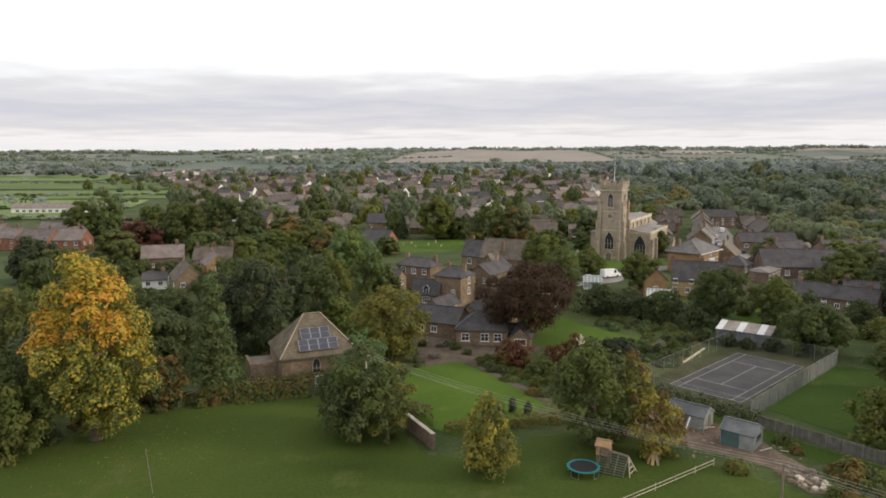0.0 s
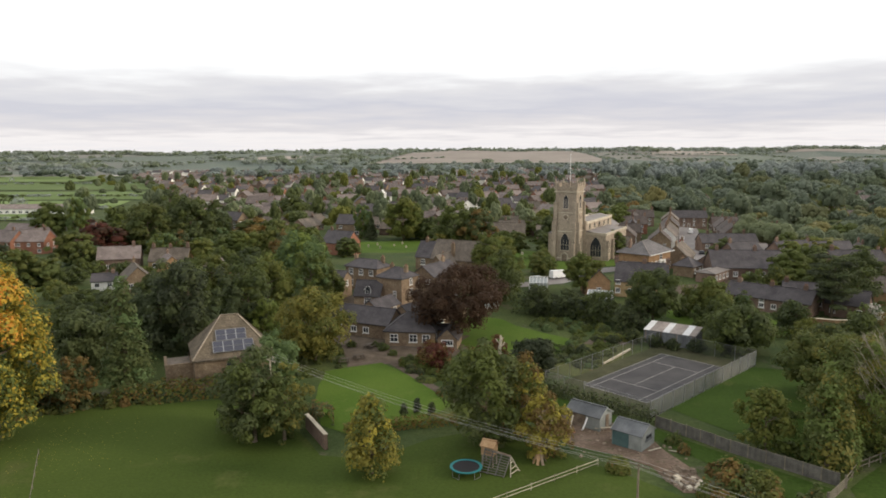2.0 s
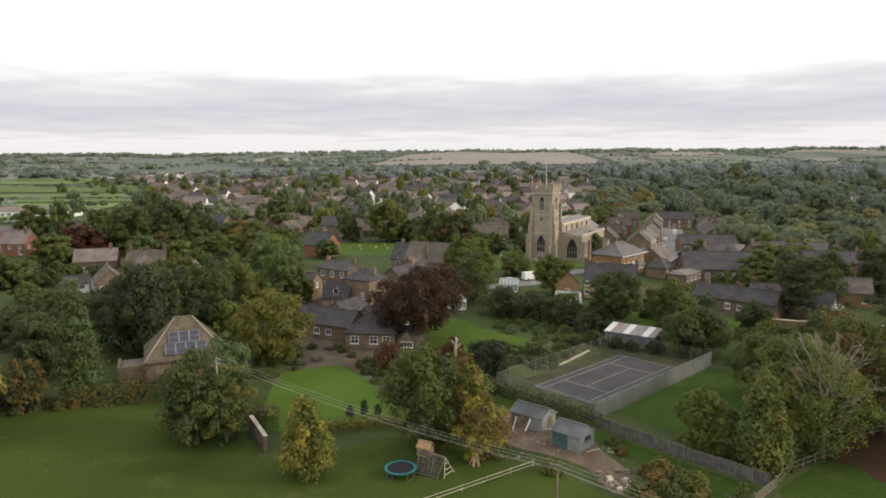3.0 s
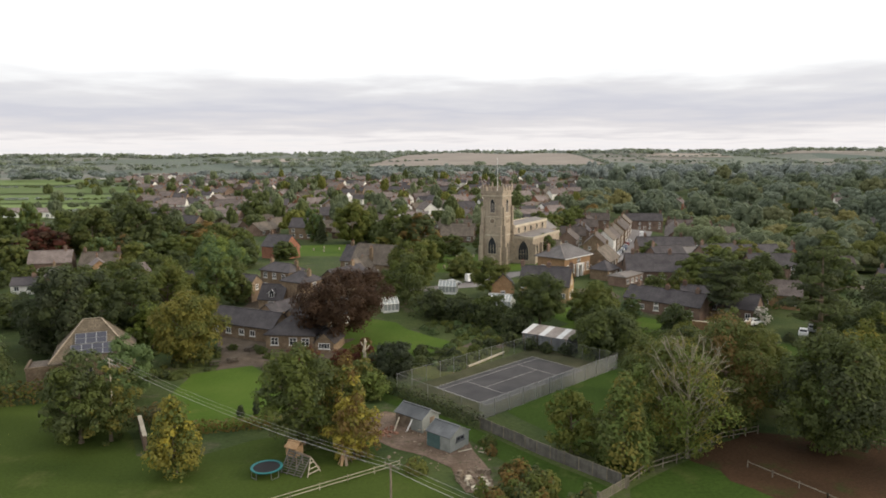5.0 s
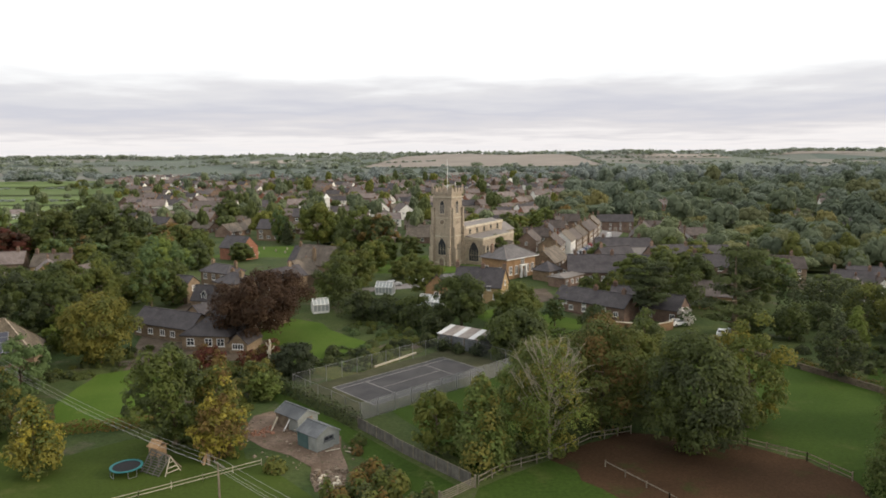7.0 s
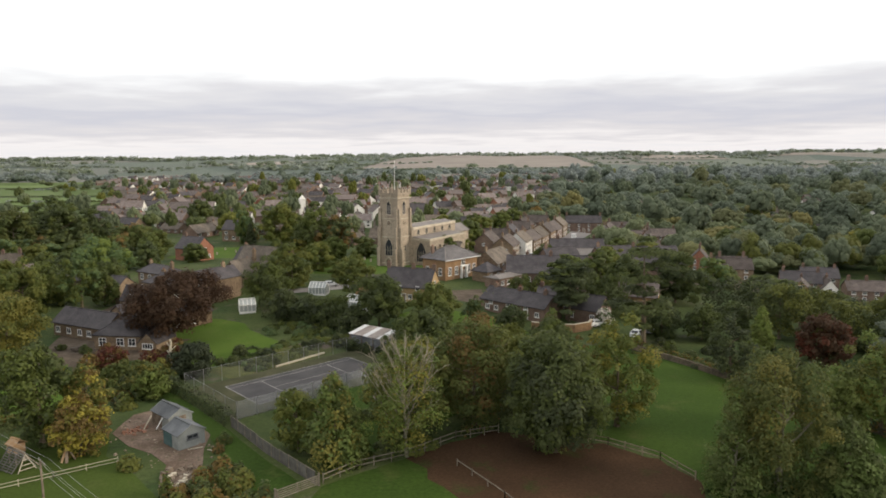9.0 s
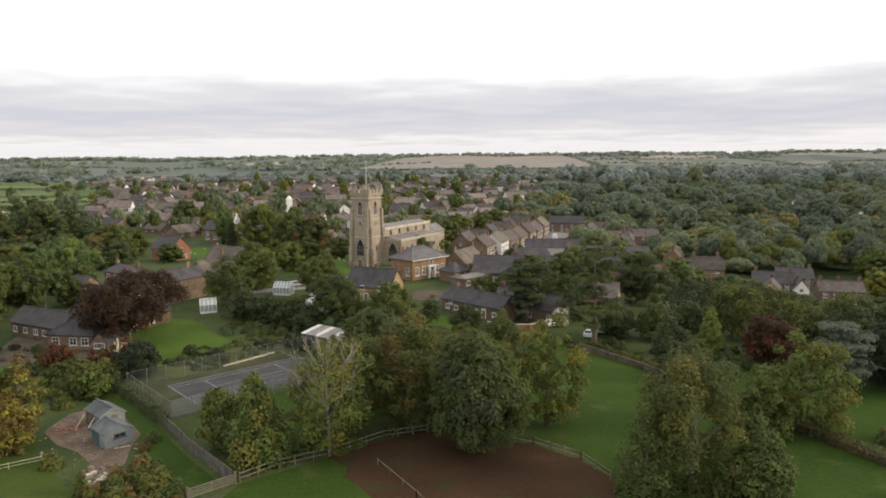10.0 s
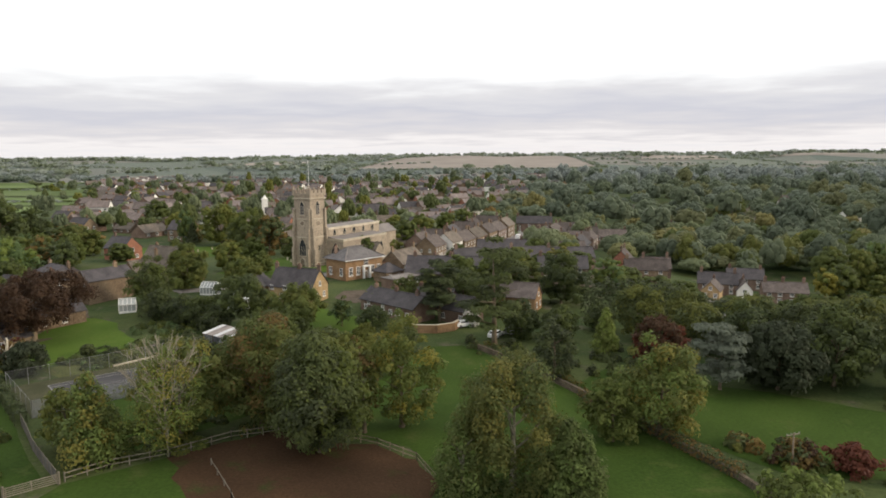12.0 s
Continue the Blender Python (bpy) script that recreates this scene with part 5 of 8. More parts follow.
def dormer_wing():
    """A slate-roofed wing whose front slope carries a white arched dormer."""
    L, W, he, hr = 6.2, 5.0, 2.7, 2.9
    h = house(-4.6, 159.6, -14, L, W, he, hr, IRONSTONE, SLATE, "small slate-roofed manor wing with a white arched dormer", "gable", row("F", (0.2,), 0.6, 1.7, 1.5, 3), (), "manor_wing", "house")
    d = part("dormer", Build().box(0.2, -W / 2 + 0.95, he + 0.1, 1.7, 1.5, 1.25), SLATE, h, "white fronted dormer with a pointed gable")
    part("dormer_roof", roof(1.8, 1.9, he + 1.3, 0.85, "gable", 0.12, 0.08), SLATE, d, at=pose(0.2, -W / 2 + 1.0, 0, 0, 0, 90))
    put_window(d, pose(0.2, -W / 2 + 0.19, he + 0.2), 1.3, 0.95, 2, 1)
    part("bargeboard", Build().beam((-0.75, -W / 2 + 0.12, he + 1.2), (0.2, -W / 2 + 0.12, he + 2.2), 0.08, 0.16).beam((1.15, -W / 2 + 0.12, he + 1.2), (0.2, -W / 2 + 0.12, he + 2.2), 0.08, 0.16), WHITE_PAINT, d)


dormer_wing()
house(1.7, 160.0, MA, 7.0, 6.6, 6.6, 1.9, IRONSTONE, SLATE, "square three-storey ironstone manor block with a hipped slate roof", "hip",
      row("R", (0.4,), 4.7, 1.1, 1.6) + row("R", (0.4,), 2.3, 1.1, 1.6) + row("F", (1.6,), 2.2, 0.9, 1.5), [(-2.8, 1.8, 1.4), (2.8, -0.5, 1.0)], "manor_house", "house", ridge=1.4)
house(10.8, 168.0, MA + 90, 12.0, 6.0, 5.6, 2.2, IRONSTONE, SLATE, "manor back range with a grey slate roof", "gable", row("L", (-1.5, 1.5), 3.6, 1.0, 1.3), [(3, 0, 1.2)], "manor_range", "house")
house(-13.2, 168.5, MA + 10, 5.0, 4.6, 4.6, 1.8, IRONSTONE, SLATE, "narrow brown stone gable beside the manor", "gable", row("R", (0,), 2.9, 1.0, 1.3) + row("F", (0,), 2.9, 1.0, 1.2), (), "manor_range", "house")
house(-4.6, 137.0, MA + 6, 16.0, 6.0, 2.9, 2.4, IRONSTONE, SLATE, "low manor wing with white casements and a slate roof", "gable", row("F", (-6.6, -3.2, 0.2, 3.0), 0.8, 1.3, 1.2), (), "manor_wing", "house")
house(6.0, 130.4, MA + 26, 9.4, 8.4, 2.9, 2.6, IRONSTONE, SLATE, "low bay-fronted manor wing with a hipped slate roof", "hip", row("F", (-3.0, 0.6, 3.0), 0.8, 1.5, 1.5, 2) + row("R", (-2.2, 1.6), 0.8, 1.4, 1.4, 2) + row("L", (-2.0, 1.8), 0.8, 1.3, 1.4, 2), (), "manor_wing", "house", ridge=2.0)
house(12.9, 126.6, MA + 112, 6.0, 3.6, 2.1, 1.7, IRONSTONE, SLATE, "little gabled stone outhouse with a white lattice window", "gable", row("L", (0,), 0.8, 2.2, 1.1, 4), (), "outhouse", "outbuilding")
house(9.0, 142.0, MA + 84, 17.0, 7.0, 3.0, 2.4, IRONSTONE, SLATE, "low slate-roofed range joining the manor blocks", "gable", row("F", (-4, 0, 4), 0.8, 1.2, 1.3), [(2, 0, 1.0)], "manor_range", "house")
house(-1.5, 149.5, MA + 90, 8.0, 4.6, 2.3, 1.6, IRONSTONE, SLATE, "low manor court range with a slate roof", "gable", row("F", (-2, 2), 0.8, 1.1, 1.1), (), "manor_range", "house")
house(11.0, 130.8, MA + 26, 6.0, 4.6, 2.5, 0.4, IRONSTONE, SLATE, "flat-roofed link between the manor wings", "hip", (), (), "manor_link", "house", ridge=3)
# Victorian school with steep gables
house(19.0, 190.0, -28.0, 17.0, 8.0, 5.0, 4.6, IRONSTONE, STONE_TILE, "Victorian stone school with a steep tiled roof and arched gable window", "gable", row("R", (0,), 1.8, 2.2, 2.6, 3, 2) + row("F", (-5, 0, 5), 1.4, 1.6, 2.0, 2), [(-2.0, -3.4, 3.6)], "school", "school")
house(13.5, 186.0, 62.0, 11.0, 6.5, 3.4, 3.6, IRONSTONE, STONE_TILE, "cross wing of the Victorian school", "gable", row("L", (0,), 1.6, 1.8, 2.0, 3, 2), [(3.5, 2.4, 2.4)], "school", "school")
house(13.0, 203.0, -28.0, 14.0, 7.5, 3.8, 4.0, IRONSTONE, SLATE, "rear range of the school with a dark slate roof", "gable", row("F", (-4.5, 0, 4.5), 1.4, 1.4, 1.6) + row("L", (0,), 1.6, 1.4, 1.8, 2, 2), [(-5, 0, 1.2)], "school", "school")
house(-22.5, 248.5, -30.0, 11.0, 8.0, 4.6, 3.8, RED_BRICK, SLATE, "red brick house with a white gable window", "gable", row("R", (-1.8, 1.8), 0.9, 1.2, 1.3) + row("R", (0,), 3.4, 1.6, 1.3), [(-4, 0, 1.2)])

# ---- barn with solar panels ----
BARN = pose(-22.6, 108.9, 0, 0, 0, 22.0)


def barn():
    L, W, he, hr = 11.6, 10.6, 5.1, 5.2
    b = thing("barn", "square ironstone barn with a pyramid stone tile roof and solar panels", "barn", BARN)
    part("wall", walls(L, W, he, hr, "hip"), IRONSTONE, b)
    r = part("roof", roof(L, W, he, hr, "hip", 0.3, ridge=2.6), BARN_TILE, b, "mossy stone tile roof")
    # two staggered rows of four panels on the front slope
    up = Vector((0, W / 2 + 0.3, hr + 0.2)).normalized()
    nrm = Vector((0, -(hr + 0.2), W / 2 + 0.3)).normalized()
    o = Vector((0, -W / 2 - 0.3, he - 0.05))
    for r_i, (dx, k) in enumerate(((-0.5, 0), (0.2, 1))):
        for i in range(4 - k):
            c = o + up * (1.95 + 2.05 * k) + nrm * 0.22 + Vector((dx - 1.75 + i * 1.5 - (0.1 if k else 0), 0, 0))
            pb = Build()
            ax = Vector((0.72, 0, 0))
            pts = [c + ax * sx + up * (0.97 * sy) + nrm * t for t in (-0.03, 0.03) for sx, sy in ((-1, -1), (1, -1), (1, 1), (-1, 1))]
            pb.solid(pts, ((3, 2, 1, 0), (4, 5, 6, 7), (0, 1, 5, 4), (1, 2, 6, 5), (2, 3, 7, 6), (3, 0, 4, 7)))
            p = part("solar_panel", pb, SOLAR, r, "dark grey solar panel")
            fb = Build()
            for sx in (-1, 1):
                fb.beam(c + ax * sx - up * 0.97 + nrm * 0.02, c + ax * sx + up * 0.97 + nrm * 0.02, 0.07, 0.09)
            for sy in (-1, 0, 1):
                fb.beam(c - ax + up * 0.97 * sy + nrm * 0.02, c + ax + up * 0.97 * sy + nrm * 0.02, 0.07, 0.09)
            part("frame", fb, METAL, p)
    put_window(b, on_side("F", L, W, -0.6, 2.4), 1.3, 1.3, 2, 1, PALE_TIMBER)
    part("door", Build().box(0, -0.04, 0, 1.3, 0.08, 2.0), WHITE_PAINT, b, "white plank barn door", on_side("F", L, W, -0.3, 0.02))
    for sx in (-1, 1):
        part("hip_tiles", Build().beam((sx * (L / 2 + 0.3), -W / 2 - 0.3, he + 0.02), (sx * 1.3, 0, he + hr + 0.16), 0.22, 0.12), LIMESTONE, r, "worn stone hip tiles")
    part("ridge_tiles", Build().beam((-1.4, 0, he + hr + 0.18), (1.4, 0, he + hr + 0.18), 0.24, 0.14), LIMESTONE, r, "worn stone ridge tiles")
    part("eaves_course", Build().box(0, -W / 2 - 0.27, he - 0.12, L + 0.6, 0.12, 0.14), STONE_TILE, r)
    put_window(b, on_side("L", L, W, -2.0, 1.6), 1.0, 1.4, 2, 0, PALE_TIMBER)
    part("drainpipe", Build().tube([(1.6, -W / 2 - 0.09, 0), (1.6, -W / 2 - 0.09, he)], (0.07, 0.07), 6), METAL, b)
    ln = part("lean_to", walls(4.0, 5.5, 3.2, 0.9, "hip"), IRONSTONE, b, "stone lean-to with a parapet", pose(-L / 2 - 2.0, 1.5, 0))
    part("lean_to_roof", Build().box(0, 0, 3.2, 3.4, 4.8, 0.15), STONE_TILE, ln)
    part("coping", Build().box(0, -2.65, 3.2, 4.2, 0.4, 0.5).box(-1.9, 0, 3.2, 0.4, 5.0, 0.5), IRONSTONE, ln)


SOLAR = plain("solar_glass", (0.050, 0.052, 0.070), 0.30)
barn()

# houses behind the barn
house(-67.5, 181.0, -62.0, 11.0, 7.2, 3.4, 3.4, IRONSTONE, STONE_TILE, "yellow stone house with white-edged gable", "gable", row("R", (-1.9, 1.9), 1.6, 1.2, 1.2) + row("F", (-3, 2), 1.2, 1.2, 1.2), [(-4, 0, 1.3)])
house(-76.5, 183.0, 15.0, 6.0, 5.0, 2.6, 1.6, RENDER_WHITE, SLATE, "white house with a grey slate roof", "gable", row("F", (-1.6, 1.4), 1.0, 1.2, 1.2), [(2, 0, 1.0)])
house(-70.5, 214.0, 3.0, 11.5, 7.0, 3.2, 3.4, GOLD_STONE, STONE_TILE, "golden stone house with a brown stone tile roof", "gable", row("F", (-4, -1.2, 1.6, 4.2), 1.2, 1.1, 1.2) + row("R", (-1.5, 1.5), 1.2, 1.0, 1.3), [(-5.0, 0, 1.4), (0, 0, 1.2), (5.2, 0, 1.6)])
house(-68.0, 206.0, -60.0, 8.0, 6.5, 3.0, 2.6, ORANGE_STONE, CLAY_TILE, "gabled cross wing in golden stone", "gable", row("R", (0,), 0.8, 1.6, 1.5, 2, 1), [(-3, 0, 1.2)])
house(-86.0, 214.0, 15.0, 12.0, 7.0, 4.0, 3.2, BROWN_BRICK, CLAY_TILE, "low brown tiled house in the trees", "gable", row("F", (-3, 3), 1.0, 1.1, 1.2), [(4, 0, 1.4)])
house(-50.0, 188.0, 70.0, 9.0, 6.0, 3.4, 3.0, RED_BRICK, CLAY_TILE, "red brick outbuilding with a steep tiled roof", "gable", row("L", (0,), 1.2, 1.0, 1.2), (), "outbuilding", "outbuilding")
house(-38.0, 186.0, 30.0, 10.0, 6.0, 2.6, 1.8, TIMBER, SLATE, "dark garden building with a glazed roof slope", "gable", (), (), "garden_building", "outbuilding")
# red brick estate on the left
for i, (x, y, r, L) in enumerate(((-168, 272, -20, 16), (-150, 262, -20, 15), (-142, 268, 70, 12), (-138, 261, -6, 12), (-176, 250, 70, 14), (-160, 292, -20, 15), (-185, 290, -20, 15), (-140, 300, -15, 15), (-196, 262, -20, 14))):
    house(x, y, r, L, 8.0, 5.0, 3.6, RED_BRICK, CLAY_TILE, "modern red brick house with white windows", "gable",
          row("F", (-L / 2 + 2, 0, L / 2 - 2), 3.0, 1.2, 1.2) + row("F", (-L / 2 + 2, L / 2 - 2), 0.9, 1.4, 1.2) + row("R", (-1.8, 1.8), 3.0, 1.0, 1.2) + row("R", (1.5,), 0.9, 1.2, 1.2), [(L / 3, 0, 1.2)], group="red brick estate")
house(-232, 436, 0, 60, 10, 3.6, 2.4, RENDER_WHITE, CLAY_TILE, "long low white pavilion beside the pasture", "gable", row("F", range(-26, 28, 4), 0.9, 2.2, 1.5), (), "pavilion", "building")


# ---- trees and shrubs of the near gardens ----
def autumn_pick(rng, p, c, n):
    """Green low down, amber in the middle, gold and yellow-green at the top."""
    t = c[2] + rng.normal(0, 0.06)
    front = -c[1]
    if t > 0.82:
        w = (0.26, 0.54, 0.18, 0.02)
    elif t > 0.72:
        w = (0.08, 0.40, 0.42, 0.10)
    elif t > 0.54 and front > -0.2:
        w = (0.06, 0.22, 0.40, 0.32)
    elif t > 0.42:
        w = (0.38, 0.50, 0.11, 0.01)
    else:
        w = (0.62, 0.36, 0.02, 0.0)
    return rng.choice(4, n, p=w)


tree(-45.8, 85.5, 24.6, 14.2, ["lime", "yellow", "gold", "amber"], "large maple turning amber and gold above green lower leaves", "full", 0.36, 3, "maple_tree", autumn_pick, 0.95)
tree(-57.0, 84.5, 13.5, 10.0, ["green", "lime"], "green broadleaf tree beside the turning maple", "round", 0.38, 4)
tree(-53.0, 80.5, 9.0, 9.0, ["lime", "olive", "green"], "yellow-green lower tree below the turning maple", "round", 0.36, 62)
tree(-65.0, 103.0, 15.0, 13.0, ["olive", "green"], "olive green broadleaf tree behind the maple", "round", 0.43, 5)
tree(-82.0, 128.0, 10.2, 6.5, ["light", "yellow"], "small yellow-green tree by the far gardens", "round", 0.43, 6)
tree(-58.0, 95.0, 11.0, 11.0, ["dark"], "dark broadleaf tree in the hedgerow", "round", 0.43, 61)
shrub(-41.6, 96.5, 7.3, 6.5, ["russet", "dark"], "brown hawthorn thicket at the meadow edge", 0.4, 7)
shrub(-47.0, 98.0, 5.5, 6.0, ["dark", "russet"], "dark hedgerow thicket at the meadow edge", 0.4, 8)
tree(-35.7, 101.0, 18.8, 7.2, ["dark", "ash", "dark"], "tall grey-green conifer with layered boughs at the meadow edge", "cone", 0.38, 9, "conifer_tree")
tree(-47.5, 113.0, 10.0, 11.0, ["dark"], "dense dark green tree", "round", 0.43, 10)
tree(-33.5, 122.0, 18.6, 13.0, ["dark", "deep"], "tall dark yew-like tree behind the barn", "tall", 0.47, 11)
tree(-26.0, 131.0, 16.0, 11.5, ["dark", "green"], "dark broadleaf tree behind the barn", "round", 0.47, 12)
tree(-41.0, 128.0, 12.5, 12.0, ["dark"], "dark broadleaf tree behind the conifer", "tall", 0.47, 13)
tree(-26.0, 149.0, 13.5, 11.5, ["green", "olive"], "broad green tree by the manor", "round", 0.51, 14)
tree(-18.5, 160.0, 14.0, 9.0, ["ash", "green"], "weeping light green tree by the manor", "crown", 0.43, 15, "willow_tree", droop=1.2)
tree(-21.0, 128.0, 9.1, 7.5, ["light", "green"], "small bright green tree behind the barn", "round", 0.43, 16)
tree(-10.8, 118.5, 13.3, 12.2, ["mellow", "olive", "mellow"], "round olive-gold tree beside the forecourt", "full", 0.36, 17)
tree(-13.6, 99.5, 10.2, 8.0, ["ash"], "bright green ash tree in front of the barn", "round", 0.43, 18)
tree(-12.8, 84.0, 12.2, 8.8, ["dark", "green"], "dark green tree at the end of the garden wall", "round", 0.36, 19)
tree(-15.6, 88.5, 9.6, 7.0, ["dark"], "dark hedgerow tree in front of the barn", "round", 0.38, 20)
tree(-9.2, 84.5, 9.6, 6.8, ["green", "mellow", "lime"], "young tree with yellowing leaves by the garden wall", "round", 0.33, 21)
tree(2.5, 75.0, 9.8, 6.8, ["mellow", "lime", "mellow", "yellow"], "small yellow-leaved tree on the meadow", "flame", 0.31, 22, fill=0.7)
tree(14.8, 130.5, 14.2, 20.5, ["copper"], "spreading dark copper beech on the lawn", "crown", 0.33, 23, "copper_beech", fill=0.95)
tree(16.0, 82.2, 13.6, 10.0, ["green", "dark"], "dense green field maple by the play frame", "tall", 0.36, 24, fill=0.9)
tree(20.7, 84.5, 11.0, 6.4, ["mellow", "yellow", "russet", "olive"], "tree turning yellow beside the field maple", "round", 0.34, 25)
tree(22.9, 78.5, 8.2, 6.4, ["mellow", "russet", "yellow"], "small russet cherry tree by the yard", "round", 0.31, 26, fill=0.7)
shrub(10.0, 113.5, 4.6, 5.6, ["red", "russet"], "dark red shrub in the border", 0.35, 27)
shrub(17.4, 114.0, 3.4, 5.0, ["red", "russet"], "dark red maple shrub", 0.35, 28)
shrub(20.5, 115.0, 5.0, 4.8, ["russet", "red"], "orange leaved shrub in the garden border", 0.35, 29)
shrub(26.0, 109.8, 6.0, 7.6, ["deep"], "big rounded dark yew bush", 0.35, 30, "yew_bush", fill=1.0)
shrub(14.0, 108.0, 3.2, 5.0, ["green", "olive"], "mixed green border shrub", 0.35, 31)
shrub(21.5, 106.0, 3.6, 5.0, ["lime", "mellow"], "yellow-green shrub in the garden border", 0.35, 32)
shrub(23.0, 99.5, 4.4, 5.6, ["light", "green"], "light green shrub by the hedge", 0.35, 33)
tree(21.5, 100.5, 5.6, 5.5, ["mellow", "lime"], "small golden shrub tree by the hedge", "round", 0.33, 34)
for x, y in ((7.4, 93.2), (9.4, 92.0), (5.6, 91.4)):
    shrub(x, y, 2.2, 1.1, ["deep"], "slim dark clipped yew beside the lawn", 0.22, 35, "yew_bush", "column")

tree(54.8, 75.5, 11.6, 7.8, ["light", "lime", "mellow", "light"], "pale green willow beside the fence corner", "flame", 0.32, 41, "willow_tree", droop=0.8)
tree(49.5, 79.5, 8.5, 6.5, ["green", "olive"], "green willow scrub behind the hedge end", "round", 0.36, 42, "willow_tree")
tree(63.2, 77.5, 14.6, 10.5, ["lime", "mellow", "light"], "nearly bare ash with pale grey-brown branches", "bare", 0.2, 43, "ash_tree", None, 0.16, PALE_BARK, 26, reach=0.8)
tree(62.6, 83.0, 14.0, 12.0, ["olive", "light", "lime", "mellow"], "pale green tree behind the nearly bare ash", "tall", 0.3, 44)
tree(72.0, 87.5, 15.0, 14.0, ["olive", "olive", "russet", "lime"], "broad lime tree turning olive-brown", "tall", 0.33, 45, "lime_tree")
tree(81.6, 78.5, 15.2, 13.2, ["dark", "green", "dark", "deep"], "large dense dark green sycamore over the bare paddock", "full", 0.32, 46, "sycamore_tree", fill=1.0)
tree(91.2, 86.5, 14.6, 9.8, ["olive", "green", "olive", "green", "lime", "mellow", "green"], "oak with leaves turning yellow", "tall", 0.32, 47, "oak_tree")
tree(86.3, 84.6, 13.6, 4.6, ["olive", "russet", "olive"], "olive-brown topped tree among the limes", "tall", 0.38, 48)
tree(79.0, 95.0, 10.8, 11.0, ["olive", "lime"], "olive broadleaf tree behind the sycamore", "round", 0.43, 49)
tree(66.5, 97.5, 10.0, 10.5, ["olive", "green"], "olive tree crown beside the court lawn", "round", 0.43, 50)
tree(64.4, 120.4, 8.6, 12.5, ["dark", "green"], "dark green tree beside the long shed", "round", 0.43, 51)
tree(76.0, 113.0, 7.0, 10.0, ["dark", "olive"], "dark olive tree on the paddock boundary", "round", 0.43, 52)
tree(84.0, 110.0, 6.4, 8.0, ["olive"], "olive broadleaf tree by the field", "round", 0.43, 53)
tree(104.6, 69.0, 16.2, 12.0, ["olive", "lime", "mellow", "olive"], "tall silver birch with thinning olive leaves", "tall", 0.25, 54, "birch_tree", None, 0.8, PALE_BARK, 10, 0.9)
tree(99.0, 67.6, 10.2, 6.6, ["olive", "lime", "light"], "smaller birch beside the tall one", "flame", 0.25, 55, "birch_tree", None, 0.5, PALE_BARK, 8, 0.9)
tree(110.6, 66.2, 8.8, 7.4, ["green", "light"], "fresh green ash tree below the birch", "flame", 0.28, 56)
tree(125.0, 83.5, 13.2, 10.4, ["lime", "light", "olive", "mellow"], "pale green wall-side maple", "tall", 0.32, 57)
tree(118.5, 81.5, 8.2, 7.0, ["green"], "green tree beside the wall", "round", 0.36, 58)
tree(114.8, 106.5, 10.6, 7.4, ["dark", "deep"], "dark green holly tree on the lawn", "tall", 0.38, 59)
tree(126.0, 120.0, 9.2, 4.8, ["light", "lime"], "golden-green conical cypress on the lawn", "cone", 0.34, 60, "cypress_tree", fill=1.0)
tree(133.6, 113.0, 8.6, 10.0, ["copper", "copper", "red", "copper"], "dark red plum tree", "round", 0.43, 62)
tree(139.6, 101.0, 9.8, 10.5, ["blue"], "silvery grey-green cedar on the long lawn", "cedar", 0.32, 63, "blue_cedar", fill=1.1)
tree(148.5, 101.0, 11.0, 12.5, ["deep"], "broad black-green yew by the lawn", "round", 0.43, 64, "yew_tree", fill=1.0)
tree(158.0, 102.5, 12.4, 12.5, ["green", "dark"], "green broadleaf tree at the lawn edge", "round", 0.43, 65)
tree(170.0, 99.0, 12.0, 12.0, ["dark", "green"], "dark green tree at the lawn edge", "round", 0.43, 66)
shrub(133.5, 63.5, 4.0, 9.5, ["light", "green"], "wide light green bush at the field corner", 0.35, 67)
shrub(138.4, 74.5, 3.4, 5.6, ["copper", "russet", "dark"], "rounded red-brown berberis bush", 0.35, 68)
shrub(143.8, 72.5, 3.7, 5.4, ["red"], "rounded dark red bush", 0.35, 69)
shrub(134.5, 80.5, 1.4, 4.6, ["copper", "dark", "russet"], "low red-brown shrub bed", 0.3, 70)
tree(106.2, 126.0, 20.6, 14.5, ["deep", "dark"], "tall spreading cedar with dark layered boughs", "cedar", 0.43, 71, "cedar_tree", fill=1.1)
tree(95.5, 145.0, 12.8, 12.0, ["dark", "deep"], "dark layered pine by the cottages", "cedar", 0.43, 72, "pine_tree", fill=1.2)
tree(124.8, 163.0, 12.6, 12.0, ["dark", "green"], "dark broadleaf tree beside the golden house", "round", 0.47, 73)
tree(113.0, 163.0, 12.0, 11.0, ["dark", "green"], "dark green tree in the village", "round", 0.51, 74)
tree(54.6, 138.0, 12.6, 10.5, ["green", "dark"], "green oak behind the long shed", "crown", 0.43, 75, "oak_tree")
tree(66.0, 138.6, 9.6, 10.0, ["olive", "lime", "green"], "yellowing oak by the small lawn", "crown", 0.43, 76, "oak_tree")
tree(24.5, 184.5, 11.4, 11.0, ["green", "olive"], "green tree below the churchyard", "round", 0.51, 77)
tree(42.0, 200.0, 6.0, 7.0, ["green", "olive"], "green tree at the churchyard edge", "round", 0.51, 78)
tree(28.5, 177.0, 9.6, 9.0, ["olive", "green"], "dark green tree beside the lane", "round", 0.51, 79)
tree(46.5, 166.0, 9.4, 9.0, ["olive", "green"], "olive green tree below the lane", "crown", 0.47, 80)
tree(56.5, 150.5, 5.6, 7.0, ["olive", "lime"], "low olive orchard tree", "round", 0.43, 81)
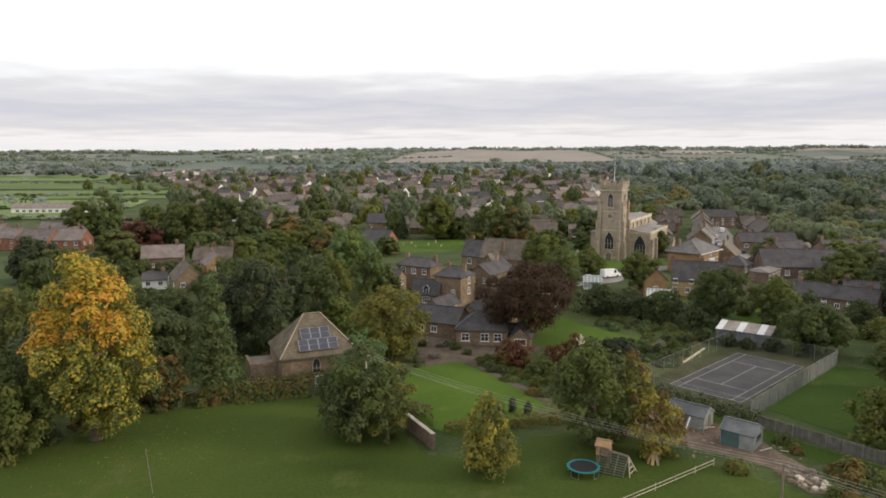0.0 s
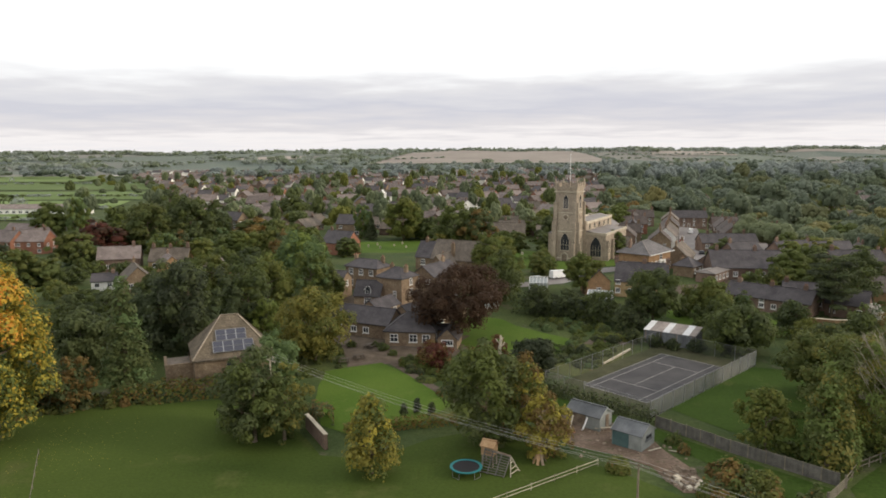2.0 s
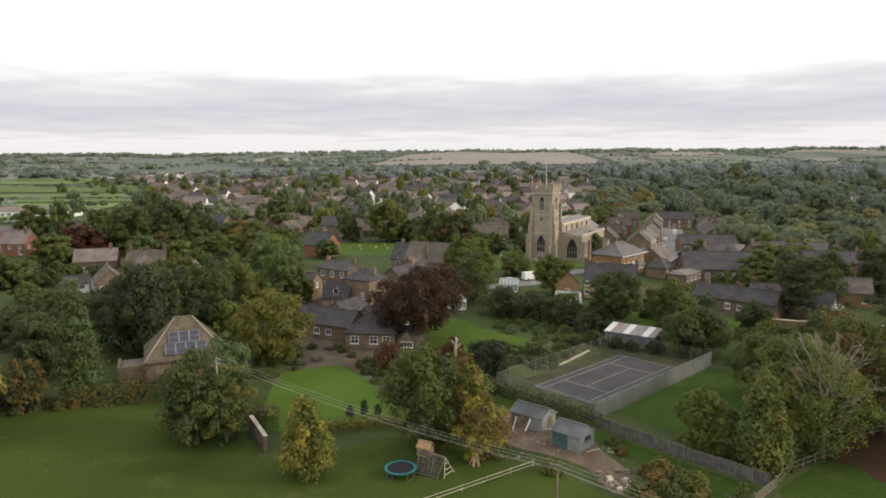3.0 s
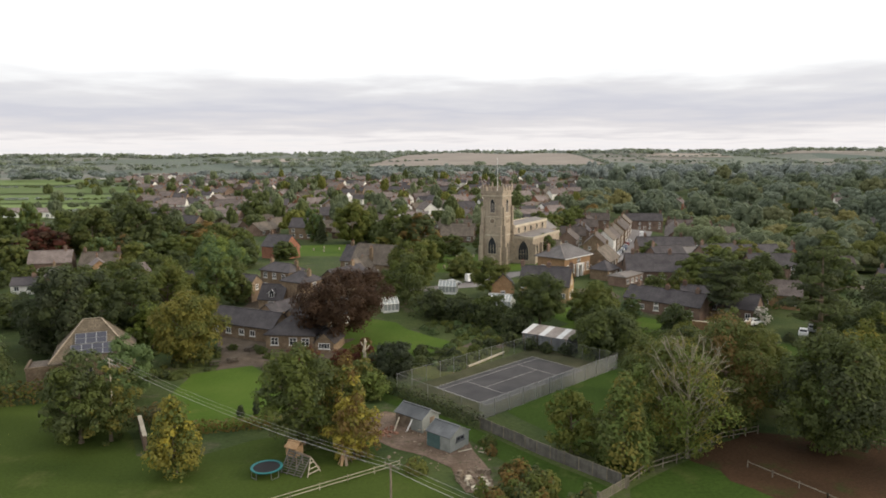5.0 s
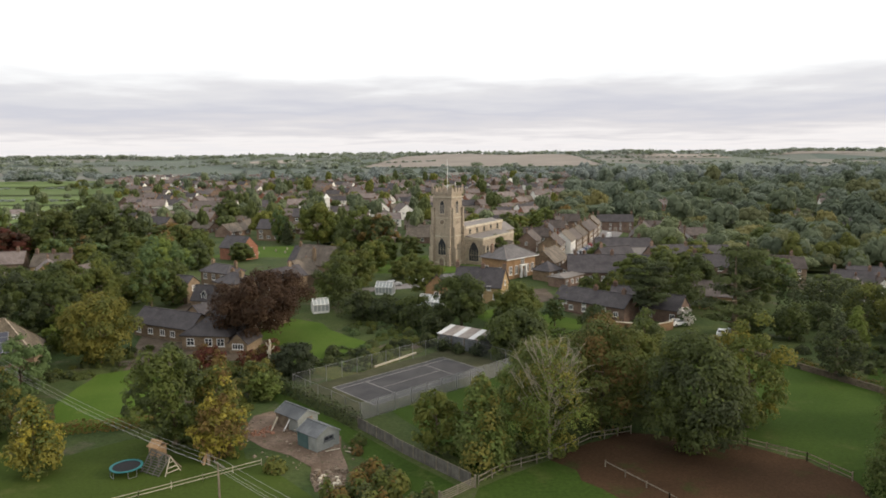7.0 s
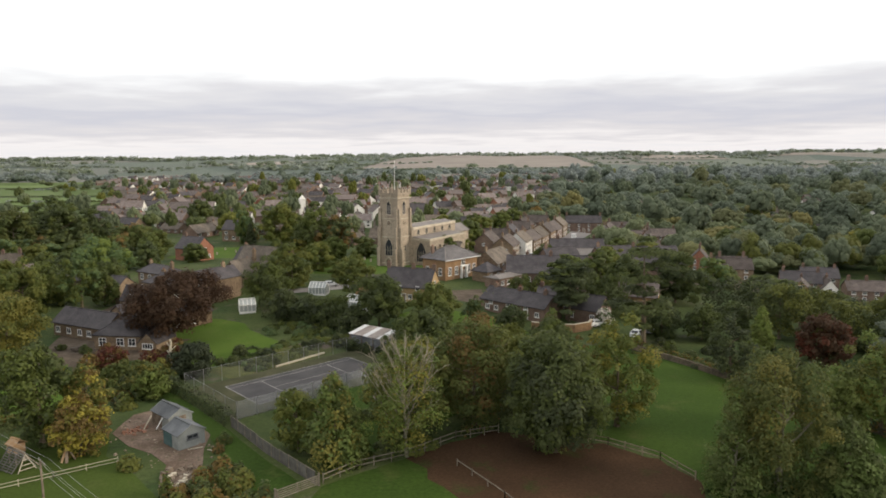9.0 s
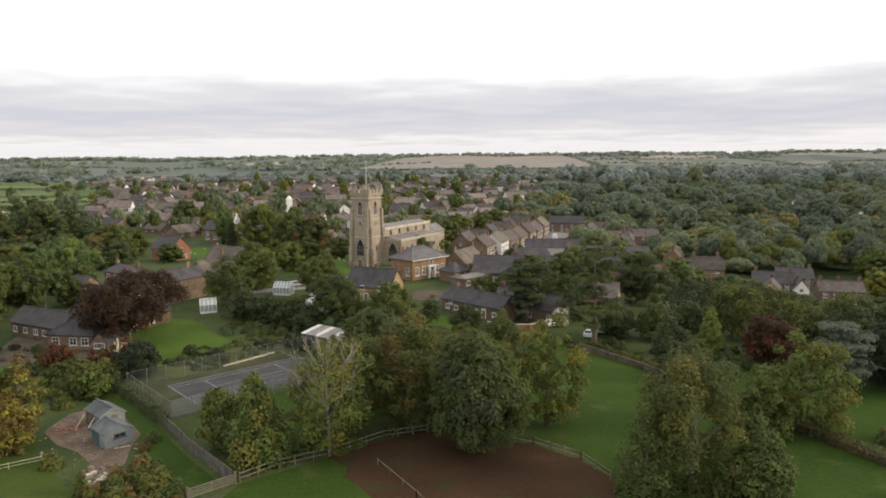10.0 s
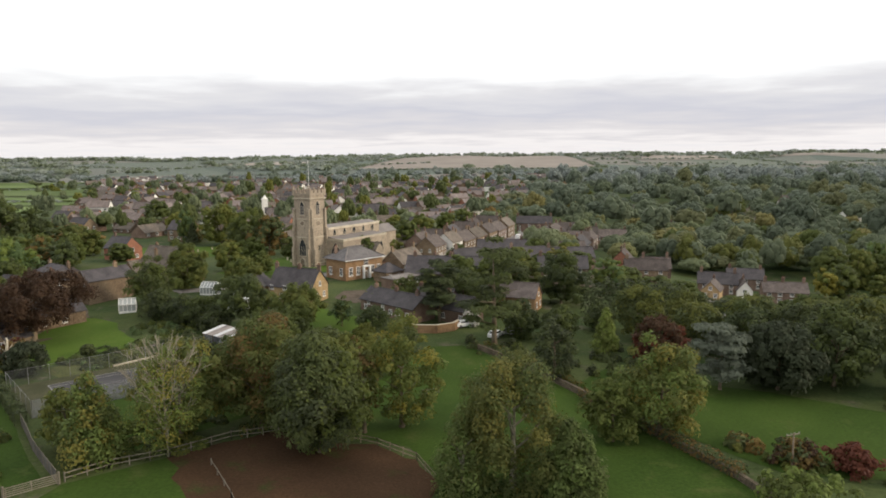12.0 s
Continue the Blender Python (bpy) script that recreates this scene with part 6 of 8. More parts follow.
tree(40.0, 190.0, 5.6, 8.0, ["olive", "green"], "green tree by the lane", "round", 0.51, 82)
tree(74.6, 141.5, 6.2, 4.6, ["ash", "green"], "small ash on the little lawn", "crown", 0.34, 83)
shrub(63.9, 146.2, 3.0, 4.6, ["dark", "green"], "rounded green bush on the little lawn", 0.35, 84)
shrub(80.9, 128.0, 3.9, 6.0, ["olive"], "olive bush beside the curved wall", 0.4, 85)
tree(-25.5, 185.5, 13.2, 14.0, ["light", "ash"], "weeping light green tree behind the manor", "crown", 0.51, 86, "willow_tree", droop=1.2)
tree(-42.5, 199.0, 9.0, 10.0, ["green", "dark"], "green tree in a village garden", "round", 0.51, 87)
tree(-47.0, 156.0, 12.0, 12.5, ["dark", "green"], "dark green tree behind the barn yard", "round", 0.51, 88)
tree(-46.0, 141.0, 9.0, 9.0, ["green"], "green tree by the yellow stone house", "round", 0.51, 89)
tree(-77.0, 139.0, 8.5, 10.0, ["green", "dark"], "green tree beside the white house", "round", 0.51, 90)
tree(-88.0, 152.0, 13.0, 12.0, ["dark", "green"], "dark tree by the estate", "round", 0.51, 91)
for x, y, h, w, k in ((-55.0, 126.0, 10.2, 9.0, "dark"), (-50.0, 118.0, 10.0, 8.5, "deep"), (-56.0, 164.0, 7.8, 9.0, "green"), (-45.7, 174.0, 11.2, 10.5, "olive"), (-51.5, 169.0, 9.0, 9.0, "green"), (-63.0, 152.0, 5.6, 8.0, "dark"),
                      (-70.0, 160.0, 4.6, 7.0, "green"), (-78.0, 165.0, 4.5, 8.0, "olive"), (-89.0, 190.0, 4.8, 9.0, "green"), (-58.0, 145.0, 7.0, 9.0, "dark"), (-68.0, 140.0, 6.0, 9.0, "green"), (-84.0, 172.0, 4.4, 7.0, "olive"), (-58.5, 192.0, 6.0, 7.0, "green"), (-52.0, 205.0, 8.5, 9.0, "dark"), (-64.0, 130.0, 6.5, 9.0, "dark"), (-81.0, 204.0, 3.8, 8.0, "dark"), (-90.0, 204.0, 4.2, 8.0, "green"), (-73.0, 201.0, 3.2, 6.0, "olive")):
    tree(x, y, h, w, [k, "green" if k != "green" else "dark"], k.replace("deep", "dark").replace("olive", "olive green").replace("dark", "dark green") + " garden tree behind the barn", "round", 0.5, 130, group="trees behind the barn")
tree(-15.0, 164.0, 8.6, 8.0, ["green", "olive"], "green garden tree beside the manor range", "round", 0.5, 96)
tree(-19.5, 176.5, 9.5, 9.0, ["dark", "green"], "dark garden tree behind the manor", "round", 0.5, 97)
tree(-27.0, 166.0, 8.0, 8.5, ["olive", "green"], "olive garden tree behind the manor", "round", 0.5, 98)
tree(-33.0, 168.0, 9.5, 11.0, ["dark", "green"], "dark green garden tree", "round", 0.51, 92)
tree(-113.9, 192.5, 12.8, 13.0, ["dark", "deep"], "dark tree in front of the red brick estate", "round", 0.60, 93)
shrub(102.3, 141.5, 4.2, 4.0, ["white", "ash"], "white variegated shrub by the drive", 0.4, 94)

hedge([(23.6, 104.4), (31.3, 96.2), (37.2, 89.4), (38.8, 87.4)], 1.9, 1.6, ["dark", "deep", "dark"], "dense dark hedge below the tennis court", 0.3, 3)
hedge([(-16, 91), (-11.5, 88.5), (-6, 92.5), (-4.5, 88)], 2.0, 2.2, ["dark", "russet"], "dark overgrown hedge by the garden wall", 0.35, 4)
hedge([(-37, 98.4), (-29.5, 99.3), (-22, 101.5), (-19, 104)], 2.5, 3.2, ["dark", "russet", "olive"], "overgrown brown hedge below the barn", 0.4, 5)
hedge([(28, 152), (36, 147.5), (46, 141), (50, 134)], 3.6, 4.5, ["deep", "dark"], "tall dark hedge above the kitchen garden", 0.45, 6)
hedge([(127.5, 150.5), (140, 150), (150, 149)], 7.6, 5.0, ["deep"], "tall clipped dark green hedge", 0.5, 7)
hedge([(150, 150), (158, 141), (164, 130)], 5.6, 5.0, ["deep", "dark"], "clipped dark hedge beside the car park", 0.5, 8)
hedge([(117.5, 97.5), (121.0, 90.5), (126.8, 79.0), (130.6, 70.5)], 1.6, 1.4, ["dark", "russet"], "low rough hedge along the field wall", 0.35, 9)
hedge([(104.5, 126.4), (111.8, 114.8), (118.4, 101.2)], 1.0, 1.0, ["dark", "olive", "russet"], "rough growth along the field wall", 0.3, 13)
hedge([(-2, 86.5), (6, 88.0), (14, 89.5)], 1.3, 1.6, ["russet", "olive"], "low brown hedge below the lawn", 0.3, 10)
hedge([(160, 93), (178, 84)], 2.2, 2.0, ["dark"], "dark hedge at the end of the long lawn", 0.4, 11)
hedge([(58, 127.5), (68, 133.5), (82, 128)], 2.0, 1.8, ["dark", "green"], "green hedge behind the long shed", 0.35, 12)

for i, (x, y, h, w, k) in enumerate(((112, 133, 7, 8.5, "dark"), (119, 130, 6.4, 8, "green"), (144, 124, 9, 11, "olive"), (151, 118, 10, 11, "green"), (160, 116, 11, 12, "deep"), (129, 138, 6, 7.5, "green"), (134.5, 130.5, 12.4, 10, "olive"), (146, 136, 9, 11, "olive"), (157, 128, 10, 12, "olive"),
                                     (106, 152, 9, 9, "dark"), (101, 158, 9, 9, "green"), (88, 122, 7, 8, "green"), (170, 116, 11, 12, "olive"), (181, 110, 12, 12, "olive"), (82, 136, 6, 7, "green"), (66, 134, 7, 8, "green"), (26.0, 160, 11.5, 11, "dark"), (33, 148.6, 6.4, 7.6, "deep"), (39, 145.6, 6.0, 7.6, "deep"), (44.6, 142.4, 6.6, 8, "dark"), (49.8, 136.4, 5.6, 6.4, "deep"), (80, 157.6, 4.6, 5.6, "olive"), (87, 163.5, 6, 7, "green"), (92.6, 163, 7, 7, "olive"))):
    tree(x, y, h, w, [k, "dark" if k != "dark" else "green"], "dark broadleaf tree in the gardens below the village", "round", 0.37, 200 + i, group="garden trees")

undergrowth("border", [(7.4, 108), (13, 96.5), (16, 90), (24, 96), (24, 104), (16, 114), (9, 120), (2, 117)], "mixed garden border of shrubs and perennials", ["dark", "green", "deep", "olive", "russet", "green"], 1.6, 0.3, 0.26, 21)
undergrowth("flower_beds", [(27, 115), (33, 122), (37, 130), (29, 141), (33, 146), (48, 136), (50, 128), (36, 111)], "autumn flower beds and mixed low bushes", ["dark", "green", "deep", "olive", "ash", "dark"], 1.3, 0.3, 0.2, 22)
undergrowth("scrub", [(28, 76), (33, 73), (35, 69), (38, 66), (33, 60), (46, 62), (50, 66.5), (46, 70), (42.5, 74), (40, 73.5), (39.6, 68.8), (35, 68.6), (32.6, 74.4)], "rough scrub and brambles below the yard", ["dark", "olive", "russet", "green"], 2.3, 0.34, 0.3, 23)
undergrowth("scrub", [(39, 84.5), (43, 77), (46, 69), (42, 70), (39.5, 76)], "brambles beside the grass strip", ["dark", "russet", "green"], 1.6, 0.32, 0.3, 24)
undergrowth("brambles", [(-60, 78), (-55, 83), (-50, 90), (-44, 97), (-36, 99), (-30, 100), (-30, 97.6), (-38, 95.5), (-46, 92), (-52, 82), (-60, 75)], "bramble bank at the meadow edge", ["dark", "russet", "olive"], 1.6, 0.35, 0.4, 25)
undergrowth("scrub", [(50, 84), (56, 90), (64, 92), (70, 82), (64, 78.5), (55, 74)], "nettles and scrub under the trees", ["dark", "green", "olive"], 1.2, 0.35, 0.2, 26)
undergrowth("shrubbery", [(98, 131), (108, 133), (120, 118), (130, 125), (140, 112), (128, 106), (112, 110), (104, 118)], "shady shrubbery behind the drive", ["dark", "deep", "green"], 1.8, 0.42, 0.1, 27)
undergrowth("shrubbery", [(134, 84), (142, 78), (150, 71), (160, 60), (136, 60), (131, 72)], "mixed bushes at the garden end", ["dark", "green", "olive", "russet"], 1.5, 0.4, 0.08, 28)
undergrowth("garden_planting", [(-15, 133), (-12, 126), (-6, 122), (-6, 113), (-12, 108), (-22, 106), (-12, 122), (-22, 124)], "shrubs round the forecourt", ["dark", "green", "olive"], 1.5, 0.35, 0.14, 29)

# clipped box beds and round bushes at the edge of the upper lawn
for pts in ([(27.2, 116.4), (30.4, 114.6), (33.6, 117.2), (30.2, 119.4), (27.2, 116.4)], [(29.0, 123.4), (32.4, 121.0), (34.6, 123.6), (31.4, 126.4), (29.0, 123.4)]):
    hedge(pts, 0.55, 0.5, ["deep", "dark"], "low clipped box hedge round a garden bed", 0.2, 15, "box_hedge")
for x, y, h, w in ((30.2, 121.3, 2.1, 3.2), (36.2, 119.4, 2.0, 2.8), (37.8, 116.6, 1.8, 2.5), (34.4, 120.6, 1.3, 1.8), (40.2, 123.6, 1.6, 2.6), (43.4, 126.2, 1.9, 3.0)):
    shrub(x, y, h, w, ["dark", "deep"] if w > 2.6 else ["green", "dark"], "rounded clipped bush in the garden beds", 0.22, 36, "clipped_bush", fill=1.0)
for x, y, h, w in ((50.6, 124.6, 2.4, 3.0), (53.4, 122.6, 2.0, 2.8), (57.0, 121.0, 2.6, 3.2), (47.6, 127.6, 2.6, 3.2)):
    shrub(x, y, h, w, ["deep", "dark"], "dark shrub in front of the long shed", 0.28, 37)
for x, y, h, w in ((-8.0, 124.5, 1.4, 2.2), (-5.4, 126.4, 1.2, 2.0), (0.6, 123.8, 1.5, 2.2), (-1.0, 126.6, 1.0, 1.6), (2.6, 120.6, 1.1, 1.8)):
    shrub(x, y, h, w, ["dark", "green"], "low green shrub beside the manor wall", 0.22, 38)

def fallen_leaves():
    rng = np.random.default_rng(77)
    n = 900
    x, y = rng.normal(-38, 6, n), rng.normal(83, 5.5, n)
    ok = (x + 0.75 * (96 - y) > -52) & (y < 95)
    p = np.stack([x, y, ground_z(x, y) + 0.05], 1)[ok]
    q = leaf_quads(rng, p, np.tile((0, 0, 3.0), (len(p), 1)), 0.10)
    single("fallen_leaves", quads_mesh("fallen_leaves", q, [LEAF["yellow"], LEAF["olive"]], rng.integers(0, 2, len(p))), None, "fallen yellow leaves on the meadow grass", "leaves", kind="stuff")


fallen_leaves()


# ---- garden things ----
def trampoline(x, y):
    t = thing("trampoline", "round trampoline with a teal pad and black mat on the meadow", "trampoline", pose(x, y, gz(x, y)))
    R, n = 1.83, 28
    ring, mat = Build(), Build()
    for i in range(n):
        a, b = 2 * math.pi * i / n, 2 * math.pi * (i + 1) / n
        c = [(math.cos(a), math.sin(a)), (math.cos(b), math.sin(b))]
        lo, hi = R - 0.30, R
        ring.v += [(c[0][0] * r, c[0][1] * r, z) for r, z in ((lo, 0.86), (hi, 0.84), (hi, 0.92), (lo, 0.92))]
        p, q = 4 * i, 4 * ((i + 1) % n)
        for j in range(4):
            k = (j + 1) % 4
            ring.f.append((p + j, p + k, q + k, q + j))
            ring.m.append(0)
    mat.tube([(0, 0, 0.855), (0, 0, 0.875)], (R - 0.28, R - 0.28), 28)
    part("pad", ring, TEAL_PAD, t, "teal safety pad")
    part("mat", mat, BLACK, t, "black jumping mat")
    for i in range(4):
        a = math.pi / 4 + i * math.pi / 2
        l = Build()
        for d in (-0.28, 0.28):
            l.tube([(math.cos(a + d) * (R - 0.1), math.sin(a + d) * (R - 0.1), 0.86), (math.cos(a + d) * (R - 0.06), math.sin(a + d) * (R - 0.06), 0.03)], (0.03, 0.03), 6)
        l.beam((math.cos(a - 0.28) * (R - 0.06), math.sin(a - 0.28) * (R - 0.06), 0.03), (math.cos(a + 0.28) * (R - 0.06), math.sin(a + 0.28) * (R - 0.06), 0.03), 0.05)
        part("leg", l, METAL, t)


trampoline(13.2, 74.6)


def play_frame(x, y, rot):
    t = thing("climbing_frame", "wooden play tower with a broad sloping slatted climbing wall", "climbing frame", pose(x, y, gz(x, y), 0, 0, rot))
    hut = part("hut", Build().box(-1.7, 0.5, 1.35, 1.5, 1.3, 1.15), NEW_TIMBER, t, "tan boarded lookout hut")
    for k in range(5):
        part("board", Build().box(-1.7, -0.17, 1.4 + 0.22 * k, 1.54, 0.04, 0.19), NEW_TIMBER, hut)
    part("hut_roof", roof(1.6, 1.4, 2.5, 0.45, "gable", 0.15, 0.06), NEW_TIMBER, hut, at=pose(-1.7, 0.5, 0))
    for dx in (-2.35, -1.05):
        for dy in (-0.05, 1.05):
            part("post", Build().box(dx, dy, 0, 0.12, 0.12, 1.4), TIMBER, t)
    # the climbing wall leans from the top beam towards the meadow, with an open triangular end
    part("ridge_beam", Build().beam((-1.9, -0.2, 2.25), (1.2, -0.2, 1.9), 0.14), TIMBER, t)
    for u, v, z in ((-1.9, -1.9, 2.25), (-0.9, -1.0, 2.14), (0.15, -0.0, 2.02), (1.2, 1.0, 1.9)):
        part("rail", Build().beam((u, -0.2, z), (v, -1.9, 0.03), 0.10), FENCE_BOARD, t)
    for i in range(9):
        k = (i + 0.5) / 9
        part("slat", Build().beam((-1.9, -0.24 - 1.66 * k, 2.25 - 2.2 * k), (1.2 - 0.2 * k, -0.24 - 1.66 * k, 1.93 - 1.88 * k), 0.15, 0.04), FENCE_BOARD, t)
    part("end_frame", Build().beam((1.2, -0.2, 1.9), (1.7, -1.5, 0.02), 0.09).beam((1.2, -0.2, 1.9), (2.0, 0.5, 0.02), 0.09).beam((1.5, -1.0, 0.75), (1.7, 0.2, 0.75), 0.08).beam((1.35, -0.6, 1.3), (1.45, 0.05, 1.3), 0.08).beam((1.62, -1.3, 0.3), (1.9, 0.38, 0.3), 0.08), PALE_TIMBER, t, "pale triangular end ladder")
    part("back_leg", Build().beam((1.2, -0.2, 1.9), (1.3, 1.2, 0.02), 0.1), TIMBER, t)


play_frame(17.3, 75.6, -28)


def wigwam(x, y):
    t = thing("play_wigwam", "small wooden play wigwam of leaning boards", "wigwam", pose(x, y, gz(x, y), 0, 0, 20))
    for i in range(7):
        a = i * 2 * math.pi / 8
        part("board", Build().beam((math.cos(a) * 0.85, math.sin(a) * 0.85, 0.0), (math.cos(a) * 0.05, math.sin(a) * 0.05, 1.7), 0.34, 0.04), NEW_TIMBER if i % 3 else TIMBER, t)


wigwam(21.9, 77.2)


def shed(x, y, rot, L, W, he, hr, mat_wall, front, label):
    s = thing("shed", label, "shed", pose(x, y, gz(x, y), 0, 0, rot))
    part("wall", walls(L, W, he, hr, "gable"), mat_wall, s)
    part("front_panel", Build().box(-L * 0.2, 0, 0.02, L * 0.55, 0.05, he - 0.1), front, s, at=pose(0, -W / 2 - 0.03, 0))
    part("roof", roof(L, W, he, hr, "gable", 0.18, 0.07), FELT, s, "dark felt roof")
    for sx in (-1, 1):
        part("bargeboard", Build().beam((sx * (L / 2 + 0.14), -W / 2 - 0.18, he - 0.12), (sx * (L / 2 + 0.14), 0, he + hr + 0.02), 0.04, 0.16).beam((sx * (L / 2 + 0.14), W / 2 + 0.18, he - 0.12), (sx * (L / 2 + 0.14), 0, he + hr + 0.02), 0.04, 0.16), GREY_SHED, s)
    return s


s1 = shed(30.3, 88.6, -42, 4.9, 3.3, 1.9, 0.9, GREY_SHED, TIMBER, "grey boarded garden shed with a dark felt roof")
part("shed_door", Build().box(0, -0.03, 0, 0.9, 0.06, 1.8), TIMBER, s1, at=on_side("R", 4.9, 3.3, 0.3, 0.03))
s2 = shed(34.3, 82.2, -42, 3.9, 3.6, 2.0, 0.9, GREY_SHED, TEAL_SHED, "grey and teal painted shed with a dark felt roof")
put_window(s2, on_side("R", 3.9, 3.6, 0.1, 1.1), 1.5, 0.6, 2, 0, FELT)
for i, (x, y, z, a, L) in enumerate(((27.6, 87.0, 0.9, 60, 2.6), (29.3, 86.6, 0.8, 40, 2.0), (31.5, 86.0, 0.5, 5, 2.2), (36.4, 80.2, 0.12, 20, 1.8), (38.6, 79.6, 0.1, -30, 1.4))):
    d = Vector((math.cos(radians(a)), math.sin(radians(a)), 0)) * L / 2
    up = Vector((0, 0, 0.75 if i < 2 else 0.04))
    c = Vector((x, y, z))
    single("plank", Build().beam(c - d * (0.5 if i < 2 else 1) - up, c + d * (0.5 if i < 2 else 1) + up, 0.22, 0.05), PALE_TIMBER if i != 1 else WHITE_PAINT, "loose pale plank leaning in the shed yard", "plank")


def rubble(name, poly, label, material, size, n, seed):
    rng = np.random.default_rng(seed)
    xs, ys = [p[0] for p in poly], [p[1] for p in poly]
    b = Build()
    x, y = rng.uniform(min(xs), max(xs), n), rng.uniform(min(ys), max(ys), n)
    for px, py in zip(x[inside(x, y, poly)], y[inside(x, y, poly)]):
        s = size * rng.uniform(0.4, 1.5)
        b.box(px, py, gz(px, py) - 0.03, s, s * rng.uniform(0.4, 1), s * rng.uniform(0.25, 0.8), rng.uniform(0, 3), rng.uniform(0.5, 0.9))
    single(name, b, material, label, "rubble", kind="stuff")


rubble("rubble", [(34.6, 74.2), (36.8, 75.8), (38.8, 74.6), (39.2, 69.6), (36.0, 69.8)], "pale broken rubble and boards in the yard", TIMBER, 0.5, 150, 5)
rubble("board_heap", [(35.4, 72.6), (37.6, 73.6), (38.8, 70.4), (36.6, 70.0)], "heap of pale broken boards at the end of the yard", PALE_TIMBER, 0.6, 26, 9)
rubble("clay_heap", [(24.4, 85.6), (26.6, 88.4), (28.4, 86.2), (26.4, 84.0)], "heap of orange broken clay pots and bricks", TERRACOTTA, 0.4, 60, 8)
rubble("yard_clutter", [(23, 89), (27, 92), (37, 84), (40, 78), (33, 74), (25, 80)], "scattered odds and ends in the dirt yard", TIMBER, 0.3, 160, 6)


def long_shed():
    s = thing("long_shed", "long low shed with brown corrugated roof and white roof lights", "shed", pose(54.8, 126.8, gz(54.8, 126.8), 0, 0, -36))
    L, W, H = 9.6, 4.2, 2.5
    part("wall", Build().box(0, 0, -0.5, L, W, H + 0.5), FELT, s)
    for i in range(8):
        x = -L / 2 + L * (i + 0.5) / 8
        clear = i in (0, 3, 6)
        part("roof_sheet", Build().solid([(x - L / 16, -W / 2 - 0.3, H), (x + L / 16, -W / 2 - 0.3, H), (x + L / 16, W / 2 + 0.3, H + 0.75), (x - L / 16, W / 2 + 0.3, H + 0.75)] +
                                         [(x - L / 16, -W / 2 - 0.3, H + 0.06), (x + L / 16, -W / 2 - 0.3, H + 0.06), (x + L / 16, W / 2 + 0.3, H + 0.81), (x - L / 16, W / 2 + 0.3, H + 0.81)],
                                         ((3, 2, 1, 0), (4, 5, 6, 7), (0, 1, 5, 4), (1, 2, 6, 5), (2, 3, 7, 6), (3, 0, 4, 7))), CLEAR_SHEET if clear else CORRUGATED, s, "clear white roof light" if clear else "")
    for i in range(4):
        part("post", Build().box(-L / 2 + 0.4 + i * 2.9, -W / 2 - 0.15, 0, 0.14, 0.14, H), TIMBER, s)


long_shed()


def greenhouse(x, y, rot, L, W, label):
    g = thing("greenhouse", label, "greenhouse", pose(x, y, gz(x, y), 0, 0, rot))
    he, hr = 1.9, 1.2
    part("base_wall", Build().box(0, 0, -0.3, L, W, 0.7), WHITE_PAINT, g)
    part("glazing", walls(L - 0.1, W - 0.1, he, hr, "gable"), GH_GLASS, g)
    part("roof_glazing", roof(L, W, he, hr, "gable", 0.08, 0.03), GH_GLASS, g)
    n = int(L / 0.75)
    for i in range(n + 1):
        x0 = -L / 2 + L * i / n
        part("glazing_bar", Build().beam((x0, -W / 2 - 0.02, 0.4), (x0, -W / 2 - 0.02, he), 0.11).beam((x0, -W / 2 - 0.06, he), (x0, 0, he + hr + 0.08), 0.11).beam((x0, W / 2 + 0.06, he), (x0, 0, he + hr + 0.08), 0.11), WHITE_PAINT, g)
    part("ridge", Build().beam((-L / 2, 0, he + hr + 0.12), (L / 2, 0, he + hr + 0.12), 0.12).beam((-L / 2, -W / 2 - 0.05, he), (L / 2, -W / 2 - 0.05, he), 0.1), WHITE_PAINT, g)
    for sx in (-1, 1):
        e = Build()
        for k in range(5):
            u = -W / 2 + W * k / 4
            e.beam((sx * (L / 2 + 0.02), u, 0.4), (sx * (L / 2 + 0.02), u, he + hr * (1 - abs(u) / (W / 2))), 0.11)
        part("end_frame", e, WHITE_PAINT, g)


GH_GLASS = plain("greenhouse_glass", (0.33, 0.35, 0.34), 0.25)
greenhouse(36.4, 171.0, -12, 4.4, 2.8, "white framed greenhouse beside the lane")
greenhouse(48.4, 156.4, -20, 5.6, 4.2, "white framed conservatory behind the tall hedge")


greenhouse(22.6, 154.5, 20, 3.6, 2.6, "small white framed glasshouse beside the upper lawn")


def garden_wall(pts, h, w, mat, label, cap=None, name="garden_wall"):
    t = thing(name, label, "wall", pose(pts[0][0], pts[0][1], 0))
    ox, oy = pts[0]
    for (x0, y0), (x1, y1) in zip(pts[:-1], pts[1:]):
        L, a = math.hypot(x1 - x0, y1 - y0), math.atan2(y1 - y0, x1 - x0)
        n = max(1, int(L / 4))
        for i in range(n):
            t0, t1 = i / n, (i + 1) / n
            mx, my = x0 + (x1 - x0) * (t0 + t1) / 2, y0 + (y1 - y0) * (t0 + t1) / 2
            z = gz(mx, my)
            seg = part("wall_section", Build().box(mx - ox, my - oy, z - 0.6, L / n + 0.02, w, h + 0.6, a), mat, t)
            if cap:
                part("coping", Build().box(mx - ox, my - oy, z + h, L / n + 0.02, w + 0.12, 0.1, a), cap, seg)
    return t


garden_wall([(-7.0, 88.2), (-3.5, 81.4)], 1.9, 0.4, BROWN_BRICK, "old brick garden wall end with pale coping", TRIM_STONE)


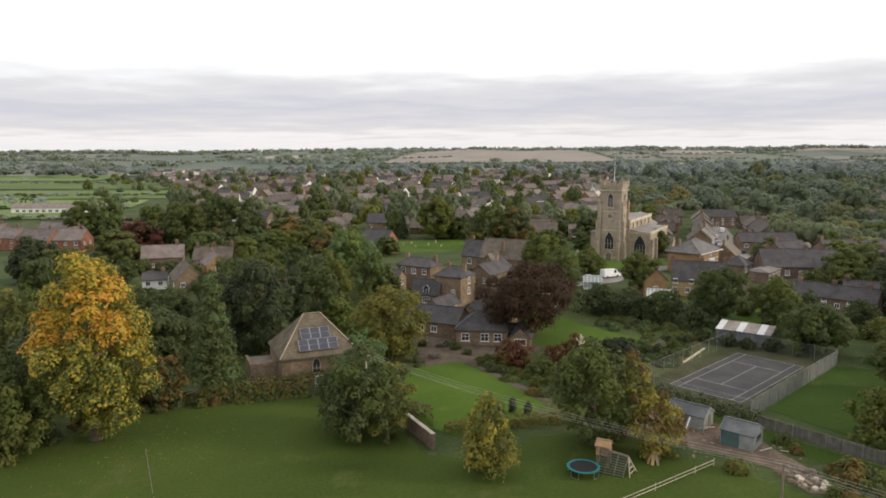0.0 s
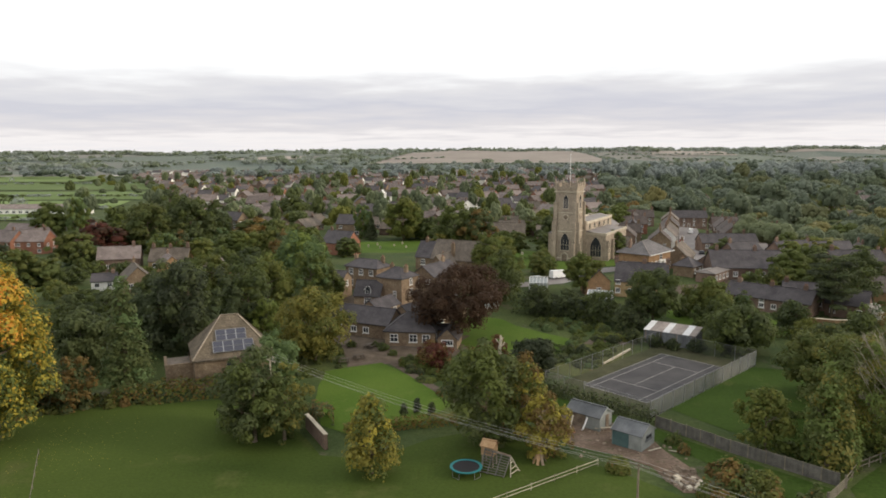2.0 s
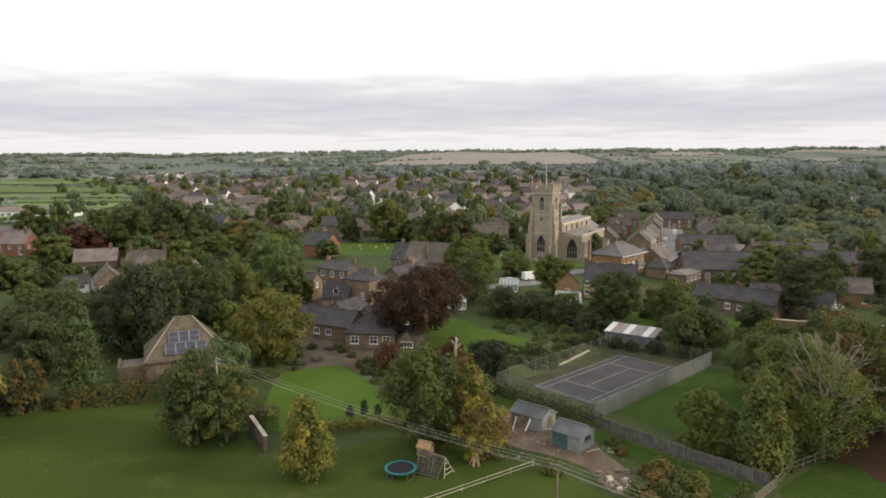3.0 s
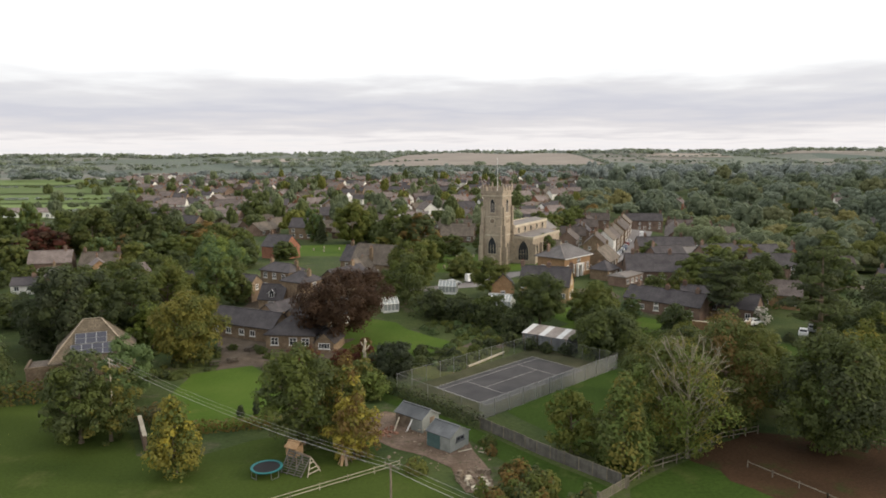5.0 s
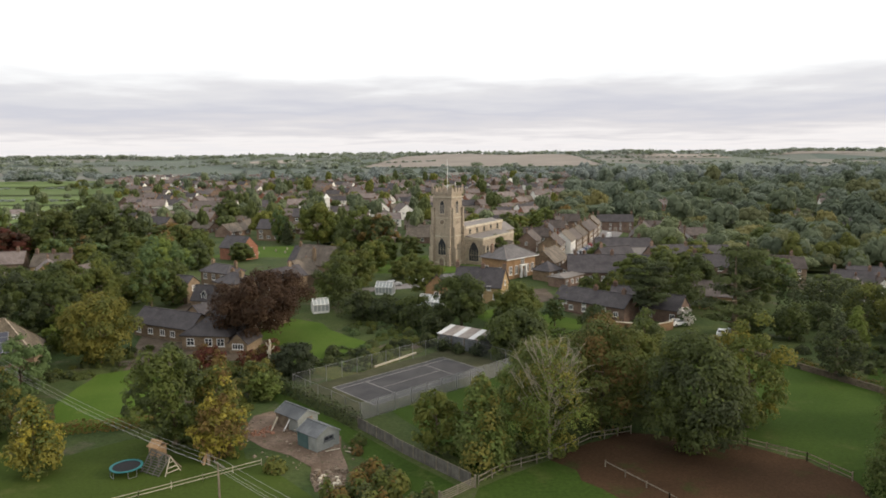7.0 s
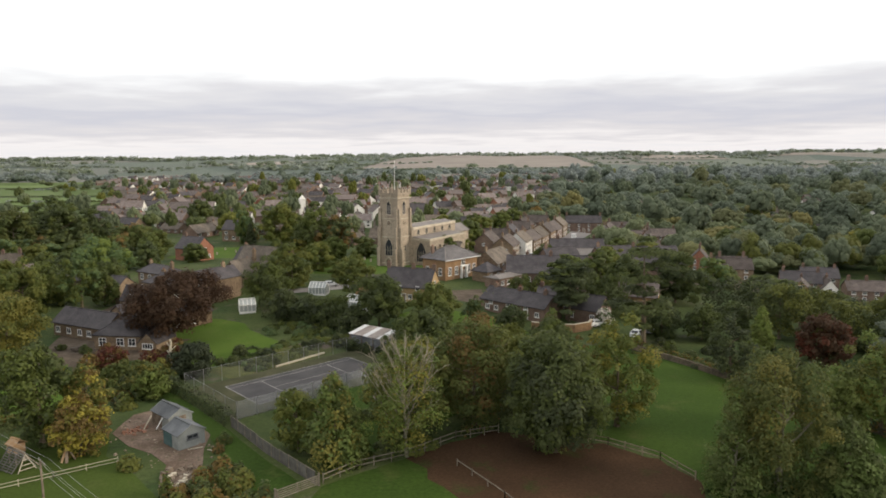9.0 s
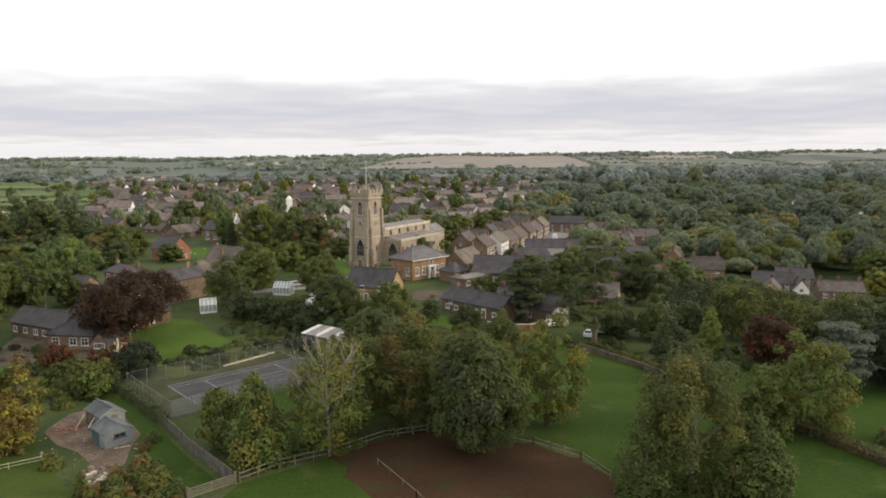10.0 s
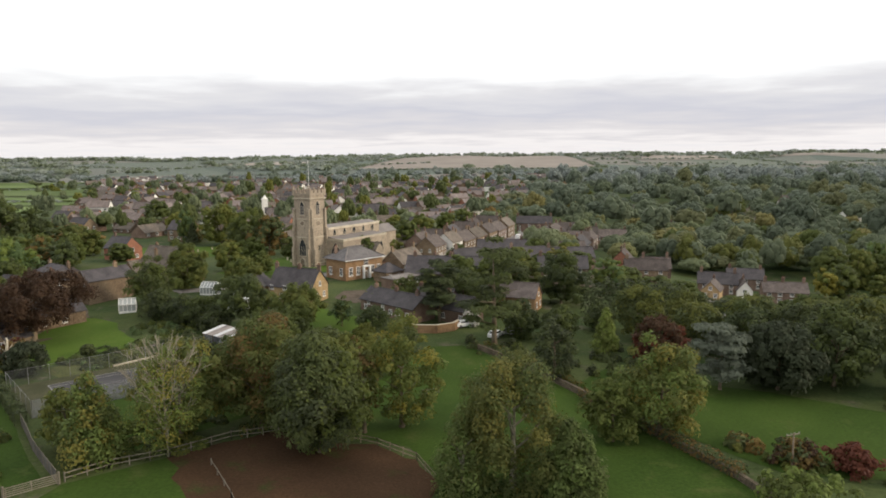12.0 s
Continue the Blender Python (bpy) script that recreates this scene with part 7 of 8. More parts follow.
def board_fence(pts, h, label):
    """Close-boarded panels between square posts, each panel a little off its neighbours."""
    rng = np.random.default_rng(12)
    t = thing("board_fence", label, "fence", pose(pts[0][0], pts[0][1], 0))
    ox, oy = pts[0]
    for (x0, y0), (x1, y1) in zip(pts[:-1], pts[1:]):
        L, a = math.hypot(x1 - x0, y1 - y0), math.atan2(y1 - y0, x1 - x0)
        n = max(1, round(L / 1.85))
        for i in range(n):
            px, py = x0 + (x1 - x0) * i / n - ox, y0 + (y1 - y0) * i / n - oy
            part("post", Build().box(px, py, gz(px + ox, py + oy) - 0.3, 0.12, 0.12, h + 0.42, a), OLD_FENCE, t)
            mx, my = x0 + (x1 - x0) * (i + 0.5) / n - ox, y0 + (y1 - y0) * (i + 0.5) / n - oy
            z = gz(mx + ox, my + oy) + rng.uniform(-0.05, 0.05)
            panel = part("panel", Build().box(mx, my, z - 0.2, L / n - 0.12, 0.05, 0.4, a), FENCE_BOARD, t)
            for k in range(6):
                w = (L / n - 0.14) / 6
                u = (k - 2.5) * w
                part("board", Build().box(mx + math.cos(a) * u, my + math.sin(a) * u, z + 0.2, w - 0.015, 0.035 + 0.015 * (k % 2), h - 0.22 + rng.uniform(-0.03, 0.02), a), FENCE_BOARD, panel)
            part("capping", Build().box(mx, my, z + h - 0.02, L / n - 0.12, 0.07, 0.04, a), OLD_FENCE, panel)


board_fence([(38.8, 87.4), (41.6, 84.0), (45.2, 79.3), (49.4, 74.6), (53.3, 70.4)], 1.55, "grey close-boarded fence running down from the hedge")
garden_wall([(102.5, 125.5), (110.5, 113.2), (117.6, 99.2), (120.3, 92.1)], 0.95, 0.5, OLD_WALL, "long weathered dry-stone field wall", None)
garden_wall([(120.3, 92.1), (126.1, 80.5), (130.1, 71.4), (133.5, 60)], 0.8, 0.5, OLD_WALL, "low weathered dry-stone field wall", None)
garden_wall([(86.5, 138.6), (91, 136.4), (95, 136.2), (98.5, 138.2), (99.5, 140.5)], 1.7, 0.4, ORANGE_STONE, "curved golden stone wall by the drive", TRIM_STONE)
garden_wall([(38.6, 114.2), (45.6, 122.6)], 0.3, 0.3, TRIM_STONE, "low pale stone edging behind the court")


def post_and_rail(pts, label, rails=2, h=1.15, step=2.4, mat=None, thick=0.11):
    mat = mat or OLD_FENCE
    f = thing("rail_fence", label, "fence", pose(pts[0][0], pts[0][1], 0))
    ox, oy = pts[0]
    for (x0, y0), (x1, y1) in zip(pts[:-1], pts[1:]):
        n = max(1, round(math.hypot(x1 - x0, y1 - y0) / step))
        for i in range(n + 1):
            x, y = x0 + (x1 - x0) * i / n, y0 + (y1 - y0) * i / n
            part("post", Build().box(x - ox, y - oy, gz(x, y) - 0.3, thick, thick, h + 0.4), mat, f)
        for k in range(rails):
            z = h * (k + 1) / rails - 0.08
            part("rail", Build().beam((x0 - ox, y0 - oy, gz(x0, y0) + z), (x1 - ox, y1 - oy, gz(x1, y1) + z), 0.05, thick), mat, f)
    return f


post_and_rail([(54.1, 70.6), (57.4, 74.0), (63.4, 77.2), (69.3, 82.4), (75, 84.4)], "weathered post and rail fence beside the paddock")
post_and_rail([(69.3, 74.8), (74.2, 66.8), (80, 56)], "pale low rail fence across the bare paddock", 1, 0.8, 3.2)
post_and_rail([(84, 82.5), (88.5, 80.2), (93.7, 75.8), (96, 70.5)], "dark rail fence between paddock and field", 2, 1.1, 2.4, TIMBER)
post_and_rail([(-37.8, 80.8), (-32.4, 69.4), (-27, 58)], "thin weathered rail fence across the meadow", 1, 0.7, 3.0, OLD_FENCE, 0.06)
post_and_rail([(93.5, 98.5), (96.0, 99.8)], "short pale rail by the field trees", 2, 1.0, 2.4)


post_and_rail([(28.5, 76.2), (22.8, 72.4), (17.1, 68.6), (8, 62.5)], "thin pale rail fence along the meadow path", 2, 0.8, 3.8, PALE_TIMBER, 0.06)


def gate(x0, y0, x1, y1):
    g = thing("field_gate", "grey five-bar wooden field gate", "gate", pose(x0, y0, 0))
    dx, dy = x1 - x0, y1 - y0
    for k in range(5):
        part("bar", Build().beam((0, 0, 0.25 + k * 0.24), (dx, dy, 0.25 + k * 0.24), 0.05, 0.1), OLD_FENCE, g)
    for t in (0.02, 0.5, 0.98):
        part("stile", Build().box(dx * t, dy * t, 0.15, 0.1, 0.1, 1.15), OLD_FENCE, g)
    for t in (-0.03, 1.03):
        part("post", Build().box(dx * t, dy * t, -0.3, 0.2, 0.2, 1.8), OLD_FENCE, g)


gate(49.8, 66.6, 53.6, 70.0)


# ---- telegraph poles and wires ----
def pole(x, y, h, rot, label, arms=2, wood=None):
    p = thing("telegraph_pole", label, "pole", pose(x, y, gz(x, y), 0, 0, rot))
    part("shaft", Build().tube([(0, 0, -0.4), (0, 0, h)], (0.13, 0.09), 8), wood or TIMBER, p)
    for k in range(arms):
        a = part("cross_arm", Build().box(0, 0.12, h - 0.3 - 0.6 * k, 2.0, 0.1, 0.12), wood or OLD_FENCE, p)
        for u in (-0.9, -0.3, 0.3, 0.9):
            part("insulator", Build().tube([(u, 0.12, h - 0.18 - 0.6 * k), (u, 0.12, h - 0.02 - 0.6 * k)], (0.04, 0.03), 6), METAL, a)
    return p


def wire(a, b, sag, label="overhead line sagging between poles"):
    c = bpy.data.curves.new("overhead_wire", "CURVE")
    c.dimensions, c.bevel_depth, c.bevel_resolution = "3D", 0.012, 1
    s = c.splines.new("POLY")
    s.points.add(16)
    for i in range(17):
        t = i / 16
        p = Vector(a).lerp(Vector(b), t)
        s.points[i].co = (p.x, p.y, p.z - sag * 4 * t * (1 - t), 1)
    c.materials.append(WIRE)
    tagged(new("overhead_wire", c), label, "wire", group="overhead wires")


P2, P1 = Vector((-12.5, 92.4, 8.7)), Vector((28.4, 61.0, 7.4))
pole(-12.5, 92.4, 8.7, -45, "pale wooden telegraph pole with crossarms beside the barn", 2, PALE_TIMBER)
pole(P1.x, P1.y, P1.z, -45, "wooden telegraph pole at the meadow corner", 1)
far_pole = Vector((62, 32, 9.0))
for k, (dx, dz) in enumerate(((-0.7, 0.0), (0.0, 0.0), (0.7, 0.0), (0.2, -0.6))):
    o = Vector((dx * 0.7, dx * 0.7, dz))
    wire(P2 + o, P1 + o, 1.0)
    wire(P1 + o, far_pole + o, 1.2)
pole(137.1, 73.0, 4.6, 20, "wooden pole with a white crossarm by the long lawn", 1)


# ---- furniture and vehicles ----
def picnic_table(x, y, rot):
    t = thing("picnic_table", "dark wooden picnic table on the forecourt", "table", pose(x, y, gz(x, y) + 0.05, 0, 0, rot))
    for k in range(4):
        part("board", Build().box(0, -0.33 + 0.22 * k, 0.72, 1.9, 0.2, 0.05), DARK_TIMBER, t)
    for s in (-1, 1):
        part("bench", Build().box(0, s * 0.78, 0.42, 1.9, 0.28, 0.05), DARK_TIMBER, t)
        part("leg_frame", Build().beam((s * 0.7, -0.75, 0), (s * 0.7, -0.25, 0.72), 0.08).beam((s * 0.7, 0.75, 0), (s * 0.7, 0.25, 0.72), 0.08).beam((s * 0.7, -0.85, 0.4), (s * 0.7, 0.85, 0.4), 0.08), DARK_TIMBER, t)


picnic_table(-5.6, 116.5, 10)
picnic_table(-3.2, 118.6, 35)
picnic_table(-2.0, 125.5, 60)


def stump(x, y):
    t = thing("dead_tree_trunk", "tall pale dead trunk with broken limbs by the lawn edge", "tree trunk", pose(x, y, gz(x, y)))
    part("trunk", Build().tube([(0, 0, -0.2), (0.1, 0, 1.6), (-0.08, 0.1, 3.4), (0.12, 0.1, 5.0), (0.05, 0.12, 5.6)], (0.42, 0.3, 0.26, 0.2, 0.12), 8), PALE_TIMBER, t)
    for a, z, L in ((0.5, 3.6, 0.9), (2.6, 4.2, 0.8), (4.3, 3.0, 0.7), (5.4, 4.6, 0.6)):
        part("limb", Build().tube([(0, 0, z), (math.cos(a) * L * 0.6, math.sin(a) * L * 0.6, z + 0.3), (math.cos(a) * L, math.sin(a) * L, z + 0.8)], (0.16, 0.13, 0.07), 6), PALE_TIMBER, t)


stump(20.9, 112.8)
PAINTS = {"white": plain("white_car_paint", (0.75, 0.75, 0.74), 0.3), "silver": plain("silver_car_paint", (0.42, 0.43, 0.45), 0.3, 0.3), "black": plain("black_car_paint", (0.02, 0.02, 0.024), 0.3),
          "red": plain("red_car_paint", (0.30, 0.03, 0.025), 0.3), "blue": plain("blue_car_paint", (0.04, 0.07, 0.16), 0.3)}
TYRE = plain("tyre", (0.02, 0.02, 0.02), 0.9)


def car(x, y, rot, colour, van=False):
    z = gz(x, y) + 0.09
    c = thing("van" if van else "car", f"{colour} {'delivery van' if van else 'parked car'} on grey asphalt", "van" if van else "car", pose(x, y, z, 0, 0, rot))
    L, W = (5.4, 2.0) if van else (4.3, 1.75)
    prof = [(-L / 2, 0.3), (L / 2, 0.3), (L / 2, 0.8), (L * 0.47, 1.0), (L * 0.36, 1.15), (L * 0.26, 2.1), (-L / 2 + 0.05, 2.2)] if van else \
           [(-L / 2, 0.3), (L / 2, 0.3), (L / 2, 0.65), (L * 0.42, 0.82), (L * 0.22, 0.92), (L * 0.05, 1.42), (-L * 0.3, 1.45), (-L * 0.46, 1.0), (-L / 2, 0.9)]
    b = Build()
    n = len(prof)
    inset = [0.0 if p[1] < 1.1 else 0.16 for p in prof]
    pts = [(p[0], -W / 2 + i, p[1]) for p, i in zip(prof, inset)] + [(p[0], W / 2 - i, p[1]) for p, i in zip(prof, inset)]
    b.solid(pts, [tuple(range(n)), tuple(reversed(range(n, 2 * n)))] + [(i, i + n, (i + 1) % n + n, (i + 1) % n) for i in range(n)])
    body = part("body", b, PAINTS[colour], c)
    z0, z1 = (1.2, 1.95) if van else (0.95, 1.36)
    part("windscreen", Build().beam((L * (0.335 if van else 0.19), 0, z0 + 0.03), (L * (0.28 if van else 0.075), 0, z1), W - 0.45, 0.05), GLASS_DARK, body)
    if not van:
        part("rear_window", Build().beam((-L * 0.445, 0, 1.06), (-L * 0.33, 0, 1.38), W - 0.45, 0.05), GLASS_DARK, body)
    for s in (-1, 1):
        part("side_window", Build().box(L * (0.17 if van else -0.1), s * (W / 2 - 0.08), z0, L * (0.12 if van else 0.42), 0.1, z1 - z0, 0, 0.93), GLASS_DARK, body)
        for u in (-0.31, 0.31):
            w = part("wheel", Build().tube([(L * u, s * (W / 2 - 0.2), 0.31), (L * u, s * (W / 2 + 0.01), 0.31)], (0.32, 0.32), 12), TYRE, c)
            part("rim", Build().tube([(L * u, s * (W / 2 - 0.1), 0.31), (L * u, s * (W / 2 + 0.02), 0.31)], (0.19, 0.19), 10), METAL, w)
        part("headlight", Build().box(L / 2 - 0.03, s * (W / 2 - 0.3), 0.6, 0.08, 0.32, 0.14), CLEAR_SHEET, body)


car(44.0, 183.5, 25, "white", True)
car(38.0, 179.8, 20, "silver")
for i, (x, y, col) in enumerate(((98.0, 240.6, "white"), (100.6, 247.6, "silver"), (103.0, 254, "black"), (105.6, 261.2, "white"), (108.2, 268.6, "blue"), (111, 276, "silver"), (113.6, 284, "red"), (117.4, 294, "white"), (103.4, 237, "black"), (110.2, 256, "silver"))):
    car(x, y, 72, col)
car(129.4, 316, 72, "white", True)
for i, (x, y, r, col) in enumerate(((194, 186, -10, "white"), (188, 177, 0, "white"), (172, 158, 30, "silver"), (200, 180, 10, "silver"), (183, 183, 80, "black"), (204, 190, -5, "white"), (107, 133, 60, "white"), (110.5, 136, 60, "silver"), (101, 141, 20, "white"))):
    car(x, y, r, col)
for x, y in ((-28, 268), (-24, 272), (-20, 266), (-15, 274), (-10, 268), (-5, 276), (0, 270), (-12, 281), (-22, 283), (-2, 284), (44, 228), (41, 236), (47, 240), (38, 214), (36, 206)):
    single("headstone", Build().box(0, 0, -0.2, 0.7, 0.14, 1.1).box(0, 0, 0.9, 0.5, 0.14, 0.18), TRIM_STONE, "grey headstone in the churchyard grass", "headstone", pose(x, y, gz(x, y), 0, 0, -30), "headstones")


# ---- village and woods beyond ----
def village_models():
    out = []
    kinds = [(RED_BRICK, CLAY_TILE, "brick village house with a brown tiled roof"), (RENDER_WHITE, CLAY_TILE, "white rendered village house with a brown roof"), (BROWN_BRICK, CLAY_TILE, "brown brick village house"),
             (IRONSTONE, SLATE, "stone village house with a slate roof"), (RENDER_WHITE, SLATE, "cream village house with a slate roof"), (BROWN_BRICK, STONE_TILE, "low brown bungalow with a tiled roof")]
    for i, (wm, rm, label) in enumerate(kinds):
        low = i == 5
        L, he = (14, 2.6) if low else (11 + i % 3 * 2, 4.9)
        k = L / 2 - 2
        wins = row("F", (-k, 0, k), 0.9, 1.5, 1.2) + ([] if low else row("F", (-k, k), 3.0, 1.4, 1.2)) + row("R", (-1.8, 1.8), 0.9 if low else 3.0, 1.2, 1.2)
        near = house(0, -900 - 40 * i, 0, L, 8.0, he, 3.3, wm, rm, label, "gable", wins, [(L / 3, 0, 1.1)], z=0, group="village houses")
        out.append(near)
    return out


def drop_models(models):
    for m in models:
        for o in (*m.children_recursive, m):
            bpy.data.objects.remove(o)


def in_village(x, y):
    a = (x - 20) / y
    street = 91 + (y - 236) * 0.346
    if y < 385 and -24 < x - street < 40 and y > 225:
        return False
    if 255 < y < 300 and 60 < x < 200:
        return True
    if y < 300 or y > 1080 or a < -0.36 - 0.00012 * (y - 300) or a > 0.20 + 0.0001 * (y - 300):
        return False
    if y < 330 and -150 < x < -55:
        return False
    if y < 305 and -45 < x < 25:
        return False
    return True


def build_village():
    rng = np.random.default_rng(5)
    models = village_models()
    spots, far = [], []
    y = 262.0
    while y < 1080:
        x = -0.55 * y
        while x < 0.42 * y:
            px, py = x + rng.uniform(-5, 5), y + rng.uniform(-6, 6)
            if in_village(px, py) and rng.random() < 0.8:
                spots.append((px, py))
            x += rng.uniform(15, 24)
        y += 19 + (y - 300) * 0.02
    for px, py in spots:
        turn = 18 * math.sin(px / 90) + 20 * math.sin(py / 70 + 1) + (90 if rng.random() < 0.3 else 0) + rng.normal(0, 5) + (180 if rng.random() < 0.15 else 0)
        w = rng.choice(6, p=(0.13, 0.16, 0.20, 0.12, 0.12, 0.27))
        s = float(rng.uniform(0.9, 1.15))
        w = 5 if py < 370 and w in (1, 4) else w
        if py > 560:
            far.append((px, py, turn, int(w), s))
            continue
        copy_thing(models[w], pose(px, py, gz(px, py), 0, 0, turn) @ Matrix.Diagonal((s, s, s * float(rng.uniform(0.9, 1.1)), 1)))
    # scattered roofs in the woods on the right
    for _ in range(26):
        px, py = rng.uniform(150, 420), rng.uniform(260, 620)
        if (px - 60) / py > 0.26:
            copy_thing(models[int(rng.integers(0, 6))], pose(px, py, gz(px, py), 0, 0, float(rng.uniform(-40, 40))))
    drop_models(models)
    far_roofs(far)


def far_roofs(spots):
    """The farthest houses as one mass of walls, roofs and chimneys."""
    mats = [RED_BRICK, RENDER_WHITE, BROWN_BRICK, IRONSTONE, CLAY_TILE, SLATE, STONE_TILE]
    b = Build()
    for x, y, turn, w, s in spots:
        m = pose(x, y, gz(x, y), 0, 0, turn)
        L, he = (14, 2.8) if w == 5 else (12, 5.0)
        for shape, slot in ((walls(L * s, 8 * s, he, 3.3, "gable"), (2, 1, 2, 3, 1, 2)[w]), (roof(L * s, 8 * s, he, 3.3, "gable"), (4, 4, 4, 5, 5, 6)[w]), (Build().box(L / 3, 0, he + 2, 0.9, 0.6, 2.6), 0)):
            b.slot = slot
            b.solid([m @ Vector(p) for p in shape.v], shape.f)
    single("distant_houses", b, mats, "distant brick and rendered houses with brown roofs", "houses", kind="stuff")


build_village()
single("white_tower", Build().box(0, 0, -1, 3.6, 3.6, 12.5).box(0, 0, 11.5, 4.1, 4.1, 0.5).tube([(0, 0, 12), (0, 0, 14.5)], (1.9, 0.1), 8), RENDER_WHITE, "slim white tower rising from the village roofs", "tower", pose(-20, 437, gz(-20, 437), 0, 0, 20))


def tree_models():
    out = []
    spec = [("round", ["green"]), ("round", ["dark", "green"]), ("tall", ["green", "olive"]), ("round", ["green", "olive"]), ("tall", ["ash", "green"]), ("round", ["olive", "lime"]), ("round", ["russet", "dark"]), ("cone", ["deep"]), ("round", ["mellow", "lime", "mellow"]), ("round", ["red", "copper"]), ("tall", ["green", "dark"]), ("crown", ["green", "dark"])]
    words = ["green broadleaf tree", "dark green broadleaf tree", "tall green broadleaf tree", "olive-green broadleaf tree", "tall light green tree", "yellow-green lime tree", "brown-leaved autumn tree", "dark green conifer", "yellow autumn tree", "dark red copper tree", "tall green tree", "spreading green tree"]
    for i, ((shape, leaves), word) in enumerate(zip(spec, words)):
        out.append(tree(0, -700 - 30 * i, 14.0, 12.5 if shape != "cone" else 7.0, leaves, word + " in the village", shape, 1.15, 500 + i, fill=0.62, group="village trees"))
    for i, (leaves, word) in enumerate(((["green", "dark"], "great dark green tree"), (["olive", "green"], "great olive green tree"), (["dark", "green", "dark"], "broad dark tree"))):
        out.append(tree(0, -1200 - 40 * i, 14.0, 12.5, leaves, word + " behind the gardens", "round", 0.62, 540 + i, group="great trees"))
    return out


def far_wood(name, label, spots, leaf, per, mats, seed, solid=False):
    """Distant trees as one mass: each a rounded head of a few clumps of leaf sprays."""
    rng = np.random.default_rng(seed)
    quads, idx = [], []
    for x, y, h, w in spots:
        k = 13
        j = np.arange(k - 1) + 0.5
        ang = j * 2.4 + rng.uniform(0, 6.28)
        zz = 0.95 - 1.1 * j / (k - 1)
        rr = np.sqrt(1 - zz * zz)
        c = np.zeros((k, 3))
        c[1:] = np.stack([rr * np.cos(ang), rr * np.sin(ang), zz], 1) * (w * 0.33, w * 0.33, h * 0.32) * rng.uniform(0.75, 1.1, (k - 1, 1))
        r = np.concatenate([[0.33], rng.uniform(0.13, 0.23, k - 1)])
        own = rng.choice(k, per, p=r ** 2 / (r ** 2).sum())
        u = sphere_points(rng, per)
        u[:, 2] = np.where(u[:, 2] < -0.3, -u[:, 2], u[:, 2])
        p = (x, y, gz(x, y) + h * 0.5) + c[own] + u * r[own][:, None] * (w, w, h * 1.05) * rng.uniform(0.92, 1.03, (per, 1))
        quads.append(leaf_quads(rng, p, u, max(0.43, leaf * (w / 12)), 0.1))
        tone = int(rng.integers(0, len(mats)))
        idx.append(np.full(per, tone))
        if solid:
            for a in range(k):
                ball = CLUMP if y < 300 else COARSE_CLUMP
                quads.append((x, y, gz(x, y) + h * 0.5) + c[a] + ball * r[a] * (w, w, h * 1.05) * rng.uniform(0.72, 1.06, (len(ball), 1, 1)))
                idx.append(np.full(len(ball), tone))
    me = quads_mesh(name, np.concatenate(quads), [LEAF[m] for m in mats], np.concatenate(idx))
    single(name, me, None, label, "woodland", kind="stuff")


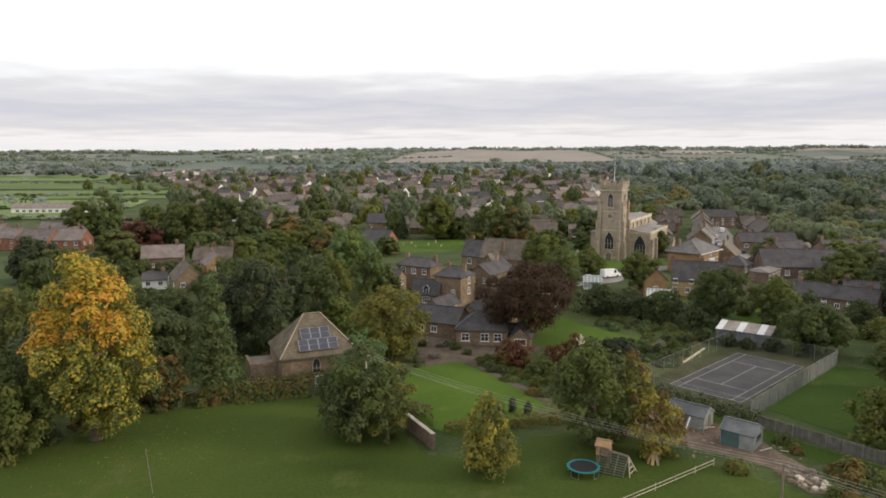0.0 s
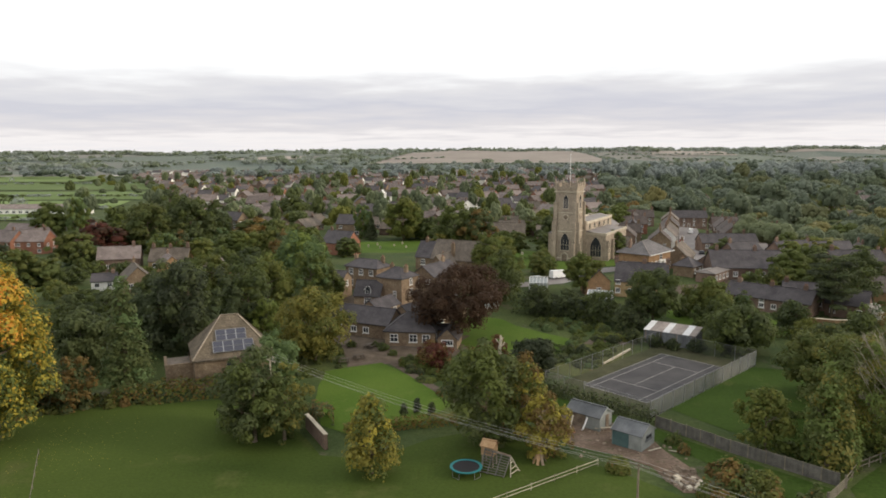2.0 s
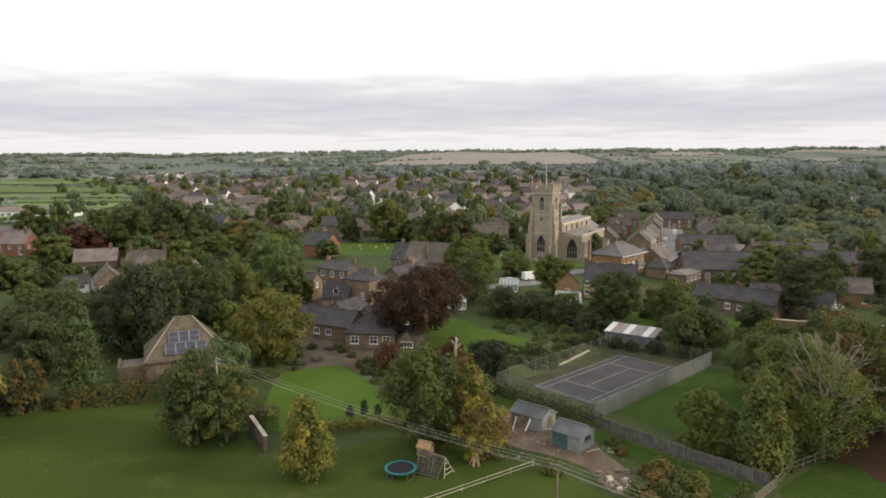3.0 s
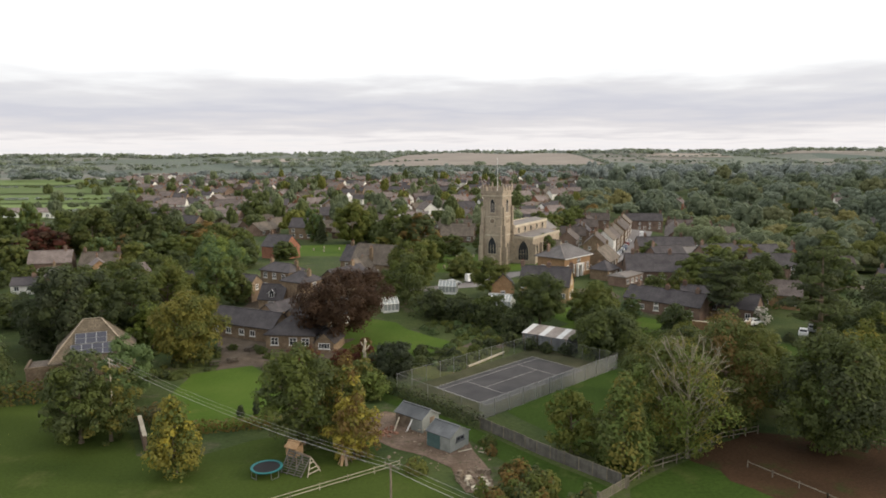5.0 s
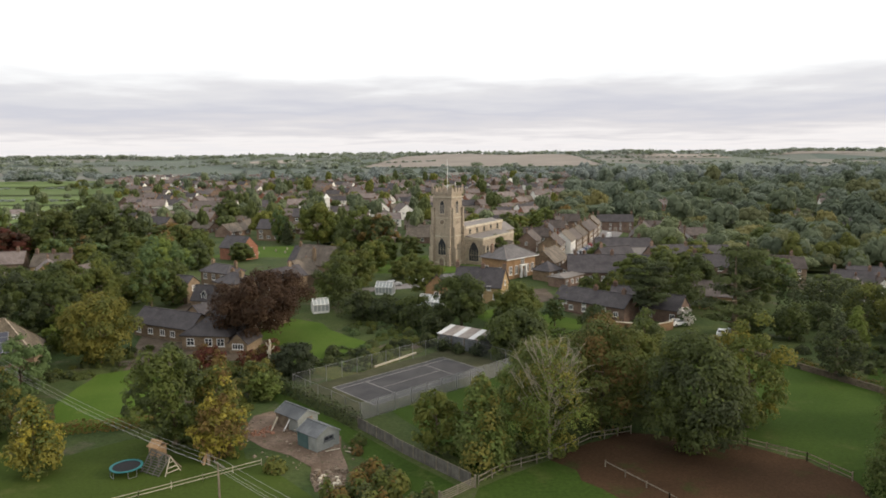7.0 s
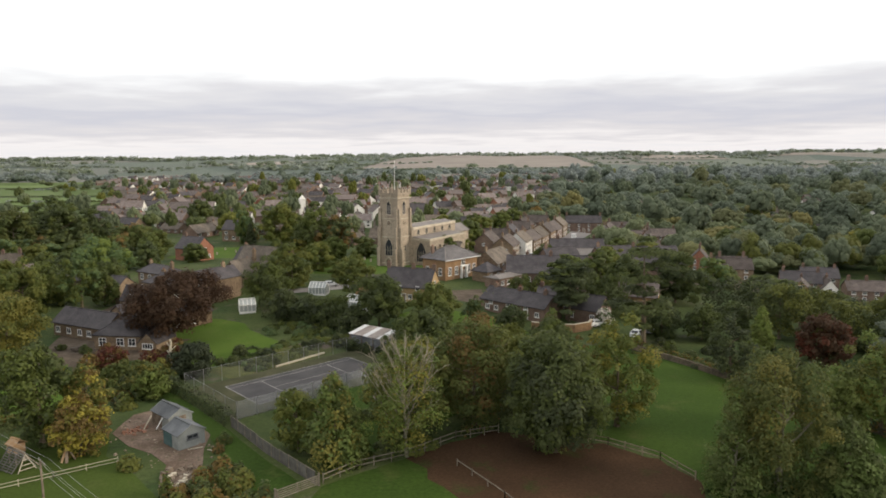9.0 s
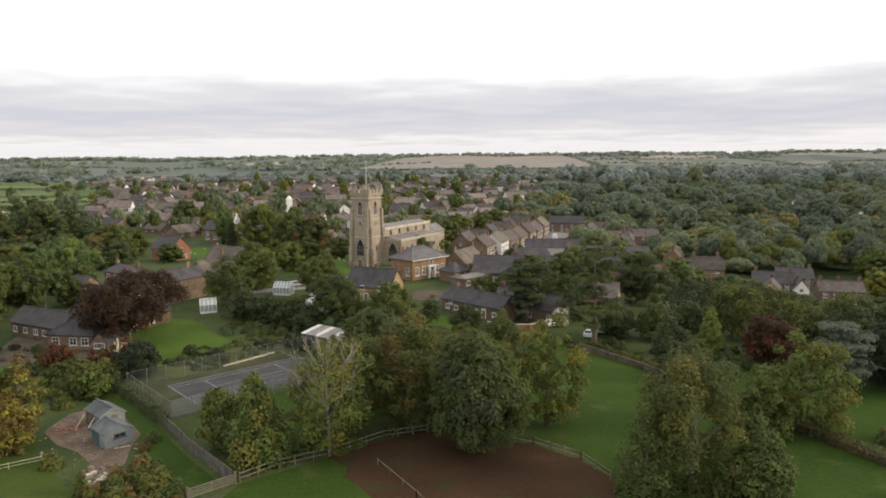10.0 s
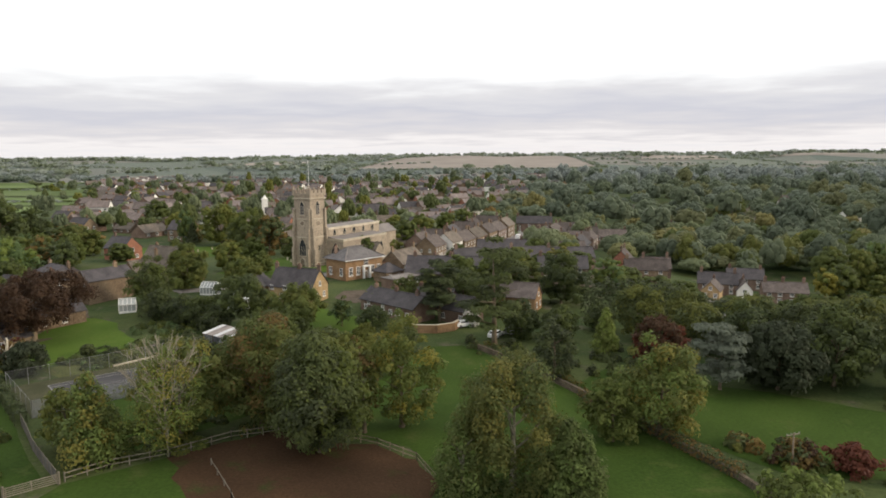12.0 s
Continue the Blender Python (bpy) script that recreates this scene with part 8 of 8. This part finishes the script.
def build_trees():
    rng = np.random.default_rng(11)
    models = tree_models()

    def put(k, x, y, h, w):
        m = models[k]
        copy_thing(m, pose(x, y, gz(x, y) - 0.2, 0, 0, float(rng.uniform(0, 360))) @ Matrix.Diagonal((w / 12.5, w / 12.5, h / 14.0, 1)))

    # the big dark clump, the trees round the burial ground and the churchyard
    for k, x, y, h, w in ((13, -97, 263, 19.5, 18), (14, -86, 277, 21, 19), (12, -97, 290, 22, 20), (14, -113, 276, 17.5, 15), (12, -80, 290, 18, 15), (9, -110, 252, 12.5, 17), (0, -149, 292, 17, 15), (4, -137, 291, 20, 10),
                          (13, -2, 297, 19.5, 17), (1, 9, 297, 10, 9), (12, 18.5, 266, 18, 17), (8, 14, 262, 7.5, 9), (6, -63, 289, 10.5, 19), (1, -67, 385, 15, 16), (6, 28, 262, 15, 14), (7, -16, 300, 10, 9)):
        put(k, x, y, h, w)
    for k, x, y, h, w in ((8, 262, 318, 13, 14), (8, 222, 223, 10, 9.5), (5, 305, 508, 22, 19), (1, 150, 172, 7, 11), (0, 160, 180, 6, 9), (1, 228, 226, 11, 12), (3, 236, 214, 10, 11), (1, 184, 172, 5.0, 9), (0, 196, 176, 5.5, 9), (2, 212, 178, 6.5, 10), (1, 224, 182, 8, 11), (0, 176, 146, 7.5, 11), (1, 190, 140, 8, 11), (3, 204, 140, 9, 12), (0, 216, 160, 8, 12), (1, 168, 168, 5, 8), (2, 168, 128, 10, 11),
                          (0, 100, 172, 10, 10), (1, 109, 180, 10, 10), (3, 118, 178, 9, 10), (4, 140, 178, 10, 10), (1, 148, 192, 6.5, 10), (0, 136, 200, 8, 10), (8, 132, 212, 8, 9), (1, 70, 224, 9, 8), (3, 30, 206, 10, 9), (0, 33, 222, 9, 9), (2, 40, 246, 8, 9), (1, 52, 254, 7, 9), (6, 62, 256, 11, 11), (3, 74, 252, 10, 10), (0, 70, 268, 12, 12), (1, 80, 285, 12, 12), (4, 66, 286, 13, 11), (2, 86, 305, 12, 12), (3, 75, 305, 11, 12), (0, 96, 320, 12, 12), (1, 58, 272, 12, 11), (5, 84, 330, 11, 11), (0, 104, 345, 12, 12), (1, 100, 212, 8, 8), (3, 118, 205, 9, 9), (0, 126, 222, 9, 9), (2, 138, 230, 8, 9), (3, 126, 206, 7, 9)):
        put(k, x, y, h, w)
    # gardens left of the manor
    for _ in range(70):
        x, y = rng.uniform(-175, -18), rng.uniform(182, 290)
        if x < -0.85 * y or (x > -92 and y < 214) or (-215 < x < -108 and 196 < y < 300) or (-40 < x and y > 240):
            continue
        put(int(rng.choice([0, 1, 2, 3, 4, 5, 6])), x, y, rng.uniform(6, 13), rng.uniform(7, 13))
    # among the village roofs and at the near edge of the wood
    rest = []
    for _ in range(450):
        y = 300 + 600 * rng.random() ** 1.2
        x = rng.uniform(-0.5, 0.36) * y
        if (not in_village(x, y) and rng.random() < 0.4) or (y < 385 and -10 < x - 91 - (y - 236) * 0.346 < 34):
            continue
        h, w = (rng.uniform(5, 9.5) if rng.random() < 0.7 else rng.uniform(10, 15)) * (1 + y / 2500), rng.uniform(6, 12)
        if y > 318:
            rest.append((x, y, h, w))
        else:
            put(int(rng.choice(12, p=(0.2, 0.15, 0.08, 0.14, 0.1, 0.1, 0.07, 0.05, 0.04, 0.03, 0.02, 0.02))), x, y, h, w)
    far_wood("village_trees", "garden trees among the village roofs", rest, 0.75, 150, ["grove_dark", "dark", "grove_dark", "grove", "olive", "dark"], 30, True)
    edge = []
    for _ in range(190):
        y = rng.uniform(226, 340)
        x = rng.uniform(0.40, 0.92) * y + 74
        if x < 240 and y < 268:
            continue
        h, w = rng.uniform(9, 17), rng.uniform(9, 15)
        if y < 262:
            put(int(rng.choice([0, 1, 2, 3, 4, 5, 8, 10, 7], p=(0.20, 0.06, 0.06, 0.24, 0.16, 0.16, 0.02, 0.08, 0.02))), x, y, h, w)
        else:
            edge.append((x, y, h, w))
    far_wood("wood_edge", "green trees at the near edge of the wood", edge, 0.75, 230, ["grove", "grove_dark", "grove_olive", "grove", "green", "grove_dark", "olive"], 41, True)
    gap = [(rng.uniform(56, 78) + (y - 236) * 0.346, y, rng.uniform(7, 12), rng.uniform(8, 12)) for y in rng.uniform(265, 470, 46)]
    gap = [g for g in gap if all(math.hypot(g[0] - q[0], g[1] - q[1]) > 10.5 for q in BACK_ROW)]
    far_wood("churchyard_trees", "garden trees behind the church and the street", gap, 0.7, 200, ["grove", "grove_dark", "grove_olive", "grove_dark", "russet"], 42, True)
    block = []
    for _ in range(170):
        x, y = rng.uniform(128, 250), rng.uniform(236, 440)
        if any(math.hypot(x - q[0], y - q[1]) < 10.5 for q in FAR_ROW + BACK_ROW) or x < 108 + (y - 236) * 0.346 or (x > 140 and y < 258):
            continue
        block.append((x, y, rng.uniform(7, 13), rng.uniform(8, 13)))
    far_wood("garden_trees", "garden trees behind the high street houses", block, 0.75, 160, ["grove", "grove_dark", "grove_olive", "grove_dark", "grove"], 43, True)
    drop_models(models)


build_trees()


def build_far():
    rng = np.random.default_rng(23)
    wood = []
    for _ in range(2300):
        y = 330 + 700 * rng.random() ** 0.95
        x = rng.uniform(0.215, 1.0) * y + 35
        if y < 400 and x < 205:
            continue
        w = rng.uniform(9, 22)
        if any((x - a) ** 2 + (y - b) ** 2 < (0.42 * (w + d)) ** 2 for a, b, _, d in wood[-900:]):
            continue
        wood.append((x, y, w * rng.uniform(0.6, 1.25), w))
    # leaf colours step paler with distance to imitate haze; the air itself is clear
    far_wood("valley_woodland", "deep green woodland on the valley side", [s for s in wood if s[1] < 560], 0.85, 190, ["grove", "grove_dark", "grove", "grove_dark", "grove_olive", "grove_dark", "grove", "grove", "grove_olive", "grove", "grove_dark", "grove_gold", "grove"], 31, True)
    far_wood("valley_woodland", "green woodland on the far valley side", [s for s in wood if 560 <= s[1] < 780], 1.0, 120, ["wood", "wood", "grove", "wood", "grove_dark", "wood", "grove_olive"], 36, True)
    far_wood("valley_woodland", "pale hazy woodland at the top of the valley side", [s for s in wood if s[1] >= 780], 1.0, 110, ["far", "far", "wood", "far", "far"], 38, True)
    copses = []
    for _ in range(1500):
        y = rng.uniform(1400, 2300)
        x = rng.uniform(-0.75, 0.8) * y
        if noise.noise((x / 330, y / 200, 7.3)) > (0.0 if x < -150 else 0.1) and not (-130 < x < 450 and y > 1580):
            copses.append((x, y, rng.uniform(8, 14), rng.uniform(18, 32)))
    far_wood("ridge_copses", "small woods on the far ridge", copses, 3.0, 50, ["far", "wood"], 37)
    belt = []
    for _ in range(1300):
        y = rng.uniform(850, 1360)
        x = rng.uniform(-0.85, 0.95) * y
        if noise.noise((x / 260, y / 120, 0.3)) < -0.02:
            continue
        belt.append((x, y, rng.uniform(9, 15), rng.uniform(12, 24)))
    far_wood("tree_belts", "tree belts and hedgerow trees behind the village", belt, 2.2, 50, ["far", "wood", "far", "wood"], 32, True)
    hedge_spots = []
    for y in (1440, 1600, 1760, 1950, 2130):
        for x in np.arange(-0.8 * y, 0.9 * y, 9):
            if noise.noise((x / 300, y / 90, 4.4)) > 0.02:
                hedge_spots.append((x + rng.uniform(-6, 6), y + 40 * math.sin(x / 210 + y) + rng.uniform(-3, 3), rng.uniform(2.5, 4.5) if rng.random() < 0.9 else rng.uniform(6, 9), rng.uniform(9, 13)))
    for x0, x1 in ((-135, 110), (442, 35), (558, 30), (905, 40), (-565, 110), (-298, 100)):
        for y in np.arange(1560, 2290, 22):
            hedge_spots.append((x0 + x1 * (y - 1560) / 730 + rng.uniform(-4, 4), y, rng.uniform(4, 8), rng.uniform(9, 16)))
    for x in np.arange(-2100, 2300, 21):
        if noise.noise((x / 140, 8.1, 0.0)) > -0.25:
            hedge_spots.append((x + rng.uniform(-8, 8), 2290 + rng.uniform(-12, 12), rng.uniform(4, 9), rng.uniform(12, 24)))
    for _ in range(420):
        y = rng.uniform(2900, 4300)
        hedge_spots.append((rng.uniform(-0.8, 0.8) * y, y, rng.uniform(7, 12), rng.uniform(30, 70)))
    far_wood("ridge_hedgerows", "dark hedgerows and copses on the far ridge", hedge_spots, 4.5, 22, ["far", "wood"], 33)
    lines = []
    for y0, y1, xa, xb in ((468, 472, -430, -205), (590, 595, -500, -225), (790, 800, -820, -290), (388, 392, -330, -200)):
        for x in np.arange(xa, xb, 4.5):
            if rng.random() < 0.9:
                lines.append((x, rng.uniform(y0, y1), *((rng.uniform(2, 3.2), rng.uniform(6, 8)) if rng.random() < 0.93 else (rng.uniform(7, 11), rng.uniform(9, 13)))))
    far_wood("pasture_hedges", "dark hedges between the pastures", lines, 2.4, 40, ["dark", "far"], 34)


build_far()
